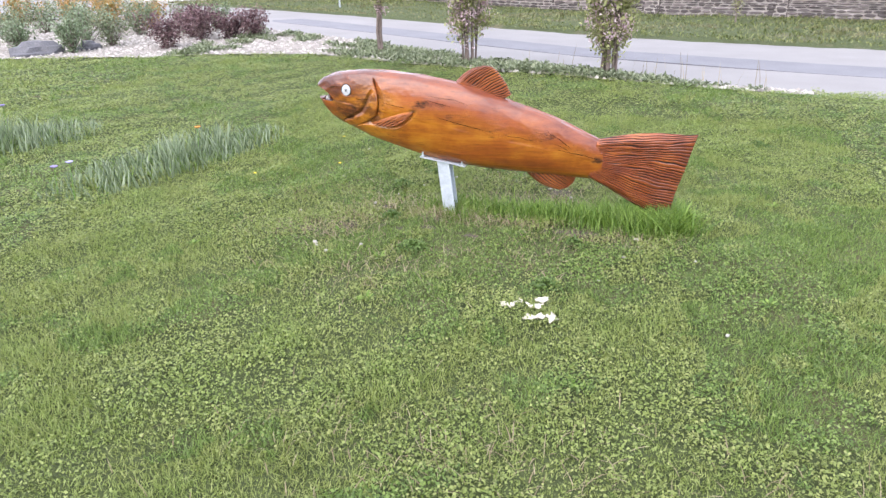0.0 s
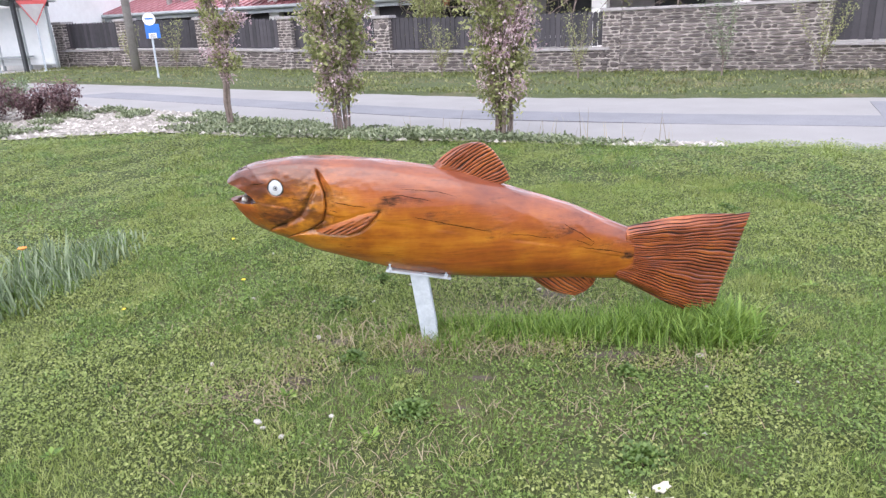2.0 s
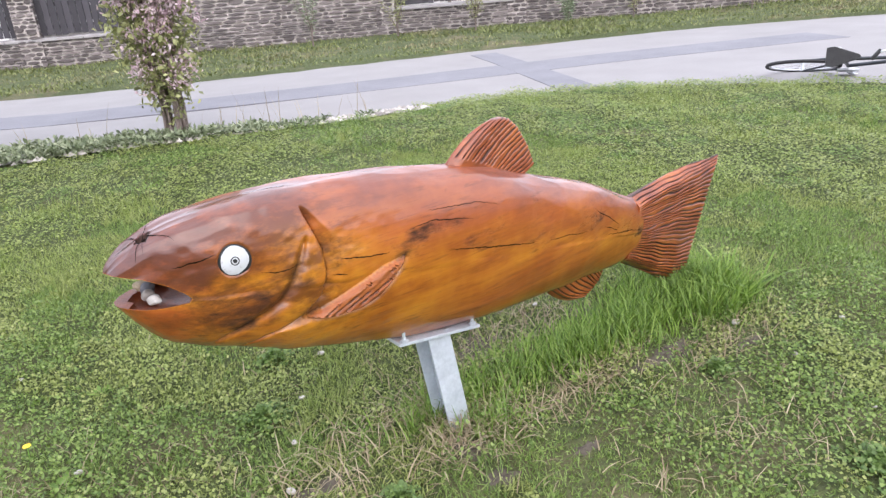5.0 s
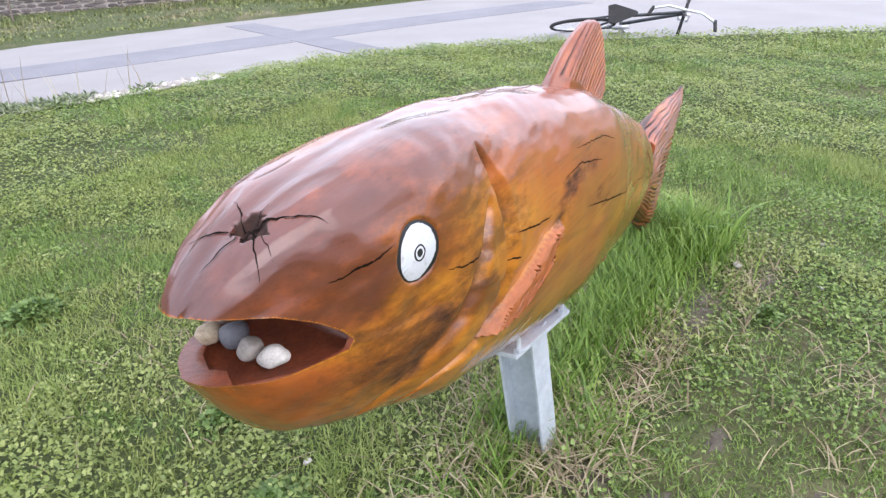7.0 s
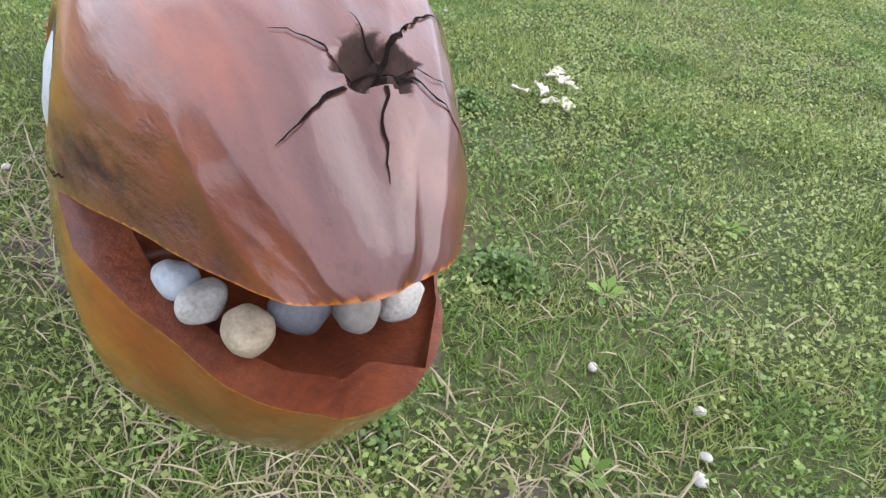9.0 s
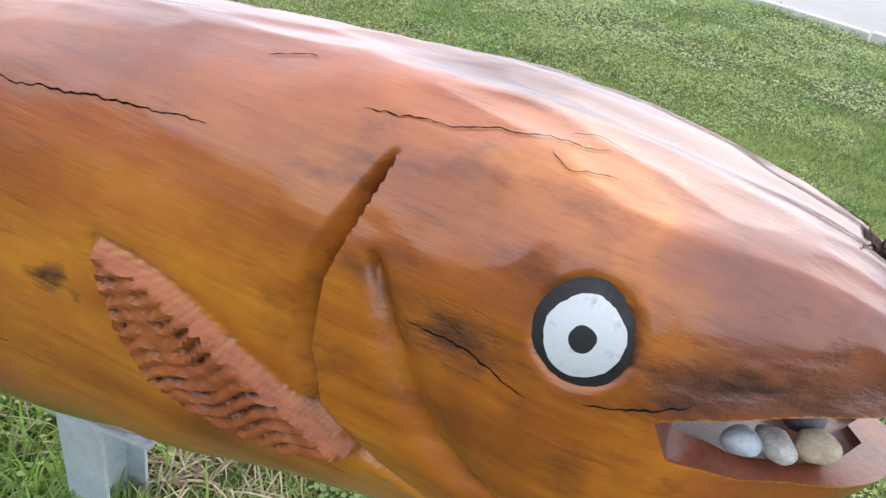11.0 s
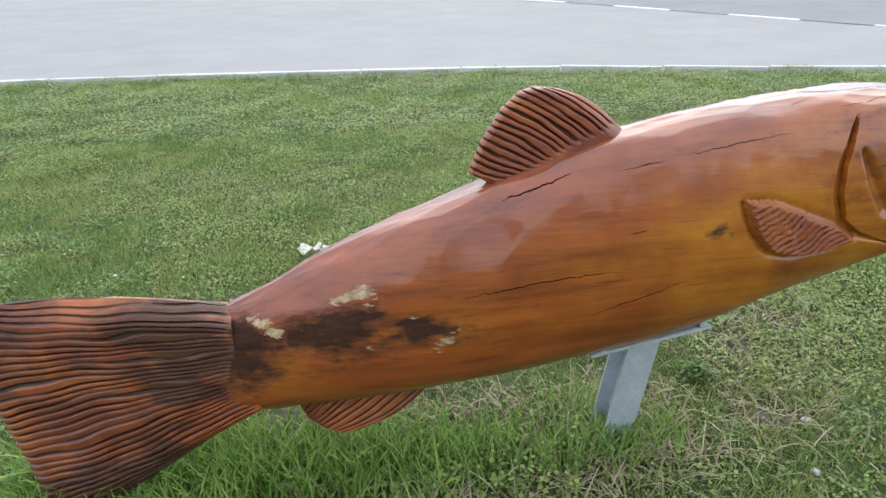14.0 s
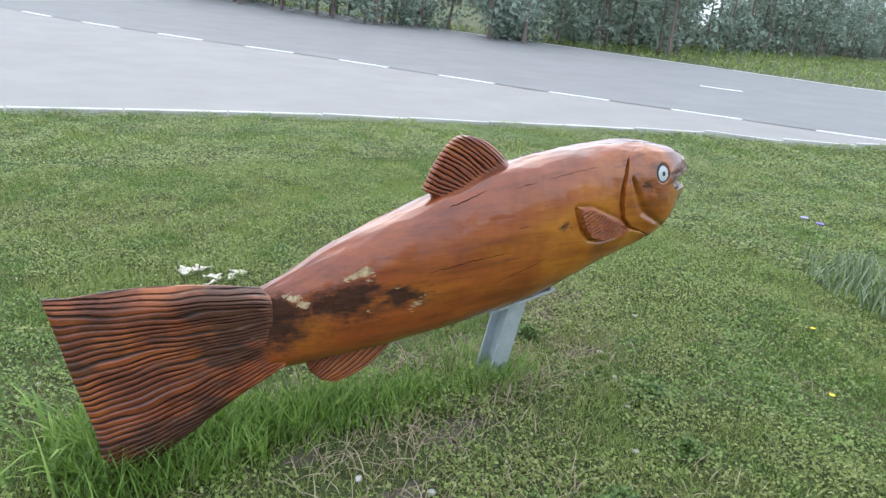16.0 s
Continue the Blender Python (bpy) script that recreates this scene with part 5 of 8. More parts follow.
def mow(x0, x1, y0, y1, per_m2, size, label, hole=None, share=0.54, level=1.0):
    n = int((x1 - x0) * (y1 - y0) * per_m2)
    x, y = RNG.uniform(x0, x1, n), RNG.uniform(y0, y1, n)
    keep = inside(x, y, EDGE) & ~behind_gravel(x, y)
    if hole:
        keep &= ~((x > hole[0]) & (x < hole[1]) & (y > hole[2]) & (y < hole[3]))
    keep &= RNG.random(n) > 1.05 * np.clip(in_ellipses(x, y, SOIL), 0, 0.75)
    dry = 0.6 * hash_noise(x, y, 1.1, 11) + 0.4 * hash_noise(x, y, 4.5, 12)
    keep &= RNG.random(n) > 0.45 * smoothstep(0.58, 0.78, dry)
    x, y, dry = x[keep], y[keep], dry[keep]
    n = len(x)
    d = edge_distance(x, y)
    z = lawn_height(x, y, d)
    clover = (0.35 * hash_noise(x, y, 1.6, 21) + 0.35 * hash_noise(x, y, 6, 22) + 0.3 * RNG.random(n)) > share
    tall = 0.55 + 0.9 * hash_noise(x, y, 2.2, 31) * (0.5 + hash_noise(x, y, 9, 32))
    tall = tall * (1 + 0.28 * np.sin((0.83 * x - 0.55 * y) * 11.5 + 2.5 * hash_noise(x, y, 0.5, 33)))
    length = np.where(clover, RNG.uniform(0.008, 0.0155, n), RNG.uniform(0.018, 0.042, n) * tall) * size
    width = np.where(clover, length * RNG.uniform(0.65, 1.0, n), RNG.uniform(0.0034, 0.0060, n) * size)
    lift = np.where(clover, RNG.uniform(0.003, 0.045, n) * tall, -0.004)
    pitch = np.where(clover, RNG.normal(0.22, 0.38, n) * level, RNG.uniform(0.30, 1.25, n))
    heading, roll = RNG.uniform(0, 2 * np.pi, n), RNG.normal(0, 0.55, n) * np.where(clover, level, 1)
    for extra, pick in (("clover_leaves", clover), ("grass_blades", ~clover)):
        v, f = leaves(*(a[pick] for a in (x, y, z + lift, length, width, heading, pitch, roll)))
        if extra == "grass_blades":
            v = v.reshape(-1, 4, 3)
            v = np.stack([v[:, 0] + (v[:, 1] - v[:, 3]) * 0.45, v[:, 0] - (v[:, 1] - v[:, 3]) * 0.45, v[:, 2]], 1).reshape(-1, 3)
            f = np.arange(len(v)).reshape(-1, 3)
        tagged(new(extra, fast_mesh(extra, v, f, MAT_LAWN)), label.format("clover leaves" if extra == "clover_leaves" else "grass blades"), "grass" if extra == "grass_blades" else "clover", kind="stuff")


NEAR = (-2.3, 2.6, -3.4, 2.6)
mow(*NEAR, 17500, 1.0, "short mown {} round the sculpture")
mow(-5.2, 5.6, -6.2, 5.6, 6800, 1.42, "mown {} of the wider lawn", NEAR, 0.42, 0.55)
mow(-16, 7.8, -6.2, 8.0, 2300, 2.2, "mown {} towards the edges of the lawn", (-5.2, 5.6, -6.2, 5.6), 0.38, 0.5)


def blades(name, x, y, z, length, width, bend, mat, label, spread=0.5, parent=None, kind="stuff", category="grass"):
    """Tall arching blades, each a tapering strip of three pieces."""
    n = len(x)
    h = RNG.uniform(0, 2 * np.pi, n)
    lean = RNG.uniform(0.05, spread, n)
    d = np.stack([np.cos(h), np.sin(h)], 1)
    side = np.stack([-d[:, 1], d[:, 0]], 1)
    pts = []
    for t, w in ((0.0, 1.0), (0.4, 0.85), (0.75, 0.55), (1.0, 0.06)):
        out = (lean * t + bend * t * t) * length
        up = length * t * np.sqrt(np.clip(1 - (lean * t * 0.6) ** 2, 0.3, 1)) - bend * 0.35 * length * t ** 3
        c = np.stack([x + d[:, 0] * out, y + d[:, 1] * out, z + up], 1)
        e = np.concatenate([side * (width * w / 2)[:, None], np.zeros((n, 1))], 1)
        pts += [c - e, c + e]
    v = np.stack(pts, 1).reshape(-1, 3)
    k = np.arange(n)[:, None] * 8
    f = np.concatenate([np.concatenate([k + 2 * i, k + 2 * i + 1, k + 2 * i + 3, k + 2 * i + 2], 1) for i in range(3)])
    ob = new(name, fast_mesh(name, v, f, mat))
    if parent:
        ob.parent = parent
        ob["kind"] = "stuff"
        return ob
    return tagged(ob, label, category, kind=kind)


def tuft_row(spots, mat, name, label, width=0.0045, bend=0.35, spread=0.45):
    xs, ys, ls = [], [], []
    for x, y, rx, ry, n, l in spots:
        xs.append(RNG.normal(x, rx, n)), ys.append(RNG.normal(y, ry, n)), ls.append(RNG.uniform(0.5, 1.15, n) * l)
    x, y, l = (np.concatenate(a) for a in (xs, ys, ls))
    blades(name, x, y, lawn_height(x, y) - 0.005, l, RNG.uniform(0.6, 1.3, len(x)) * width, bend, mat, label, spread)


tuft_row([(0.30, 0.05, 0.20, 0.07, 800, 0.085), (0.62, 0.02, 0.16, 0.07, 1100, 0.105), (0.95, 0.0, 0.14, 0.07, 1050, 0.115), (1.22, -0.02, 0.09, 0.08, 1200, 0.125), (1.29, 0.03, 0.05, 0.08, 600, 0.15), (0.06, -0.08, 0.05, 0.04, 160, 0.09), (-0.06, 0.08, 0.05, 0.04, 170, 0.09), (0.05, 0.10, 0.07, 0.04, 220, 0.10),
          (1.10, 0.13, 0.14, 0.05, 400, 0.12), (1.20, -0.14, 0.10, 0.05, 320, 0.14)], MAT_TALL, "tall_grass", "uncut bright green grass growing under the fish and round the post")
tuft_row([(1.36, -0.10, 0.05, 0.05, 22, 0.17), (1.28, -0.18, 0.08, 0.04, 16, 0.16), (1.40, 0.05, 0.05, 0.06, 14, 0.15)], MAT_TALL, "weed_tuft", "coarse arching weed leaves at the fish's tail", 0.013, 0.6, 0.7)
tuft_row([(0.0, -0.09, 0.12, 0.05, 260, 0.07), (-0.02, 0.13, 0.12, 0.05, 240, 0.07), (0.35, -0.14, 0.22, 0.05, 300, 0.06), (0.45, 0.24, 0.25, 0.08, 360, 0.06), (-0.75, -0.42, 0.18, 0.1, 330, 0.06), (-0.42, 0.05, 0.16, 0.1, 260, 0.06), (-0.6, -0.25, 0.12, 0.1, 160, 0.06), (1.0, -0.3, 0.2, 0.06, 200, 0.06), (0.45, 0.6, 0.3, 0.2, 420, 0.05), (0.1, 0.95, 0.3, 0.2, 320, 0.05), (0.9, 0.85, 0.25, 0.2, 300, 0.05), (-0.2, -0.9, 0.3, 0.2, 320, 0.05), (0.6, -0.6, 0.3, 0.15, 260, 0.05), (-0.9, 0.35, 0.25, 0.2, 260, 0.05), (0.5, -2.2, 0.4, 0.2, 320, 0.05), (1.6, -2.4, 0.4, 0.25, 320, 0.05)],
         MAT_DRY, "dry_grass", "dead straw-coloured grass on bare patches by the post", 0.004, 0.8, 1.2)


def soil_patches():
    bm = bmesh.new()
    for x, y, rx, ry in SOIL:
        n = 36
        ring = []
        for k in range(n):
            t = 2 * math.pi * k / n
            r = 0.72 + 0.45 * noise.noise((math.cos(t) * 1.5 + x * 9, math.sin(t) * 1.5 + y * 9, 0)) + 0.4 * noise.noise((math.cos(t) * 5 + x * 9, math.sin(t) * 5 + y * 9, 2))
            px, py = x + rx * r * math.cos(t), y + ry * r * math.sin(t)
            ring.append(bm.verts.new((px, py, on_lawn(px, py) - 0.014)))
        c = bm.verts.new((x, y, on_lawn(x, y) + 0.004))
        for k in range(n):
            bm.faces.new((c, ring[k], ring[(k + 1) % n]))
    ob = part("soil_patch", bm, MAT_SOIL, smooth=True)
    tagged(ob, "bare brown soil showing through the thin grass", "soil", kind="stuff")


soil_patches()


def rosettes():
    """Broad-leaved weeds in the lawn."""
    xs, ys, ls, hs = [], [], [], []
    spots = [(0.46, 0.14), (0.63, 0.12), (0.30, 0.16), (-0.55, -0.45), (0.42, -0.12), (-0.2, -0.75), (0.55, 0.75), (1.45, -0.35), (1.7, -0.9), (-1.0, 0.5), (-0.1, -1.2), (0.9, -1.7), (-1.3, -0.8), (0.1, 1.2), (1.9, 0.4), (2.2, -1.5), (-0.8, 0.9)]
    for x, y in spots:
        n = 10
        a = np.arange(n) * 2 * np.pi / n + RNG.uniform(0, 1)
        xs.append(np.full(n, x) + 0.008 * np.cos(a)), ys.append(np.full(n, y) + 0.008 * np.sin(a)), hs.append(a), ls.append(RNG.uniform(0.022, 0.048, n))
    x, y, l, h = (np.concatenate(a) for a in (xs, ys, ls, hs))
    v, f = leaves(x, y, lawn_height(x, y) + 0.012, l, l * 0.42, h, RNG.uniform(0.1, 0.7, len(x)), RNG.normal(0, 0.2, len(x)))
    tagged(new("lawn_weeds", fast_mesh("lawn_weeds", v, f, MAT_TALL)), "broad-leaved weeds growing among the short grass", "weed", kind="stuff")


rosettes()


def clover_clumps():
    """Lush dark clover that stands a little higher than the lawn."""
    xs, ys, hs = [], [], []
    for x, y, r in ((-0.06, -0.59, 0.10), (-0.44, 0.40, 0.09), (-0.33, -0.17, 0.07), (1.97, 1.73, 0.12), (0.12, 0.78, 0.09), (0.71, -0.90, 0.09), (-0.27, 0.69, 0.08), (0.79, -0.38, 0.06), (-0.21, 1.55, 0.12), (-0.08, -0.58, 0.06)):
        n = int(26000 * r * r * 3)
        a, d = RNG.uniform(0, 6.28, n), np.abs(RNG.normal(0, 0.55, n))
        xs.append(x + r * d * np.cos(a)), ys.append(y + r * d * np.sin(a) * 0.8), hs.append(0.045 * np.clip(1.15 - d, 0.1, 1))
    x, y, h = (np.concatenate(a) for a in (xs, ys, hs))
    n = len(x)
    l = RNG.uniform(0.010, 0.019, n)
    v, f = leaves(x, y, lawn_height(x, y) + h * RNG.uniform(0.4, 1, n), l, l * RNG.uniform(0.7, 1.0, n), RNG.uniform(0, 6.28, n), RNG.normal(0.2, 0.35, n), RNG.normal(0, 0.45, n))
    tagged(new("clover_patch", fast_mesh("clover_patch", v, f, MAT_CLOVER)), "round clumps of lush dark clover in the lawn", "clover", kind="stuff")


clover_clumps()

MAT_YELLOW = speckled("dandelion_yellow", (0.70, 0.50, 0.02), (0.85, 0.66, 0.04), 50, 0.6)
MAT_STEM = speckled("flower_stem", (0.10, 0.22, 0.03), (0.16, 0.30, 0.05), 20, 0.6)


def dandelion(x, y, h=0.07, mat=None, label="small yellow dandelion flower on a short stem", name="dandelion"):
    z = on_lawn(x, y)
    root = thing(name, (x, y, z), label, "flower", "flowers in the lawn")
    part("stem", rod(bmesh.new(), (0, 0, -0.01), (0.004, 0, h), 0.0022, 0.0018, 6), MAT_STEM, root)
    bm = bmesh.new()
    for k in range(16):
        a = k * 2.399
        box(bm, (0.004 + 0.006 * math.cos(a), 0.006 * math.sin(a), h + 0.004), (0.011, 0.004, 0.002), Matrix.Rotation(a, 3, "Z") @ Matrix.Rotation(-0.3 - 0.04 * (k % 4), 3, "Y"))
    part("flower_head", bm, mat or MAT_YELLOW, root)


for x, y in ((-1.05, 0.72), (-1.55, 0.35), (-1.3, 1.4)):
    dandelion(x, y, 0.04)


def flower_bed(cx, cy, rx, ry, rz, label):
    """A clump of sword-shaped and feathery leaves with a few small flowers."""
    root = thing("flower_clump", (cx, cy, 0), label, "flower bed")
    n = 1500
    a, r = RNG.uniform(0, 2 * np.pi, n), RNG.random(n) ** 0.62 * 1.08
    u, w = rx * r * np.cos(a), ry * r * np.sin(a)
    t = radians(rz)
    x, y = u * math.cos(t) - w * math.sin(t), u * math.sin(t) + w * math.cos(t)
    z = lawn_height(x + cx, y + cy)
    l = RNG.uniform(0.07, 0.30, n) * (1.1 - 0.6 * r) * (0.5 + 0.9 * hash_noise(x + cx, y + cy, 4, 61))
    ob = blades("leaves", x, y, z, l, RNG.uniform(0.006, 0.014, n), 0.25, MAT_BLUEGREEN, "", 0.4, root)
    k = n // 3
    blades("grass_tuft", x[:k], y[:k], z[:k], l[:k] * 0.7, RNG.uniform(0.004, 0.008, k), 0.5, MAT_TALL, "", 0.6, root)
    for i in range(3):
        px, py = x[i * 41], y[i * 41]
        h = RNG.uniform(0.22, 0.34)
        pz = float(z[i * 41])
        st = part("stem", rod(bmesh.new(), (px, py, pz), (px + 0.03, py, pz + h), 0.003, 0.002, 6), MAT_STEM, root)
        bm = bmesh.new()
        for q in range(7):
            b = q * 0.9
            box(bm, (px + 0.03 + 0.012 * math.cos(b), py + 0.012 * math.sin(b), pz + h), (0.024, 0.016, 0.003), Matrix.Rotation(b, 3, "Z") @ Matrix.Rotation(-0.5, 3, "Y"))
        part("flower_head", bm, MAT_FLOWER[i % 3], root)


MAT_FLOWER = [speckled("violet_petals", (0.20, 0.16, 0.42), (0.34, 0.28, 0.55), 40, 0.6), speckled("orange_petals", (0.55, 0.20, 0.03), (0.70, 0.32, 0.06), 40, 0.6), speckled("mauve_petals", (0.32, 0.30, 0.50), (0.45, 0.42, 0.60), 40, 0.6)]
for bed, lab in zip(BEDS, ("long clump of grey-green flower leaves in the lawn", "short clump of green flower leaves further off in the lawn")):
    flower_bed(*bed, lab)
dandelion(-5.1, 2.3, 0.22, MAT_DARK, "single dark tulip on a tall stem", "tulip")


# ---- the verge, the stone wall and its fence ----
def piece(name, me, parent, m, label=""):
    """One more object on a shared mesh, as a part."""
    ob = new(name, me)
    ob.parent = parent
    ob.matrix_basis = m
    if label:
        ob["label"] = label
    return ob


def shared(name, bm, mat):
    me = bpy.data.meshes.new(name)
    bm.to_mesh(me)
    bm.free()
    me.materials.append(mat)
    return me


def verge():
    """The grass strip between the lane and the wall."""
    inner = along(LANE_FAR[:-1], 4.0, 37.5, 0.3)
    outer = along(WALL, 0.0, 1e-6 + np.linalg.norm(np.diff(WALL, axis=0), axis=1).sum(), 0.3)
    t = np.linspace(0, 1, 160)
    a = np.column_stack([np.interp(t, np.linspace(0, 1, len(inner)), inner[:, k]) for k in (0, 1)])
    b = np.column_stack([np.interp(t, np.linspace(0, 1, len(outer)), outer[:, k]) for k in (0, 1)])
    s = np.linspace(-0.02, 1.08, 16)
    g = a[:, None] * (1 - s)[None, :, None] + b[:, None] * s[None, :, None]
    z = road_height(g[..., 0], g[..., 1]) - 0.02 + 0.09 * smoothstep(-0.02, 0.12, s)[None] + 0.03 * (hash_noise(g[..., 0], g[..., 1], 2.2, 6) - 0.5)
    v = np.concatenate([g, z[..., None]], -1).reshape(-1, 3)
    n = len(s)
    q = (np.arange(159)[:, None] * n + np.arange(n - 1)[None]).ravel()
    tagged(new("verge", fast_mesh("verge", v, np.stack([q, q + 1, q + n + 1, q + n], 1), MAT_TURF)), "grass strip between the lane and the stone wall", "verge", kind="structure")
    n = 42000
    i, f = RNG.uniform(0, 158.99, n), RNG.uniform(0.0, 1.0, n)
    k, w = i.astype(int), (i % 1)[:, None]
    p = (a[k] * (1 - w) + a[k + 1] * w) * (1 - f)[:, None] + (b[k] * (1 - w) + b[k + 1] * w) * f[:, None]
    keep = RNG.random(n) > 0.65 * smoothstep(0.5, 0.7, hash_noise(p[:, 0], p[:, 1], 1.3, 9))
    p, f = p[keep], f[keep]
    n = len(p)
    l = RNG.uniform(0.035, 0.085, n) * (0.7 + 0.9 * hash_noise(p[:, 0], p[:, 1], 0.9, 4) ** 2 + 0.3 * f)
    v, q = leaves(p[:, 0], p[:, 1], road_height(p[:, 0], p[:, 1]) + 0.05, l, RNG.uniform(0.014, 0.034, n), RNG.uniform(0, 6.28, n), RNG.uniform(0.2, 1.3, n), RNG.normal(0, 0.5, n))
    tagged(new("verge_grass", fast_mesh("verge_grass", v, q, MAT_VERGE)), "rough grass and weeds below the stone wall", "grass", kind="stuff")


verge()

PILLARS = [(-12.1, 20.1), (-9.6, 19.0), (-6.8, 17.8), (-4.2, 16.7), (-1.5, 15.7), (1.2, 14.7), (3.9, 13.7), (7.6, 11.75), (9.9, 10.1), (12.1, 8.4), (14.5, 6.75), (17.5, 4.8)]


def stone_shape(w, h, proud, r):
    """An irregular flat stone: uneven outline, bevelled face looking to -y."""
    n = 8
    pts = []
    for k in range(n):
        t = 2 * math.pi * (k + 0.5) / n
        c, s = math.cos(t), math.sin(t)
        x = w / 2 * math.copysign(min(1, abs(c) * 1.12), c) * r.uniform(0.86, 1.0)
        z = h / 2 * math.copysign(min(1, abs(s) * 1.15), s) * r.uniform(0.74, 1.0)
        pts.append((x, z))
    verts = [(x, 0.02, z) for x, z in pts] + [(x, -proud * 0.6, z) for x, z in pts] + [(x * 0.90, -proud * r.uniform(0.8, 1.1), z * 0.82) for x, z in pts]
    faces = [tuple(range(2 * n, 3 * n))]
    for a in range(2):
        faces += [(a * n + k, a * n + (k + 1) % n, (a + 1) * n + (k + 1) % n, (a + 1) * n + k) for k in range(n)]
    return verts, faces


def courses(length, height, r, row=(0.038, 0.088), run=(0.10, 0.38)):
    """Where stones lie on a face: centre and size, course by course."""
    z, out = 0.0, []
    while z < height - 0.03:
        h = min(r.uniform(*row), height - z)
        x = -r.uniform(0, 0.1)
        while x < length:
            w = r.uniform(*run)
            a, b = max(x, 0.0), min(x + w, length)
            if b - a > 0.05:
                tall = h * (1.75 if r.random() < 0.07 and z + 1.8 * h < height else 1.0)
                out.append(((a + b) / 2, z + tall / 2 + r.uniform(-0.006, 0.006), (b - a) - 0.012, tall - 0.012))
            x += w
        z += h
    return out


def garden_wall():
    r = random.Random(5)
    root = tagged(new("garden_wall"), "wall of flat reddish-grey stones with pale mortar and slabs on top", "wall", kind="structure")
    rest_v, rest_f = [], []
    made = 0

    def lay(stones, m, singly):
        nonlocal made
        for x, z, w, h in stones:
            v, f = stone_shape(w, h, r.uniform(0.012, 0.03), r)
            if singly and made < 300 and w > 0.1:
                me = mesh_of("stone", v, [q[::-1] for q in f], MAT_SLATE)
                piece("stone", me, root, m @ Matrix.Translation((x, 0, z)))
                made += 1
            else:
                k = sum(map(len, rest_v))
                rest_v.append([tuple(m @ Vector((a + x, b, c + z))) for a, b, c in v])
                rest_f.extend(tuple(k + i for i in q[::-1]) for q in f)

    count = 0
    for i, (a, b) in enumerate(zip(PILLARS, PILLARS[1:])):
        a, b = Vector(a), Vector(b)
        d, l = (b - a).normalized(), (b - a).length
        za, zb = float(road_height(*a)), float(road_height(*b))
        tall = i == 6
        h = 1.44 if tall else 0.60
        rz = math.degrees(math.atan2(d.y, d.x))
        slope = math.degrees(math.atan2(zb - za, l))
        m = pose(a.x, a.y, za - 0.05, 0, -slope, rz)
        core = part("mortar", box(bmesh.new(), (l / 2, 0.15, h / 2), (l, 0.28, h)), MAT_MORTAR, root)
        core.matrix_basis = m
        lay(courses(l, h, r), m, tall)
        slab = bmesh.new()
        x = 0.0
        while x < l - 0.05:
            w = min(r.uniform(0.7, 1.1), l - x)
            box(slab, (x + w / 2, 0.14, h + 0.03), (w - 0.008, 0.38, 0.055 + r.uniform(0, 0.01)), None, 0.008)
            x += w
        ob = part("coping", slab, MAT_COPING, root, "pale flat stone slabs on top")
        ob.matrix_basis = m
    for i, p in enumerate(PILLARS[:-1]):
        d = Vector(PILLARS[i + 1]) - Vector(p)
        rz = math.degrees(math.atan2(d.y, d.x))
        m = pose(p[0], p[1], float(road_height(*p)) - 0.05, 0, 0, rz)
        h = 1.44
        ob = part("pillar", box(bmesh.new(), (0, 0.15, h / 2), (0.40, 0.36, h)), MAT_MORTAR, root)
        ob.matrix_basis = m
        for dx, dy, turn, w in ((-0.21, -0.03, 0, 0.42), (0.20, -0.03, 90, 0.36), (-0.20, 0.33, -90, 0.36)):
            lay(courses(w, h, r, (0.05, 0.10), (0.12, 0.26)), m @ pose(dx, dy, 0, 0, 0, turn), False)
        ob = part("pillar_cap", box(bmesh.new(), (0, 0.15, h + 0.035), (0.50, 0.46, 0.07), None, 0.01), MAT_COPING, root)
        ob.matrix_basis = m
    v = [p for g in rest_v for p in g]
    ob = new("stones", mesh_of("stones", v, rest_f, MAT_SLATE_ISLAND))
    ob.parent = root
    ob["kind"] = "stuff"
    return root


garden_wall()


def picket_fences():
    bm = bmesh.new()
    prism(bm, [(-0.0555, 0), (0.0555, 0), (0.0555, 0.72), (0.0, 0.765), (-0.0555, 0.72)], 0.02)
    me = shared("slat", bm, MAT_PICKET)
    for i, (a, b) in enumerate(zip(PILLARS, PILLARS[1:])):
        if i == 6:
            continue
        a, b = Vector(a), Vector(b)
        d, l = (b - a).normalized(), (b - a).length
        za, zb = float(road_height(*a)), float(road_height(*b))
        root = thing("picket_fence", (a.x, a.y, za), "dark stained wooden picket fence panel on the stone wall", "fence", "fence panels on the wall", "", math.degrees(math.atan2(d.y, d.x)))
        n = int((l - 0.44) / 0.118)
        for z in (0.80, 1.22):
            ob = part("rail", box(bmesh.new(), (l / 2, 0.17, z + (za + zb) / 2 - za), (l - 0.42, 0.035, 0.07)), MAT_PICKET, root)
        for k in range(n):
            x = 0.27 + (l - 0.54) * k / (n - 1)
            piece("slat", me, root, pose(x, 0.14, 0.645 + (zb - za) * x / l + random.uniform(-0.01, 0.01), 0, random.uniform(-0.6, 0.6), 0))


picket_fences()


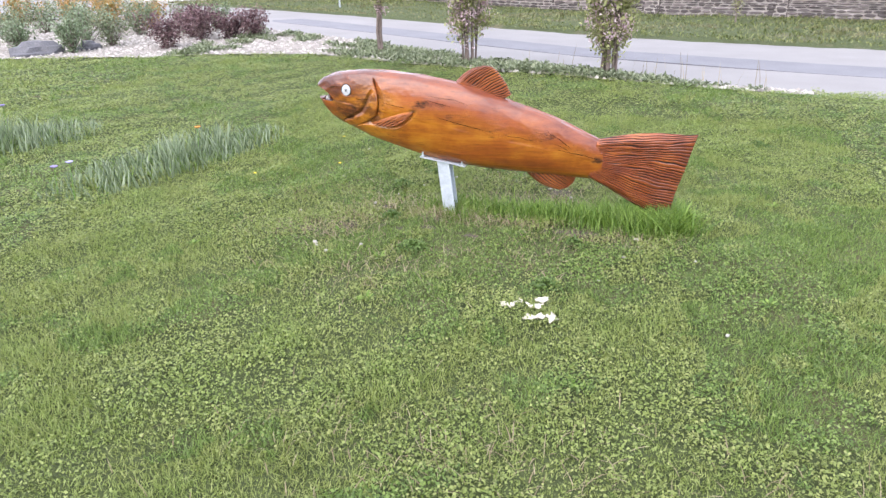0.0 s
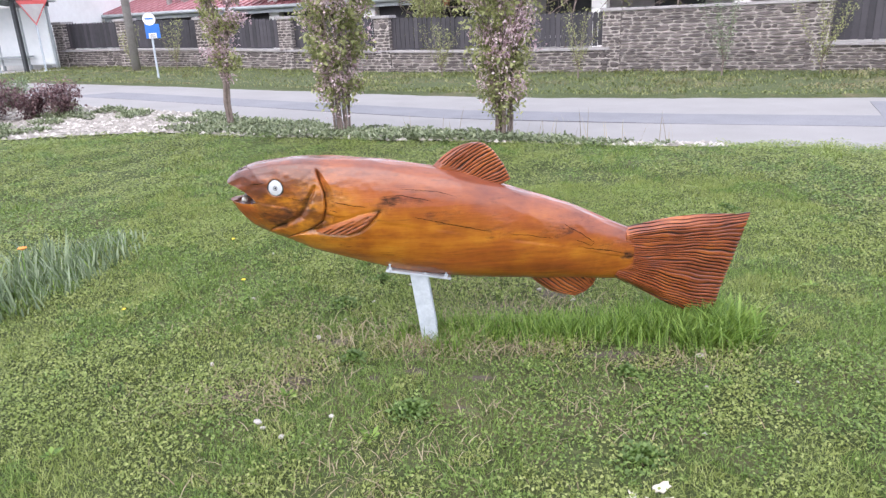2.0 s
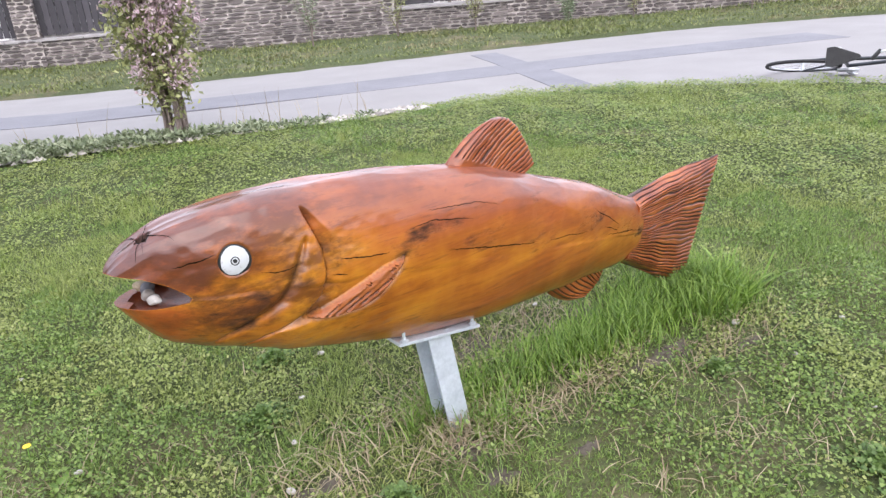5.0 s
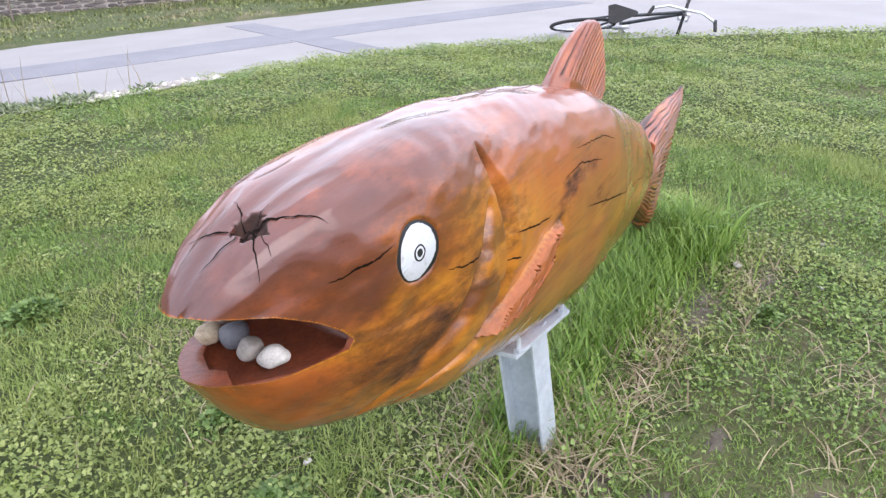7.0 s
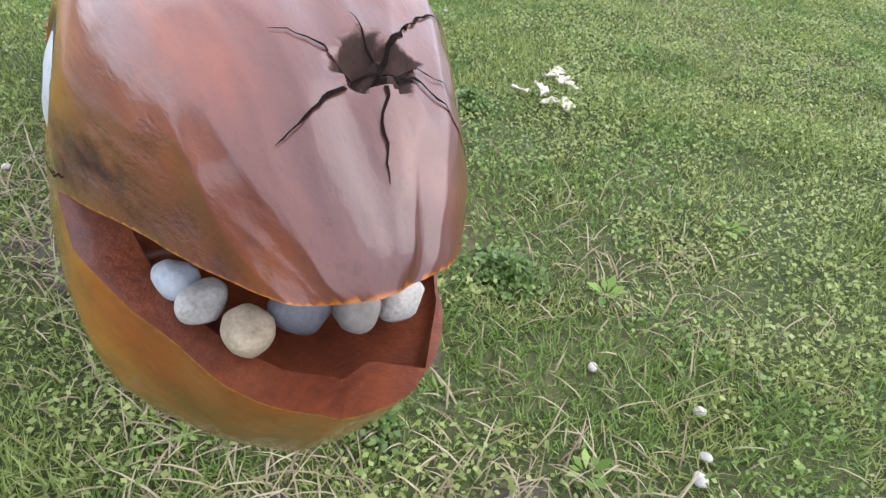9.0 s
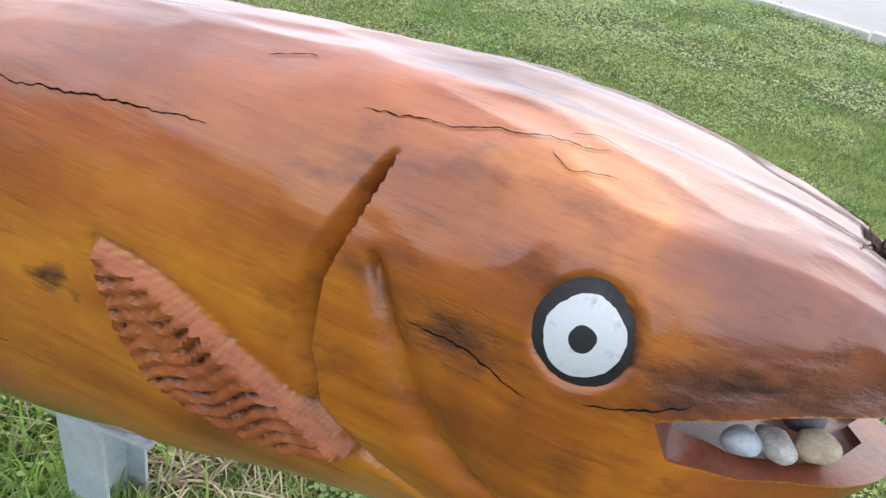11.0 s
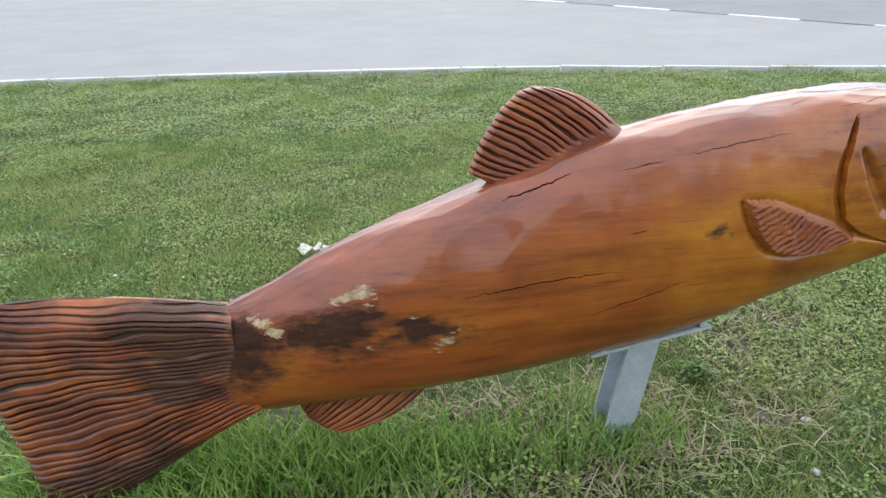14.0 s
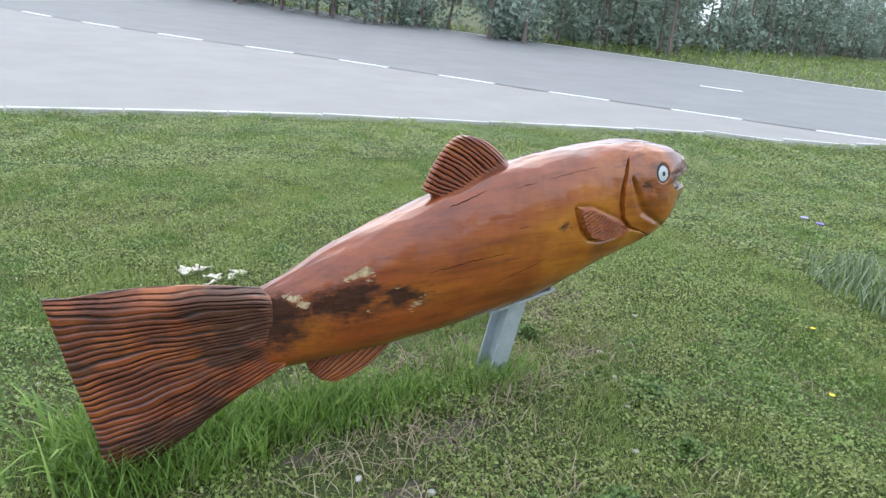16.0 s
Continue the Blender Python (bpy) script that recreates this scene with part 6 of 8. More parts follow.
# ---- plants ----
def limbs(bm, at, length, radius, heading, pitch, rnd, steps=5, wander=0.18, sides=6):
    """A tapering, slightly crooked shoot; gives the points along it."""
    p, pts = Vector(at), [Vector(at)]
    for k in range(steps):
        d = Vector((math.cos(heading) * math.cos(pitch), math.sin(heading) * math.cos(pitch), math.sin(pitch)))
        q = p + d * length / steps
        rod(bm, p, q, radius * (1 - 0.8 * k / steps), radius * (1 - 0.8 * (k + 1) / steps), sides, caps=False)
        p = q
        pts.append(q.copy())
        heading += rnd.uniform(-1, 1) * wander * 2
        pitch = min(1.55, pitch + rnd.uniform(-0.6, 1) * wander)
    return pts


def foliage(name, points, per, spread, length, wide, mat, root, label="", flat=0.5):
    """Leaves scattered round points, as one part."""
    p = np.repeat(np.array([tuple(q) for q in points]), per, axis=0)
    n = len(p)
    p = p + RNG.normal(0, 1, (n, 3)) * np.array([spread, spread, spread * 0.9])
    l = RNG.uniform(*length, n)
    v, f = leaves(p[:, 0], p[:, 1], p[:, 2], l, l * RNG.uniform(*wide, n), RNG.uniform(0, 6.28, n), RNG.normal(0.0, 0.7, n), RNG.normal(0, 0.9, n))
    ob = new(name, fast_mesh(name, v, f, mat))
    ob.parent = root
    ob["kind"] = "stuff"
    if label:
        ob["label"] = label
    return ob


def columnar_tree(x, y, height, girth, stems, bare, pink, leafy_n, label, seed, mat):
    rnd = random.Random(seed)
    root = thing("ornamental_tree", (x, y, on_lawn(x, y) - 0.02), label, "tree", "narrow trees behind the lawn")
    bm = bmesh.new()
    pts = []
    for k in range(stems):
        a = 2 * math.pi * k / stems + rnd.uniform(-0.3, 0.3)
        foot = 0.022 if stems < 4 else 0.085
        base = (foot * math.cos(a), foot * math.sin(a), 0)
        line = [Vector(base)]
        reach = girth * rnd.uniform(0.35, 0.9)
        h = height * rnd.uniform(0.8, 1.0)
        r0 = rnd.uniform(0.012, 0.020) if stems > 3 else 0.026
        for j in range(1, 11):
            t = j / 10
            out = foot + (reach - foot) * smoothstep(0.08, 0.75, t)
            line.append(Vector((out * math.cos(a + 0.2 * t) + rnd.uniform(-0.02, 0.02), out * math.sin(a + 0.2 * t) + rnd.uniform(-0.02, 0.02), h * t)))
        for j, (p, q) in enumerate(zip(line, line[1:])):
            rod(bm, p, q, r0 * (1 - 0.08 * j), r0 * (1 - 0.08 * (j + 1)), 7, caps=False)
            for _ in range(2):
                if p.z > bare:
                    s = p.lerp(q, rnd.random())
                    twig = limbs(bm, s, rnd.uniform(0.15, 0.34), 0.006, a + rnd.uniform(-1.6, 1.6), rnd.uniform(0.5, 1.3), rnd, 3, 0.2, 4)
                    pts += twig[1:]
        pts += [p for p in line if p.z > bare]
    part("trunk", bm, MAT_BARK, root, "several slender grey stems", True)
    pts = [p for p in pts if p.z > bare * rnd.uniform(0.9, 1.6)]
    rnd.shuffle(pts)
    cut = int(len(pts) * (1 - pink))
    foliage("leaves", pts[:cut], max(1, leafy_n // max(1, cut)), 0.055, (0.035, 0.075), (0.45, 0.7), mat, root)
    if pink:
        blossom = [p for p in pts[cut:] if p.z > 0.55 or rnd.random() < 0.2]
        foliage("blossom", blossom, max(1, int(leafy_n * 1.1) // max(1, len(blossom))), 0.05, (0.022, 0.045), (0.6, 0.95), MAT_PINK, root, "small pink blossom")


columnar_tree(-2.68, 6.1, 3.3, 0.30, 3, 0.60, 0.45, 6500, "slim young tree with grey-green leaves and little blossom", 1, MAT_SPRING)
columnar_tree(-1.12, 5.2, 3.3, 0.44, 9, 0.22, 0.70, 9000, "narrow many-stemmed tree covered in pink blossom", 2, MAT_SPRING)
columnar_tree(0.70, 4.62, 3.3, 0.40, 10, 0.20, 0.42, 10000, "narrow many-stemmed tree with yellow-green leaves and pink blossom", 3, MAT_SPRING)


def sapling(x, y, height, stems, n, seed, spread=0.45):
    rnd = random.Random(seed)
    z = float(road_height(x, y)) + 0.03
    root = thing("sapling", (x, y, z), "thin sapling with sparse green leaves in the verge", "shrub", "saplings along the wall")
    bm, pts = bmesh.new(), []
    rod(bm, (0, 0, -0.03), (0, 0, height * 0.28), 0.018, 0.015, 6, caps=False)
    for k in range(stems):
        a = 2 * math.pi * k / stems + rnd.uniform(-0.4, 0.4)
        line = limbs(bm, (0, 0, height * rnd.uniform(0.12, 0.28)), height * rnd.uniform(0.6, 0.85), 0.010, a, math.pi / 2 - spread * rnd.uniform(0.5, 1.2), rnd, 6, 0.10, 5)
        pts += line[1:]
        for p, q in zip(line, line[1:]):
            pts.append(p.lerp(q, 0.5))
    part("stem_frame", bm, MAT_BARK, root, "", True)
    foliage("leaves", pts, max(1, n // len(pts)), 0.045, (0.03, 0.06), (0.4, 0.6), MAT_SPRING if seed % 3 else MAT_BLUEGREEN, root)


for k, (x, y, h, s, n) in enumerate([(-7.4, 17.1, 1.5, 6, 380), (-8.9, 17.7, 1.2, 6, 300), (-3.1, 15.4, 1.3, 7, 420), (0.0, 13.7, 1.35, 7, 420), (2.9, 12.3, 1.45, 6, 420), (5.6, 11.4, 1.55, 5, 420), (7.3, 10.9, 1.5, 5, 460), (8.5, 9.85, 1.6, 9, 620), (10.3, 9.0, 0.55, 6, 420), (11.3, 8.1, 1.4, 6, 420), (13.2, 6.6, 1.3, 6, 350)]):
    sapling(x, y, h, s, 2 * n, k + 10)


def bush(name, x, y, w, h, n, mat, label, group, seed, length=(0.03, 0.07), wide=(0.4, 0.7), upright=1.1):
    rnd = random.Random(seed)
    z = on_lawn(x, y) if inside(x, y, EDGE) else float(road_height(x, y))
    root = thing(name, (x, y, z - 0.01), label, "shrub", group)
    bm, pts = bmesh.new(), []
    for k in range(16):
        a = 2 * math.pi * k / 16 + rnd.uniform(-0.3, 0.3)
        pitch = rnd.uniform(0.45, 1.5) if upright < 1 else rnd.uniform(0.75, 1.5)
        l = h * rnd.uniform(0.8, 1.12) / max(0.55, math.sin(pitch))
        l = min(l, math.hypot(h, w / 2))
        line = limbs(bm, (rnd.uniform(-0.05, 0.05), rnd.uniform(-0.05, 0.05), 0), l, 0.008, a, pitch, rnd, 5, 0.16, 4)
        pts += line[1:]
        for p in line[2:]:
            twig = limbs(bm, p, h * 0.3, 0.004, a + rnd.uniform(-1.5, 1.5), rnd.uniform(0.3, 1.4), rnd, 2, 0.2, 3)
            pts += twig[1:]
    part("branchwork", bm, MAT_BARK, root, "", True)
    foliage("leaves", pts, max(1, n // len(pts)), 0.05, length, wide, mat, root)


for k, (x, y, w, h) in enumerate([(-6.5, 6.3, 0.62, 0.44), (-6.45, 7.25, 0.6, 0.46), (-6.0, 7.5, 0.45, 0.34), (-5.55, 7.5, 0.5, 0.40), (-6.9, 7.7, 0.5, 0.44)]):
    bush("barberry_bush", x, y, w, h, 1500, MAT_PURPLE, "dark purple-leaved bush in the pale gravel", "purple bushes", 40 + k)
for k, (x, y, w, h) in enumerate([(-7.75, 6.5, 0.6, 0.55), (-7.9, 5.75, 0.55, 0.5), (-8.6, 6.9, 0.8, 0.6), (-7.4, 8.2, 0.8, 0.55), (-8.3, 8.0, 0.9, 0.6), (-9.4, 7.6, 0.9, 0.55), (-10.3, 6.9, 0.9, 0.6), (-10.8, 8.3, 1.0, 0.6), (-9.3, 6.1, 0.6, 0.45), (-11.8, 6.6, 0.9, 0.6), (-6.9, 8.5, 0.6, 0.4), (-12.4, 8.0, 0.9, 0.6)]):
    bush("green_bush", x, y, w, h * 0.85, 1400, MAT_BLUEGREEN if k % 3 else MAT_JUNIPER, "low grey-green bush in the pale gravel", "green bushes", 60 + k)
for k, (x, y, w, h) in enumerate([(-9.8, 9.0, 1.3, 0.5), (-11.2, 9.5, 1.4, 0.55), (-12.8, 9.7, 1.4, 0.55), (-8.7, 8.8, 1.0, 0.42), (-14.2, 9.8, 1.3, 0.5)]):
    bush("heather_bush", x, y, w, h, 2600, MAT_HEATHER, "low orange-tinged bush at the end of the bed", "orange bushes", 80 + k, upright=0.5)


def boulder(x, y, size, seed, label):
    bm = bmesh.new()
    bmesh.ops.create_icosphere(bm, subdivisions=3, radius=0.5)
    for v in bm.verts:
        w = noise.noise(v.co * 2.1 + Vector((seed, 0, 0))) + 0.4 * noise.noise(v.co * 6 + Vector((seed, 3, 0)))
        v.co *= 1 + 0.35 * w
        v.co.z = max(-0.3, round(v.co.z * 4 + 0.3 * w) / 4 * 0.6 + v.co.z * 0.4)
        v.co = Vector((v.co.x * size[0], v.co.y * size[1], v.co.z * size[2]))
    ob = part("rock", bm, STONE_DARK)
    ob.matrix_world = pose(x, y, on_lawn(x, y) + 0.05, 0, 0, 20 * seed)
    tagged(ob, label, "rock", "rocks in the gravel bed")


boulder(-8.45, 5.55, (0.85, 0.5, 0.38), 1, "dark flat-topped rock in the gravel bed")
boulder(-7.9, 6.1, (0.4, 0.3, 0.22), 2, "small dark rock beside a bush")
boulder(-9.6, 5.5, (0.5, 0.35, 0.25), 4, "small grey rock at the gravel's edge")


def gravel_bed():
    """Pale gravel and ground cover between the lawn and the lane."""
    xs, ys = np.arange(-15.5, 3.4, 0.1), np.arange(3.6, 10.8, 0.1)
    gx, gy = np.meshgrid(xs, ys)
    d = edge_distance(gx, gy)
    wob = 0.10 * (hash_noise(gx, gy, 1.7, 8) - 0.5)
    ok = (behind_gravel(gx, gy + wob)) & (d > -0.10)
    z = lawn_height(gx, gy, d) + 0.012
    z = np.where(d < 0.03, road_height(gx, gy) + 0.012, z)
    n = len(xs)
    j, i = np.nonzero(ok[:-1, :-1])
    q = j * n + i
    me = fast_mesh("gravel_bed", np.stack([gx, gy, z], -1).reshape(-1, 3), np.stack([q, q + 1, q + n + 1, q + n], 1), MAT_GRAVEL)
    tagged(new("gravel_bed", me), "pale gravel bed behind the mown lawn", "gravel bed", kind="structure")
    m = 26000
    x, y = RNG.uniform(-13, 3.2, m), RNG.uniform(3.7, 10, m)
    keep = behind_gravel(x, y) & inside(x, y, EDGE)
    x, y = x[keep], y[keep]
    m = len(x)
    s = RNG.uniform(0.014, 0.04, m)
    zc = lawn_height(x, y) + 0.014
    corner = np.array([(1, 0, 0), (0, 1, 0), (-1, 0, 0), (0, -1, 0), (0, 0, 0.75), (0, 0, -0.5)])
    a = RNG.uniform(0, 6.28, m)
    cc = corner[None] * RNG.uniform(0.7, 1.2, (m, 6, 1)) * s[:, None, None]
    v = np.stack([cc[..., 0] * np.cos(a)[:, None] - cc[..., 1] * np.sin(a)[:, None] + x[:, None], cc[..., 0] * np.sin(a)[:, None] + cc[..., 1] * np.cos(a)[:, None] + y[:, None], cc[..., 2] + zc[:, None] + s[:, None] * 0.2], -1).reshape(-1, 3)
    k = np.arange(m)[:, None] * 6
    f = np.concatenate([k + np.array([[p, (p + 1) % 4, 4]]) for p in range(4)])
    tagged(new("gravel", fast_mesh("gravel", v, f, MAT_PEBBLES)), "loose pale gravel stones in the bed", "gravel", kind="stuff")
    m = 150000
    x, y = RNG.uniform(-6.0, 3.2, m), RNG.uniform(3.7, 8.6, m)
    p = 0.55 * hash_noise(x, y, 1.1, 44) + 0.45 * hash_noise(x, y, 3.3, 45)
    keep = behind_gravel(x, y) & inside(x, y, EDGE) & (p > np.where(x < -4.6, 0.56, 0.47))
    x, y, p = x[keep], y[keep], p[keep]
    m = len(x)
    l = RNG.uniform(0.035, 0.085, m)
    lift = 0.03 + 0.14 * np.clip(p - 0.42, 0, 0.4)
    v, f = leaves(x, y, lawn_height(x, y) + RNG.uniform(0.01, 1, m) * lift, l, l * RNG.uniform(0.25, 0.45, m), RNG.uniform(0, 6.28, m), RNG.normal(0.35, 0.4, m), RNG.normal(0, 0.5, m))
    tagged(new("ground_cover", fast_mesh("ground_cover", v, f, MAT_JUNIPER)), "low creeping grey-green ground cover over the gravel", "plant", kind="stuff")
    # stalks of dry weeds at the edge of the lane
    x = np.concatenate([RNG.uniform(0.9, 2.4, 26), RNG.uniform(-0.4, 0.3, 6)])
    y = np.interp(x, [-0.4, 1.3, 3.4], [5.35, 4.5, 3.9]) + RNG.normal(0, 0.08, len(x))
    blades("dry_stalks", x, y, lawn_height(x, y), RNG.uniform(0.18, 0.42, len(x)), np.full(len(x), 0.006), 0.15, MAT_DRY, "thin dry weed stalks beside the lane", 0.25)


MAT_GRAVEL = speckled("pale_gravel", (0.26, 0.235, 0.205), (0.42, 0.39, 0.35), 8, 0.95, bump=0.8, dist=0.015, fine=8)
MAT_PEBBLES = speckled("pale_pebbles", (0.30, 0.275, 0.24), (0.50, 0.47, 0.43), 12, 0.9, per="island")
gravel_bed()


# ---- street furniture ----
def tube(bm, pts, r, sides=10, closed=False):
    pts = [Vector(p) for p in pts]
    for a, b in zip(pts, pts[1:] + ([pts[0]] if closed else [])):
        rod(bm, a, b, r, r, sides, caps=True)
    return bm


def bus_sign():
    z = float(road_height(-6.75, 14.1))
    root = thing("bus_stop_sign", (-6.75, 14.1, z), "bus stop sign with white disc and blue plate on a pole", "sign", rz=14)
    part("pole", rod(bmesh.new(), (0, 0, -0.1), (0, 0, 1.42), 0.024, 0.024, 12), MAT_GALV, root)
    disc = part("disc", rod(bmesh.new(), (0, -0.03, 1.40), (0, -0.042, 1.40), 0.14, 0.14, 32), MAT_WHITE, root, "round white disc with a blue bar")
    part("bar", box(bmesh.new(), (0, -0.045, 1.41), (0.18, 0.006, 0.035)), MAT_BLUE, disc)
    plate = part("plate", box(bmesh.new(), (0.04, -0.035, 1.13), (0.32, 0.012, 0.32), None, 0.005), MAT_BLUE, root, "blue plate")
    part("timetable", box(bmesh.new(), (0.03, -0.046, 1.03), (0.17, 0.008, 0.12)), MAT_WHITE, plate, "white timetable sheet")
    for k in range(4):
        part("text_bar", box(bmesh.new(), (0.03, -0.052, 1.065 - 0.025 * k), (0.13 - 0.014 * (k % 2), 0.003, 0.008)), MAT_DARKMETAL, plate)


bus_sign()


def yield_sign():
    x, y = -11.7, 18.2
    z = float(road_height(x, y))
    root = thing("yield_sign", (x, y, z), "triangular give-way sign with red border on a thin pole", "sign", rz=30)
    part("pole", rod(bmesh.new(), (0, 0, -0.1), (0, 0, 1.85), 0.03, 0.03, 10), MAT_GALV, root)

    def tri(s, y0, t):
        bm = bmesh.new()
        h = s * 0.866
        return prism(bm, [(-s / 2, h * 0.62), (0, -h * 0.38), (s / 2, h * 0.62)], t, Matrix.Translation((0, y0, 1.62)))
    plate = part("plate", tri(0.80, -0.045, 0.012), MAT_RED, root, "red-bordered triangle")
    part("face", tri(0.60, -0.054, 0.008), MAT_GREYPLASTER, plate, "greyish white face")


yield_sign()


def utility_pole(x, y, h, r, label, white_box=False):
    z = float(road_height(x, y))
    root = thing("utility_pole", (x, y, z), label, "pole", "utility poles")
    bm = bmesh.new()
    rod(bm, (0, 0, -0.1), (0, 0, h), r, r * 0.7, 16)
    part("shaft", bm, MAT_POLE, root, "", True)
    part("cross_arm", box(bmesh.new(), (0, -0.1, h - 0.35), (1.3, 0.1, 0.1), None, 0.01), MAT_GREYMETAL, root)
    for s in (-0.55, 0.0, 0.55):
        bm = bmesh.new()
        rod(bm, (s, -0.1, h - 0.3), (s, -0.1, h - 0.12), 0.03, 0.045, 10)
        part("insulator", bm, MAT_WHITE, root)
    if white_box:
        part("meter_box", box(bmesh.new(), (-0.36, -0.22, 2.6), (0.46, 0.2, 0.48), None, 0.02), MAT_WHITE, root, "white service box")
        part("brace", rod(bmesh.new(), (-0.75, 0, 0), (-0.15, 0, h * 0.85), r * 0.6, r * 0.5, 12), MAT_POLE, root)


utility_pole(-8.5, 17.0, 7.5, 0.115, "weathered grey concrete utility pole in the verge")
utility_pole(-8.9, 22.8, 8.0, 0.17, "grey utility pole with a white service box beside the house", True)


def lamp_post():
    x, y = -10.4, -38.6
    root = thing("street_lamp", (x, y, float(road_height(x, y))), "tall pale grey street lamp beside the main road", "street lamp")
    part("pole", rod(bmesh.new(), (0, 0, -0.1), (0, 0, 7.5), 0.10, 0.06, 14), MAT_WHITE, root)
    part("arm", tube(bmesh.new(), [(0, 0, 7.4), (0.3, 0.2, 7.75), (1.0, 0.7, 7.9)], 0.035), MAT_WHITE, root)
    part("lamp_head", box(bmesh.new(), (1.25, 0.88, 7.9), (0.6, 0.24, 0.12), Matrix.Rotation(0.6, 3, "Z"), 0.03), MAT_GREYMETAL, root)


lamp_post()


def bus_shelter():
    z = 0.38
    root = thing("bus_shelter", (-13.65, 18.4, z), "open bus shelter with grey posts, slanted roof and milky back panels", "bus shelter", rz=-11)
    l, depth = 2.9, 1.3
    part("slab", box(bmesh.new(), (-0.3, 0.1, -0.02), (4.6, 2.9, 0.14), None, 0.02), MAT_CONCRETE, root, "concrete base slab")
    for k in range(4):
        x = -l / 2 + l * k / 3
        part("post", box(bmesh.new(), (x, 0, 1.02), (0.10, 0.10, 2.04), None, 0.008), MAT_DARKMETAL if k == 3 else MAT_GREYMETAL, root)
        part("rear_post", box(bmesh.new(), (x, depth, 1.0), (0.07, 0.07, 1.95), None, 0.008), MAT_GREYMETAL, root)
        slope = Matrix.Rotation(math.atan2(-0.12, depth), 3, "X")
        part("rafter", box(bmesh.new(), (x, depth / 2 - 0.30, 2.05), (0.10, depth + 0.8, 0.12), slope, 0.006), MAT_DARKMETAL if k == 3 else MAT_GREYMETAL, root)
    slope = Matrix.Rotation(math.atan2(-0.12, depth), 3, "X")
    part("roof", box(bmesh.new(), (0, depth / 2 - 0.3, 2.14), (l + 0.5, depth + 0.95, 0.05), slope, 0.01), MAT_GREYMETAL, root)
    part("fascia", box(bmesh.new(), (0, -0.80, 2.22), (l + 0.5, 0.03, 0.13)), MAT_PANEL, root)
    for k in range(3):
        x = -l / 2 + l * (k + 0.5) / 3
        part("back_panel", box(bmesh.new(), (x, depth - 0.03, 1.05), (l / 3 - 0.1, 0.02, 1.7), None, 0.004), MAT_PANEL, root, "milky white panel")
    part("bench", box(bmesh.new(), (-0.2, depth - 0.3, 0.46), (2.0, 0.34, 0.05), None, 0.01), MAT_GREYMETAL, root)


bus_shelter()


def litter_bin():
    root = thing("litter_bin", (-16.1, 18.6, 0.40), "orange-brown wooden litter bin with dark rim", "bin", rz=8)
    for k in range(12):
        a = 2 * math.pi * k / 12
        part("slat", box(bmesh.new(), (0.25 * math.cos(a), 0.25 * math.sin(a), 0.40), (0.024, 0.122, 0.72), Matrix.Rotation(a, 3, "Z"), 0.004), MAT_BINWOOD, root)
    bm = bmesh.new()
    rod(bm, (0, 0, 0.02), (0, 0, 0.70), 0.235, 0.235, 20)
    part("liner", bm, MAT_DARKMETAL, root)
    bm = bmesh.new()
    rod(bm, (0, 0, 0.76), (0, 0, 0.84), 0.24, 0.2, 20)
    part("rim", bm, MAT_GREYMETAL, root, "grey metal rim")


litter_bin()


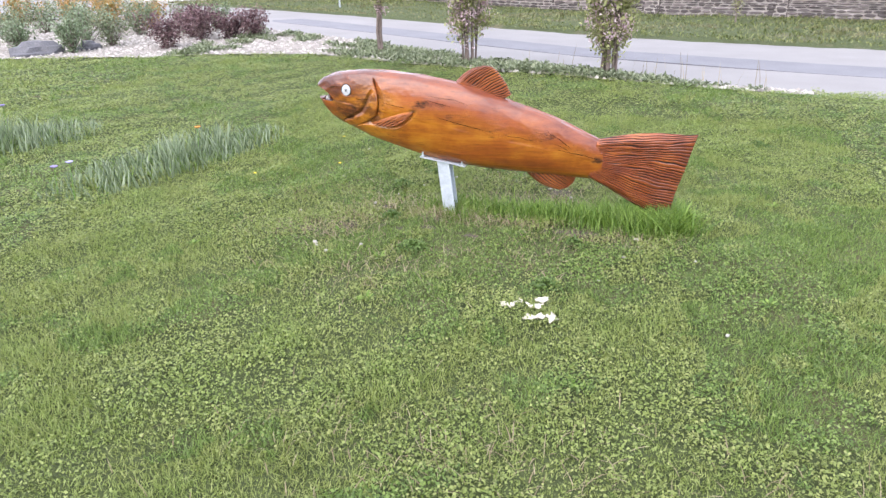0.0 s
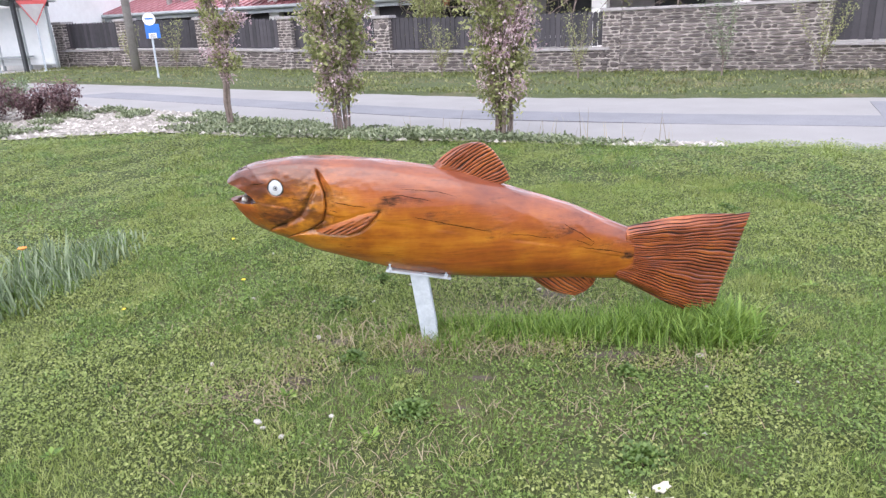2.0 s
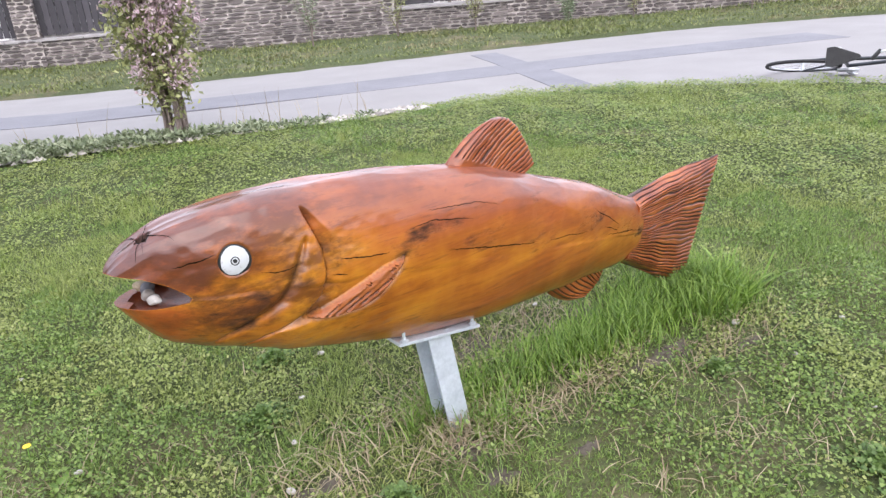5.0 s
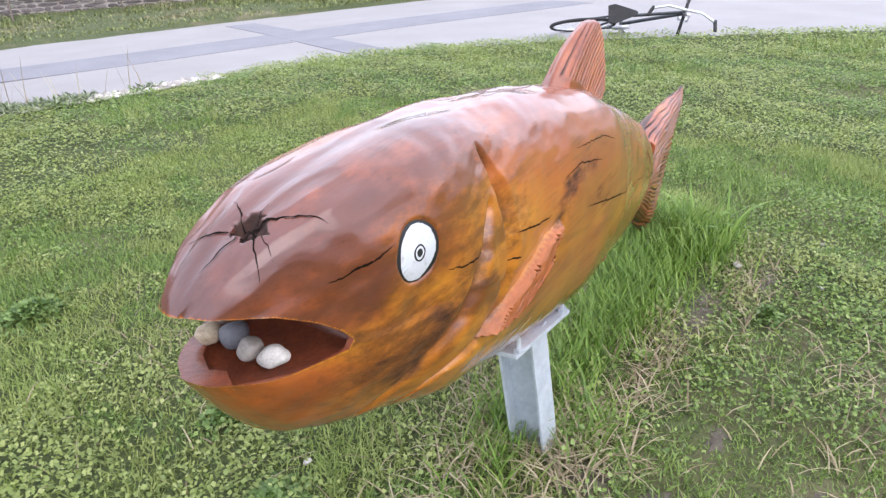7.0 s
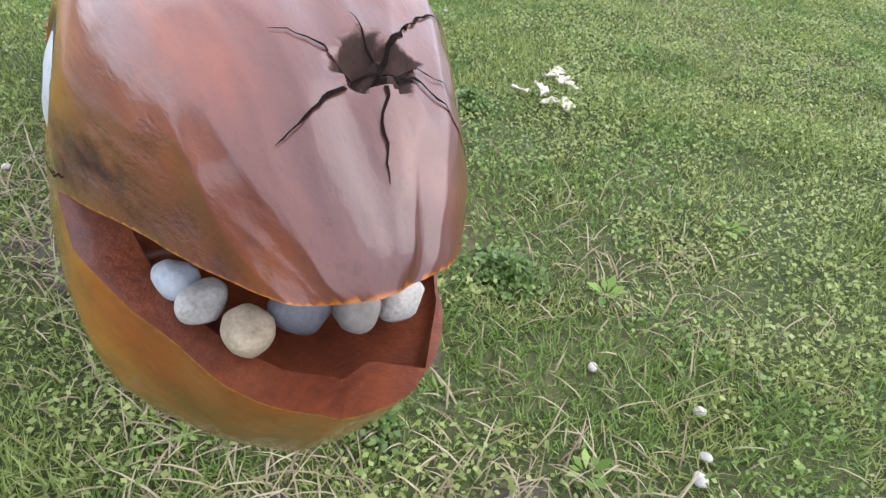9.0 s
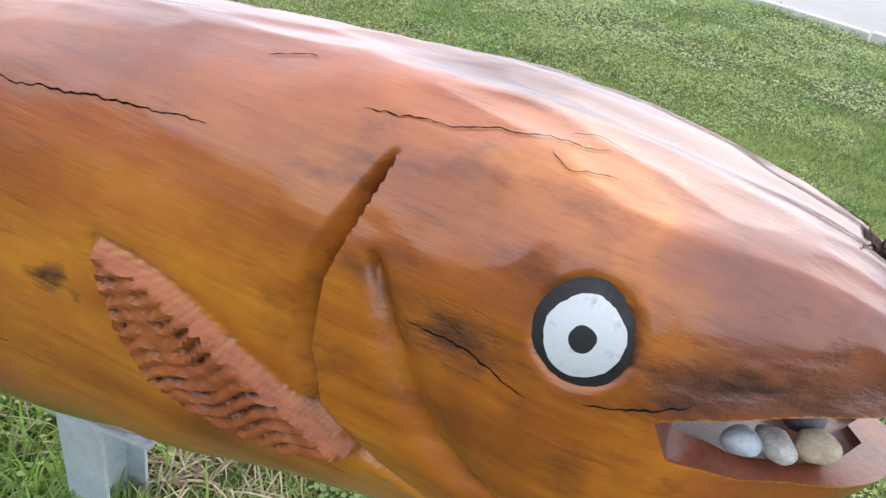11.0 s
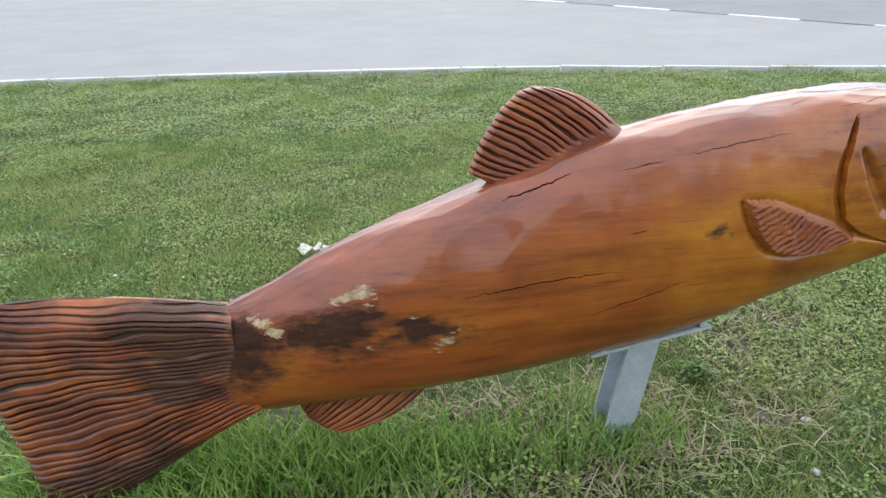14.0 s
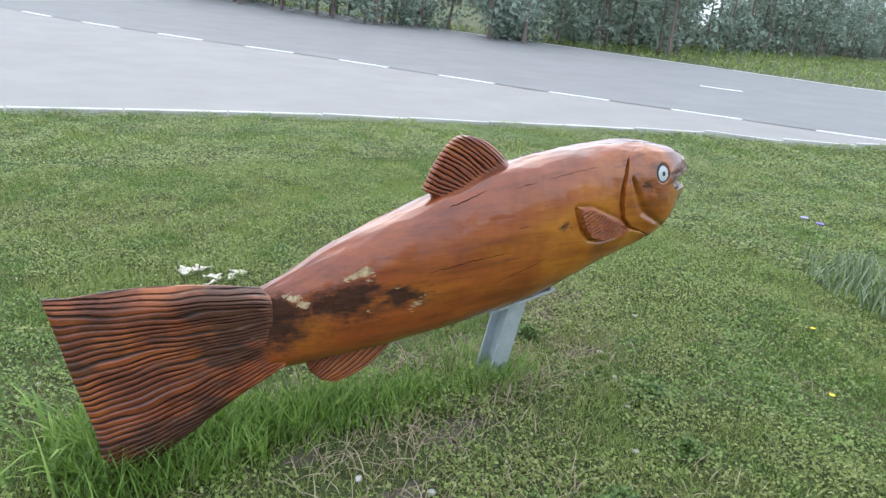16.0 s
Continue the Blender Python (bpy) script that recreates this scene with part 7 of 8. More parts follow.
def bicycle():
    """A bicycle lying on its side: built upright along x, then laid down."""
    root = new("bicycle")
    z = float(road_height(6.35, 1.55))
    root.matrix_world = Matrix.Translation((6.35, 1.55, z + 0.12)) @ Matrix.Rotation(radians(-62), 4, "Z") @ Matrix.Rotation(radians(74), 4, "X") @ Matrix.Translation((0, 0, -0.05))
    tagged(root, "dark bicycle lying on its side, front wheel turned up", "bicycle")
    pivot = Vector((0.42, 0, 0.36))
    steer = Matrix.Translation(pivot) @ Matrix.Rotation(radians(72), 4, Vector((-0.065, 0, 0.26))) @ Matrix.Translation(-pivot)

    def turned(bm, yes=True):
        if yes:
            bmesh.ops.transform(bm, matrix=steer, verts=bm.verts)
        return bm
    for x in (-0.52, 0.52):
        bm = bmesh.new()
        ring = [(x + 0.33 * math.cos(t), 0, 0.33 * math.sin(t)) for t in np.linspace(0, 2 * math.pi, 37)[:-1]]
        tube(bm, ring, 0.018, 6, True)
        wheel = part("wheel", turned(bm, x > 0), MAT_RUBBER, root, "black tyre")
        bm = bmesh.new()
        tube(bm, [(x + 0.305 * math.cos(t), 0, 0.305 * math.sin(t)) for t in np.linspace(0, 2 * math.pi, 37)[:-1]], 0.010, 6, True)
        part("rim", turned(bm, x > 0), MAT_CHROME, wheel)
        bm = bmesh.new()
        for k in range(18):
            t = 2 * math.pi * k / 18
            rod(bm, (x, 0.02 * (-1) ** k, 0), (x + 0.30 * math.cos(t), 0, 0.30 * math.sin(t)), 0.0015, 0.0015, 4)
        rod(bm, (x, -0.05, 0), (x, 0.05, 0), 0.02, 0.02, 10)
        part("spokes", turned(bm, x > 0), MAT_CHROME, wheel)
    bm = bmesh.new()
    for a, b, r in (((-0.12, 0, -0.04), (0.40, 0, 0.42), 0.018), ((-0.20, 0, 0.42), (0.38, 0, 0.50), 0.016), ((-0.12, 0, -0.04), (-0.22, 0, 0.50), 0.016), ((-0.52, 0.05, 0), (-0.12, 0.03, -0.04), 0.011), ((-0.52, -0.05, 0), (-0.12, -0.03, -0.04), 0.011), ((-0.52, 0.05, 0), (-0.20, 0.02, 0.42), 0.010), ((-0.52, -0.05, 0), (-0.20, -0.02, 0.42), 0.010), ((0.36, 0, 0.56), (0.42, 0, 0.36), 0.02)):
        rod(bm, a, b, r, r, 10)
    part("frame", bm, MAT_BIKE, root)
    bm = bmesh.new()
    for s in (-1, 1):
        tube(bm, [(0.42, 0.02 * s, 0.36), (0.44, 0.05 * s, 0.33), (0.52, 0.05 * s, 0.0)], 0.012)
    part("fork", turned(bm), MAT_CHROME, root)
    part("handlebar", turned(tube(bmesh.new(), [(0.28, -0.30, 0.66), (0.34, -0.16, 0.66), (0.355, 0, 0.62), (0.34, 0.16, 0.66), (0.28, 0.30, 0.66)], 0.012)), MAT_CHROME, root)
    for s in (-1, 1):
        part("grip", turned(rod(bmesh.new(), (0.20, 0.32 * s, 0.665), (0.30, 0.29 * s, 0.66), 0.017, 0.017, 10)), MAT_RUBBER, root)
    bm = bmesh.new()
    prism(bm, [(-0.36, -0.08), (-0.30, -0.09), (-0.10, -0.02), (-0.08, 0), (-0.10, 0.02), (-0.30, 0.09), (-0.36, 0.08)], 0.05, Matrix.Translation((0, 0, 0.56)) @ Matrix.Rotation(radians(-90), 4, "X"))
    part("saddle", bm, MAT_RUBBER, root)
    bm = bmesh.new()
    rod(bm, (-0.12, -0.03, -0.04), (-0.12, -0.05, -0.04), 0.10, 0.10, 24)
    tube(bm, [(-0.12, -0.06, -0.04), (-0.02, -0.07, -0.18), (-0.02, -0.16, -0.18)], 0.012)
    tube(bm, [(-0.12, 0.06, -0.04), (-0.22, 0.07, 0.10), (-0.22, 0.16, 0.10)], 0.012)
    part("crank", bm, MAT_CHROME, root)


bicycle()


# ---- houses beyond the wall ----
def slab_roof(root, u0, u1, v0, z0, v1, z1, mat, name="roof", ribs=0.28, thick=0.08):
    """A sloping sheet roof with raised ribs running up the slope."""
    l = math.hypot(v1 - v0, z1 - z0)
    turn = Matrix.Rotation(math.atan2(z1 - z0, v1 - v0), 3, "X")
    mid = Vector(((u0 + u1) / 2, (v0 + v1) / 2, (z0 + z1) / 2))
    roof = part(name, box(bmesh.new(), mid, (u1 - u0, l, thick), turn), mat, root)
    bm = bmesh.new()
    k = u0 + ribs / 2
    while k < u1:
        box(bm, Vector((k, mid.y, mid.z)) + turn @ Vector((0, 0, thick / 2 + 0.018)), (0.07, l, 0.035), turn)
        k += ribs
    rows = int(l / 0.35)
    for j in range(rows):
        c = mid + turn @ Vector((0, -l / 2 + 0.35 * (j + 0.5), thick / 2 + 0.008))
        box(bm, c, (u1 - u0, 0.03, 0.02), turn)
    part("rib_sheet", bm, mat, roof)
    part("gutter", tube(bmesh.new(), [(u0, v0 - 0.06, z0 - 0.03), (u1, v0 - 0.06, z0 - 0.03)], 0.06, 10), MAT_GREYMETAL, roof, "pale grey gutter")
    return roof


def porch_house():
    root = thing("porch_house", (1.1, 17.94, 0.0), "low house with pink-red metal roof, white banded pillars and shady porch", "house", rz=-23.2)
    part("wall", box(bmesh.new(), (3.0, 2.55, 1.3), (13.5, 0.3, 2.6)), MAT_GREYPLASTER, root)
    part("floor_slab", box(bmesh.new(), (5.0, 1.0, 0.25), (17.5, 3.2, 0.5)), MAT_CONCRETE, root)
    for u in (-6.9, -3.45, 0.0, 3.43, 6.9):
        post = part("pillar", box(bmesh.new(), (u, 0, 1.28), (0.34, 0.34, 2.05)), MAT_PLASTER, root, "white pillar of banded blocks")
        for k in range(8):
            part("block", box(bmesh.new(), (u, 0, 0.35 + 0.255 * k), (0.40, 0.40, 0.235), None, 0.02), MAT_PLASTER, post)
        part("capital", box(bmesh.new(), (u, 0, 2.33), (0.50, 0.50, 0.06), None, 0.01), MAT_PLASTER, post)
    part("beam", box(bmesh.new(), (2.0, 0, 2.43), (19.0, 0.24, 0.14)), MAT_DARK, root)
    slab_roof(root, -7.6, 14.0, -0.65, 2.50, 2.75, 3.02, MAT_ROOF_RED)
    # near-black ceiling keeps light out and stands for the porch's shade
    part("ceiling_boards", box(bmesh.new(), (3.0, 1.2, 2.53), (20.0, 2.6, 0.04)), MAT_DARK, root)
    for u0, u1 in ((7.75, 8.75), (10.35, 11.5), (12.4, 14.0)):
        part("front_wall", box(bmesh.new(), ((u0 + u1) / 2, 0.2, 1.2), (u1 - u0, 0.3, 2.4), None, 0.01), MAT_PLASTER, root, "pale plastered wall")
    for u, w, h, z in ((-5.0, 1.3, 1.3, 1.35), (-1.5, 0.95, 2.0, 1.1), (2.0, 1.3, 1.25, 1.4), (5.2, 1.3, 1.25, 1.4), (9.0, 0.9, 2.0, 1.1)):
        win = part("window", box(bmesh.new(), (u, 2.37, z), (w, 0.06, h)), MAT_DARK, root, "dark window")
        for s in (-1, 0, 1):
            part("frame", box(bmesh.new(), (u + s * w / 2, 2.33, z), (0.07, 0.05, h + 0.07)), MAT_PICKET, win)
        part("sill", box(bmesh.new(), (u, 2.30, z - h / 2 - 0.04), (w + 0.2, 0.16, 0.06)), MAT_PLASTER, win)
    door = part("garage_door", box(bmesh.new(), (9.55, 0.45, 1.05), (1.6, 0.06, 2.1)), MAT_DARK, root, "dark arched door")
    for k in range(9):
        part("board", box(bmesh.new(), (8.82 + 0.18 * k, 0.40, 1.05), (0.165, 0.03, 2.08)), MAT_DARKMETAL, door)
    part("lintel", box(bmesh.new(), (9.55, 0.2, 2.25), (1.6, 0.3, 0.3)), MAT_GREYPLASTER, root)
    part("side_window", box(bmesh.new(), (11.95, 0.3, 1.2), (0.9, 0.08, 2.3)), MAT_DARK, root, "dark opening")
    part("porch_rail", box(bmesh.new(), (1.7, -0.05, 1.0), (3.0, 0.06, 0.08)), MAT_PICKET, root)
    lantern = part("lantern", box(bmesh.new(), (5.6, 0.0, 1.98), (0.16, 0.16, 0.24), None, 0.02), MAT_BINWOOD, root, "small warm-toned wall lantern")
    part("bracket", rod(bmesh.new(), (5.6, 0, 2.10), (5.6, 0, 2.40), 0.01), MAT_DARKMETAL, lantern)
    part("hanging_pot", rod(bmesh.new(), (-1.0, 0.0, 1.75), (-1.0, 0.0, 1.95), 0.09, 0.12, 14), MAT_BINWOOD, root, "brown hanging pot")


porch_house()


def vine(x, y, seed, label):
    """Bare climbing branches in front of the porch, with a few fresh leaves."""
    rnd = random.Random(seed)
    root = thing("climbing_vine", (x, y, 0.0), label, "vine", "vines on the porch", rz=-23.2)
    bm, pts = bmesh.new(), []
    line = limbs(bm, (0, 0, 0), 2.5, 0.05, rnd.uniform(0, 6), 1.4, rnd, 8, 0.12, 7)
    for k in range(9):
        s = line[-1 - k % 3]
        arm = limbs(bm, s, rnd.uniform(0.9, 1.9), 0.028, rnd.choice((0.0, math.pi)) + rnd.uniform(-0.3, 0.3), rnd.uniform(-0.45, 0.35), rnd, 7, 0.28, 5)
        for q in arm[2:]:
            twig = limbs(bm, q, rnd.uniform(0.25, 0.7), 0.012, rnd.uniform(0, 6.28), rnd.uniform(-1.2, 0.4), rnd, 4, 0.35, 4)
            pts += twig[2:]
    part("branchwork", bm, MAT_BARK, root, "crooked bare grey branches", True)
    foliage("leaves", pts, 2, 0.06, (0.05, 0.11), (0.5, 0.8), MAT_SPRING, root)


for k, (x, y) in enumerate([(0.0, 17.75), (3.2, 16.4), (5.6, 15.2), (8.2, 14.2), (10.6, 13.2)]):
    vine(x, y, 30 + k, "bare grey climbing vine trained along the porch")


def garden_shrub(x, y, w, h, seed, mat, label):
    rnd = random.Random(seed)
    root = thing("garden_shrub", (x, y, 0.2), label, "shrub", "shrubs behind the wall")
    bm, pts = bmesh.new(), []
    for k in range(14):
        a = 2 * math.pi * k / 14
        line = limbs(bm, (0, 0, 0), h * rnd.uniform(0.8, 1.15), 0.025, a, math.pi / 2 - math.atan2(w / 2, h) * rnd.uniform(0.2, 1.1), rnd, 6, 0.12, 5)
        for p in line[2:]:
            twig = limbs(bm, p, h * 0.22, 0.008, rnd.uniform(0, 6.28), rnd.uniform(-0.3, 1.2), rnd, 3, 0.25, 3)
            pts += twig
    part("branchwork", bm, MAT_BARK, root, "", True)
    foliage("leaves", pts, 12, 0.10, (0.05, 0.12), (0.4, 0.7), mat, root)


garden_shrub(-0.35, 16.7, 1.5, 2.0, 1, MAT_SPRING, "round light green shrub rising behind the picket fence")
garden_shrub(-5.2, 22.5, 3.4, 3.6, 2, MAT_SPRING, "tall bushy green shrub behind the low roof")
garden_shrub(-8.0, 25.0, 3.6, 4.4, 3, MAT_PINK, "tall reddish budding tree beside the house")
garden_shrub(13.5, 10.5, 2.4, 3.2, 4, MAT_SPRING, "leafy green tree behind the fence")
garden_shrub(11.6, 11.2, 1.0, 2.4, 5, MAT_SPRING, "slim leafy shrub by the house wall")


def annex():
    root = thing("annex_house", (-11.2, 23.0, 0.1), "low annex with red ribbed roof and dark walls behind the fence", "house", rz=-22.7)
    part("wall", box(bmesh.new(), (4.6, 1.4, 0.95), (14.2, 2.4, 1.9)), MAT_PICKET, root, "dark boarded wall")
    part("eaves_board", box(bmesh.new(), (4.5, -0.30, 1.80), (15.0, 0.05, 0.16)), MAT_GREYMETAL, root, "pale eaves board")
    slab_roof(root, -3.0, 12.0, -0.35, 1.92, 2.4, 2.72, MAT_ROOF_RED)
    part("main_wall", box(bmesh.new(), (4.5, 4.6, 1.7), (8.4, 4.2, 3.4)), MAT_GREYPLASTER, root, "grey plastered wall")
    slab_roof(root, 0.1, 9.2, 2.2, 3.15, 4.8, 4.75, MAT_ROOF_BROWN, "main_roof", 0.3)
    slab_roof(root, 9.0, 12.4, 2.0, 2.9, 4.2, 3.7, MAT_ROOF_RED, "upper_roof", 0.3)
    bm = bmesh.new()
    box(bm, (-1.2, 1.75, 3.0), (0.62, 0.5, 2.6))
    stack = part("chimney", bm, MAT_MORTAR, root, "orange brick chimney")
    brick = bmesh.new()
    box(brick, (0, 0, 0), (0.195, 0.02, 0.062), None, 0.004)
    me = shared("brick", brick, MAT_BRICK_EACH)
    for j in range(30):
        for i in range(3):
            piece("brick", me, stack, pose(-1.41 + 0.205 * i + (0.05 if j % 2 else 0) - 0.02, 1.497, 1.95 + 0.072 * j))
        for i in range(2):
            piece("brick", me, stack, pose(-0.887, 1.63 + 0.22 * i, 1.95 + 0.072 * j, 0, 0, 90))
    part("chimney_cap", box(bmesh.new(), (-1.2, 1.75, 4.33), (0.78, 0.66, 0.08), None, 0.01), MAT_CONCRETE, stack)


MAT_BRICK_EACH = speckled("brick", (0.36, 0.14, 0.09), (0.48, 0.22, 0.15), 9, 0.85, per="object")
annex()


def gable_house():
    """White house whose corner stands beside the shelter; its front runs off along -u."""
    rz = math.degrees(math.atan2(-0.30, 0.954))
    root = thing("gable_house", (-12.85, 20.45, 0.62), "white plastered house with a dull red roof and open carport", "house", rz=rz)
    part("front_wall", box(bmesh.new(), (-3.1, 0.15, 1.15), (6.2, 0.3, 3.1)), MAT_PLASTER, root, "bright white front wall")
    bm = bmesh.new()
    prism(bm, [(0, -0.5), (9.0, -0.5), (9.0, 2.5), (4.5, 5.1), (0, 2.5)], 0.3, Matrix.Rotation(radians(90), 4, "Z"))
    part("gable_wall", bm, MAT_PLASTER, root, "white gable wall")
    part("rear_wall", box(bmesh.new(), (-5.0, 8.8, 1.3), (9.6, 0.3, 2.6)), MAT_PLASTER, root)
    # the carport's shade is put into this wall's near-black colour
    part("carport_back", box(bmesh.new(), (-9.2, 3.2, 1.0), (7.2, 0.2, 3.6)), MAT_DARK, root, "carport back wall coloured near-black for shade")
    part("carport_post", box(bmesh.new(), (-9.4, 0.1, 1.3), (0.18, 0.18, 2.6)), MAT_GREYMETAL, root)
    part("divider", box(bmesh.new(), (-6.3, 1.7, 1.3), (0.25, 3.0, 2.6)), MAT_PLASTER, root)
    part("corner_column", box(bmesh.new(), (0.05, -0.04, 1.3), (0.22, 0.14, 2.65), None, 0.01), MAT_WHITE, root)
    slab_roof(root, -12.5, 0.55, -0.65, 2.36, 4.5, 5.35, MAT_ROOF_BROWN, "roof", 0.33)
    part("verge_board", box(bmesh.new(), (0.58, 1.92, 3.78), (0.06, 6.0, 0.22), Matrix.Rotation(math.atan2(2.99, 5.15), 3, "X")), MAT_GREYMETAL, root, "pale verge board")
    slab_roof(root, -12.5, 0.55, 9.6, 2.36, 4.5, 5.35, MAT_ROOF_BROWN, "rear_roof", 0.33)


gable_house()


def carport_fence():
    root = thing("yard_fence", (-20.2, 21.3, 0.50), "dark board fence with pale lower panel before the carport", "fence", rz=-4)
    part("lower_panel", box(bmesh.new(), (1.3, 0, 0.28), (4.8, 0.06, 0.5)), MAT_PANEL, root, "pale lower panel")
    for k in range(34):
        part("slat", box(bmesh.new(), (-1.0 + 0.14 * k, -0.01, 0.95 + 0.03 * (k % 3)), (0.12, 0.03, 0.86)), MAT_PICKET, root)
    for k in range(4):
        part("post", box(bmesh.new(), (-1.1 + 1.6 * k, 0.05, 0.7), (0.1, 0.08, 1.4)), MAT_GREYMETAL, root)


carport_fence()


def van():
    root = thing("van", (-19.6, 23.0, 0.35), "white van parked in the dark carport", "van", rz=-15)
    bm = bmesh.new()
    prism(bm, [(-2.2, 0.35), (2.2, 0.35), (2.25, 0.95), (1.5, 1.15), (0.95, 1.85), (-2.1, 1.9), (-2.25, 1.0)], 1.7)
    part("body", bm, MAT_CARPAINT, root)
    bm = bmesh.new()
    prism(bm, [(1.35, 1.15), (0.92, 1.72), (0.35, 1.74), (0.35, 1.15)], 1.74)
    part("side_window", bm, MAT_DARK, root)
    for x in (-1.4, 1.4):
        for y in (-0.8, 0.8):
            wheel = part("wheel", rod(bmesh.new(), (x, y - 0.1, 0.33), (x, y + 0.1, 0.33), 0.33, 0.33, 24), MAT_RUBBER, root)
            part("rim", rod(bmesh.new(), (x, y - 0.11, 0.33), (x, y + 0.11, 0.33), 0.18, 0.18, 18), MAT_CHROME, wheel)


van()


# ---- distance ----
def hillside():
    xs, ys = np.linspace(-140, 140, 57), np.linspace(26, 150, 32)
    gx, gy = np.meshgrid(xs, ys)
    z = 8.5 * smoothstep(30, 110, gy + 0.12 * np.abs(gx)) * (0.75 + 0.5 * hash_noise(gx, gy, 0.03, 3)) - 0.08
    n = len(xs)
    q = (np.arange(31)[:, None] * n + np.arange(56)[None]).ravel()
    me = fast_mesh("hillside", np.stack([gx, gy, z], -1).reshape(-1, 3), np.stack([q, q + 1, q + n + 1, q + n], 1), MAT_MEADOW)
    tagged(new("hillside", me), "pale green hillside meadow behind the houses", "hill", kind="structure")


MAT_MEADOW = ground_mat("hill_meadow", (0.16, 0.20, 0.06), (0.26, 0.28, 0.09), (0.34, 0.30, 0.13))
hillside()


def woods(name, line, height, per_m, depth, label, size=(0.16, 0.42), mat=None, side=1, low=0.0):
    """A belt of trees: clumps of leaves that bulge and thin out, with stems between them."""
    p = np.array(line, dtype=float)
    s = np.concatenate([[0], np.cumsum(np.linalg.norm(np.diff(p, axis=0), axis=1))])
    total = s[-1]
    bm = bmesh.new()
    crowns = []
    k = 0.0
    rnd = random.Random(len(name) + int(total))
    while k < total:
        x, y = np.interp(k, s, p[:, 0]), np.interp(k, s, p[:, 1])
        i = min(len(p) - 2, int(np.searchsorted(s, k, side="right") - 1))
        d = (p[i + 1] - p[i]) / (s[i + 1] - s[i])
        nrm = np.array([-d[1], d[0]]) * side
        for row in range(3):
            o = row * depth / 3 + rnd.uniform(0, depth / 4)
            cx, cy = x + nrm[0] * o + rnd.uniform(-0.6, 0.6), y + nrm[1] * o + rnd.uniform(-0.6, 0.6)
            h = height * rnd.uniform(0.55, 1.1) * (0.55 + 0.22 * row)
            z0 = float(road_height(cx, cy)) - 0.1
            rod(bm, (cx, cy, z0), (cx + rnd.uniform(-0.4, 0.4), cy, z0 + h * 0.8), 0.09, 0.03, 5, caps=False)
            for b in range(6):
                a = rnd.uniform(0, 6.28)
                r = rnd.uniform(0.3, 1.0)
                crowns.append((cx + r * math.cos(a), cy + r * math.sin(a), z0 + h * rnd.uniform(0.08 + low, 0.95), rnd.uniform(0.55, 1.1)))
        k += rnd.uniform(1.2, 2.4)
    c = np.array(crowns)
    n = int(per_m * total)
    pick = RNG.integers(0, len(c), n)
    g = RNG.normal(0, 1, (n, 3))
    g /= np.linalg.norm(g, axis=1)[:, None]
    q = c[pick, :3] + g * (c[pick, 3] * RNG.uniform(0.55, 1.05, n))[:, None] * np.array([1, 1, 0.9])
    l = RNG.uniform(*size, n)
    v, f = leaves(q[:, 0], q[:, 1], np.maximum(q[:, 2], road_height(q[:, 0], q[:, 1]) - 0.05), l, l * RNG.uniform(0.5, 0.8, n), RNG.uniform(0, 6.28, n), RNG.normal(0, 0.6, n), RNG.normal(0, 0.8, n))
    tagged(new(name, fast_mesh(name, v, f, mat or MAT_HAZED_WOODS)), label, "trees", kind="stuff")
    ob = part("tree_stems", bm, MAT_BARK)
    tagged(ob, "slender grey stems of " + label.split(",")[0], "tree stems", kind="stuff")


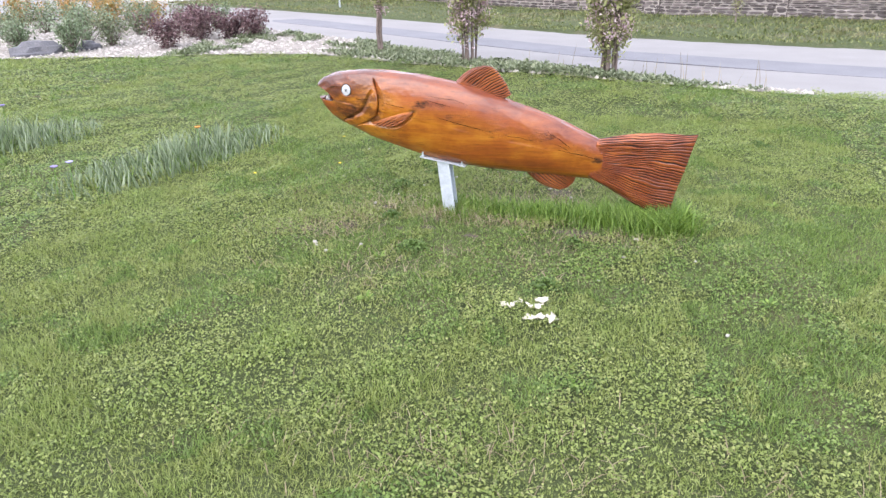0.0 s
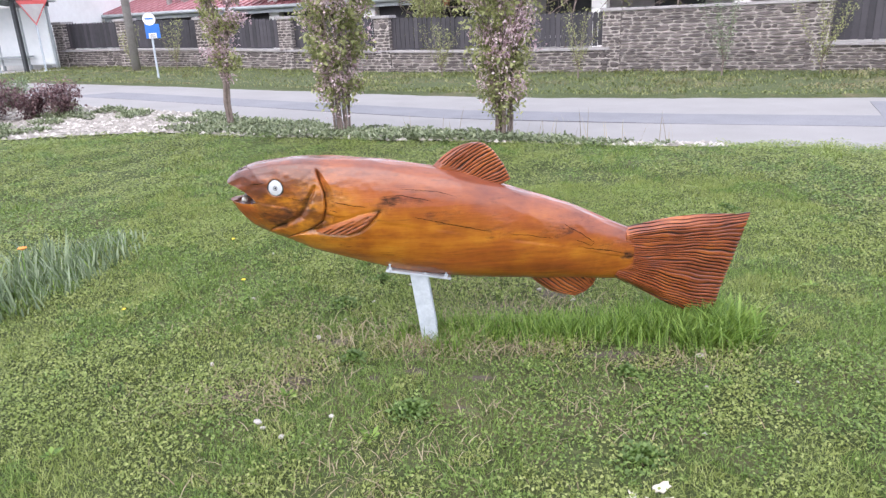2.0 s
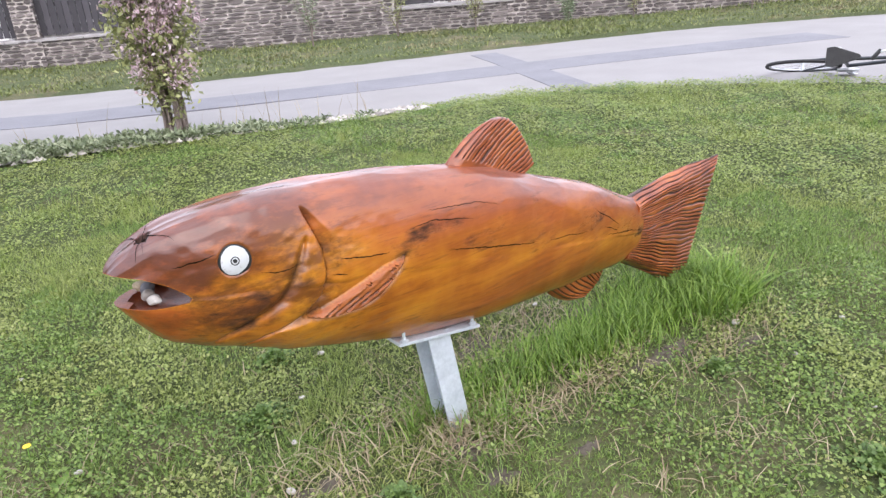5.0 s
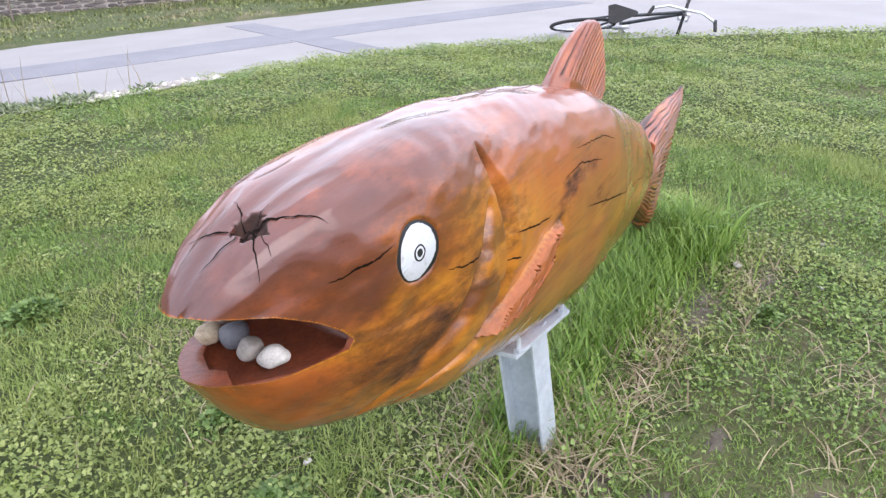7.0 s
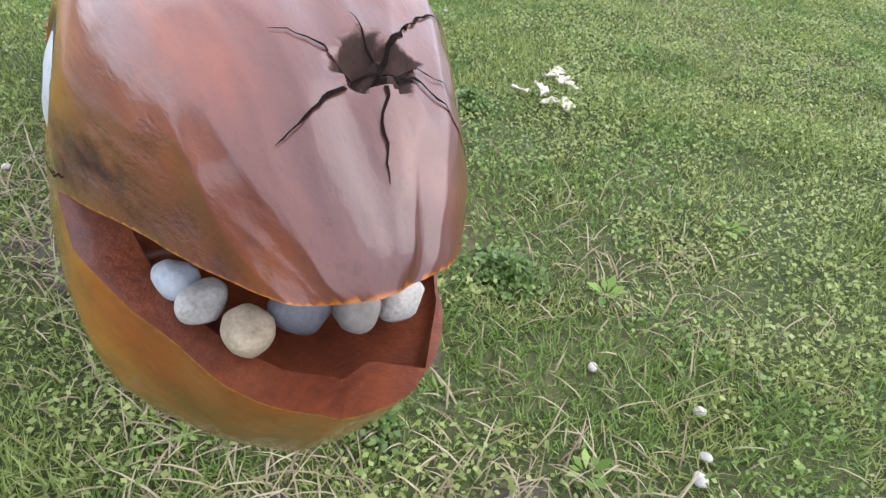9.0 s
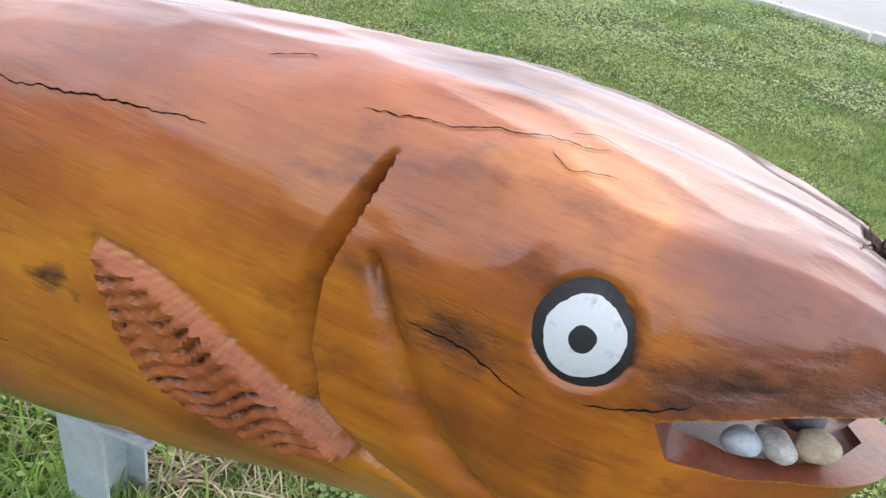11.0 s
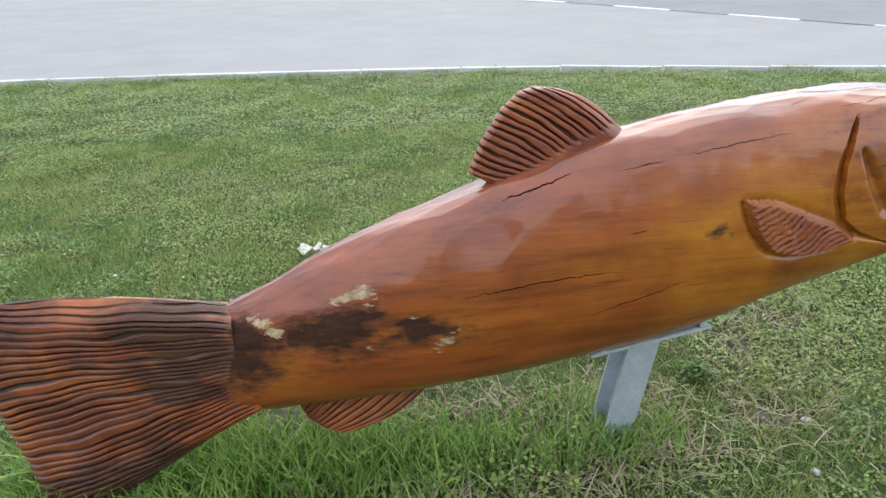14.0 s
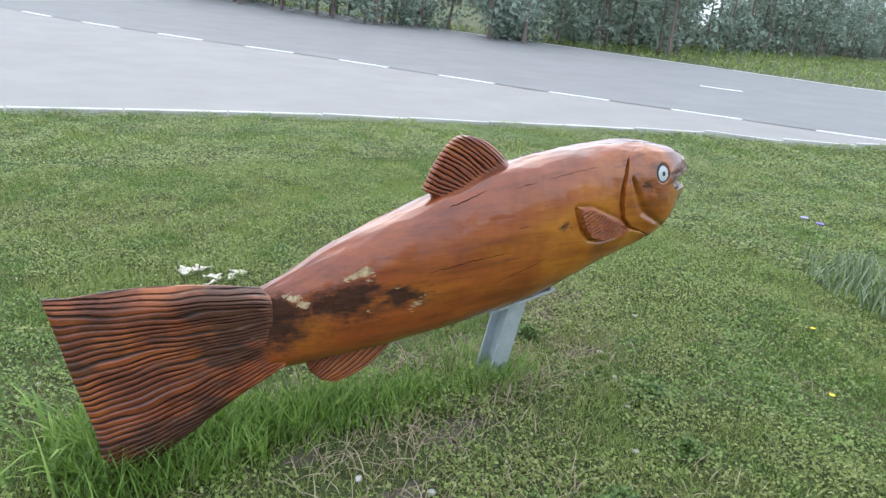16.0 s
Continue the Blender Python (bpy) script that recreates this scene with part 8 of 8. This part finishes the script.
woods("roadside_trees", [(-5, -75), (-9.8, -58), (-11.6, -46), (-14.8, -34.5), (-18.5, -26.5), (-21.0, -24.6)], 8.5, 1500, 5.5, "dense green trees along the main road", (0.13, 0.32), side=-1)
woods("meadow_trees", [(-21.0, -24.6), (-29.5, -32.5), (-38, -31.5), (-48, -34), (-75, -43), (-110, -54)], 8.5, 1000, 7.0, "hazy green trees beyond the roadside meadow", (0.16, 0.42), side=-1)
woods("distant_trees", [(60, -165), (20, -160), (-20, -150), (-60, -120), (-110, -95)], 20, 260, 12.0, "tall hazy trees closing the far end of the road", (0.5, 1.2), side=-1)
# out of view: this belt only closes the eastern side for reflections
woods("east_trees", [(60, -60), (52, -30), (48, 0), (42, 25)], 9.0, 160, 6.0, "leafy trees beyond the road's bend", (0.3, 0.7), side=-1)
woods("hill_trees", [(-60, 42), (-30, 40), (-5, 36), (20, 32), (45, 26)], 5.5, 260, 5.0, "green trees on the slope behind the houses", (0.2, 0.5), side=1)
# likewise unseen, added to give reflections something in the west
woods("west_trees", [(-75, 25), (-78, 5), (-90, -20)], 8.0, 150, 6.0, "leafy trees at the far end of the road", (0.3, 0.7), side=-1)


def roadside_bush():
    bush("roadside_bush", -18.6, -23.4, 2.6, 2.3, 2200, MAT_HAZED_WOODS, "pale green bush standing out from the roadside trees", "roadside bushes", 90, (0.08, 0.16))
    n = 26000
    poly = np.array([(-31, -3.4), (-27.5, -6.8), (-24.5, -11.4), (-20.1, -21.8), (-14.6, -32), (-10.9, -45), (-14, -45), (-18, -34), (-22, -26), (-30, -33), (-48, -34), (-60, -36), (-60, -6)])
    x, y = RNG.uniform(-60, -10, n), RNG.uniform(-45, -3, n)
    keep = inside(x, y, poly)
    x, y = x[keep], y[keep]
    l = RNG.uniform(0.12, 0.30, len(x))
    v, f = leaves(x, y, road_height(x, y) - 0.03, l, l * 0.28, RNG.uniform(0, 6.28, len(x)), RNG.uniform(0.3, 1.3, len(x)), RNG.normal(0, 0.4, len(x)))
    tagged(new("roadside_grass", fast_mesh("roadside_grass", v, f, MAT_LAWN)), "fresh green grass beside the main road", "grass", kind="stuff")


roadside_bush()


def blue_barrier():
    root = thing("blue_barrier", (5.0, -128, -0.4), "long blue panel fence with a pale rail, far down the road", "fence", rz=-58)
    for k in range(8):
        part("panel", box(bmesh.new(), (-9.8 + 2.8 * k, 0, 1.3), (2.7, 0.08, 2.6), None, 0.01), MAT_BLUEFENCE, root)
    part("rail", box(bmesh.new(), (0, 0, 2.7), (22.5, 0.12, 0.14)), MAT_GREYMETAL, root, "pale top rail")


blue_barrier()
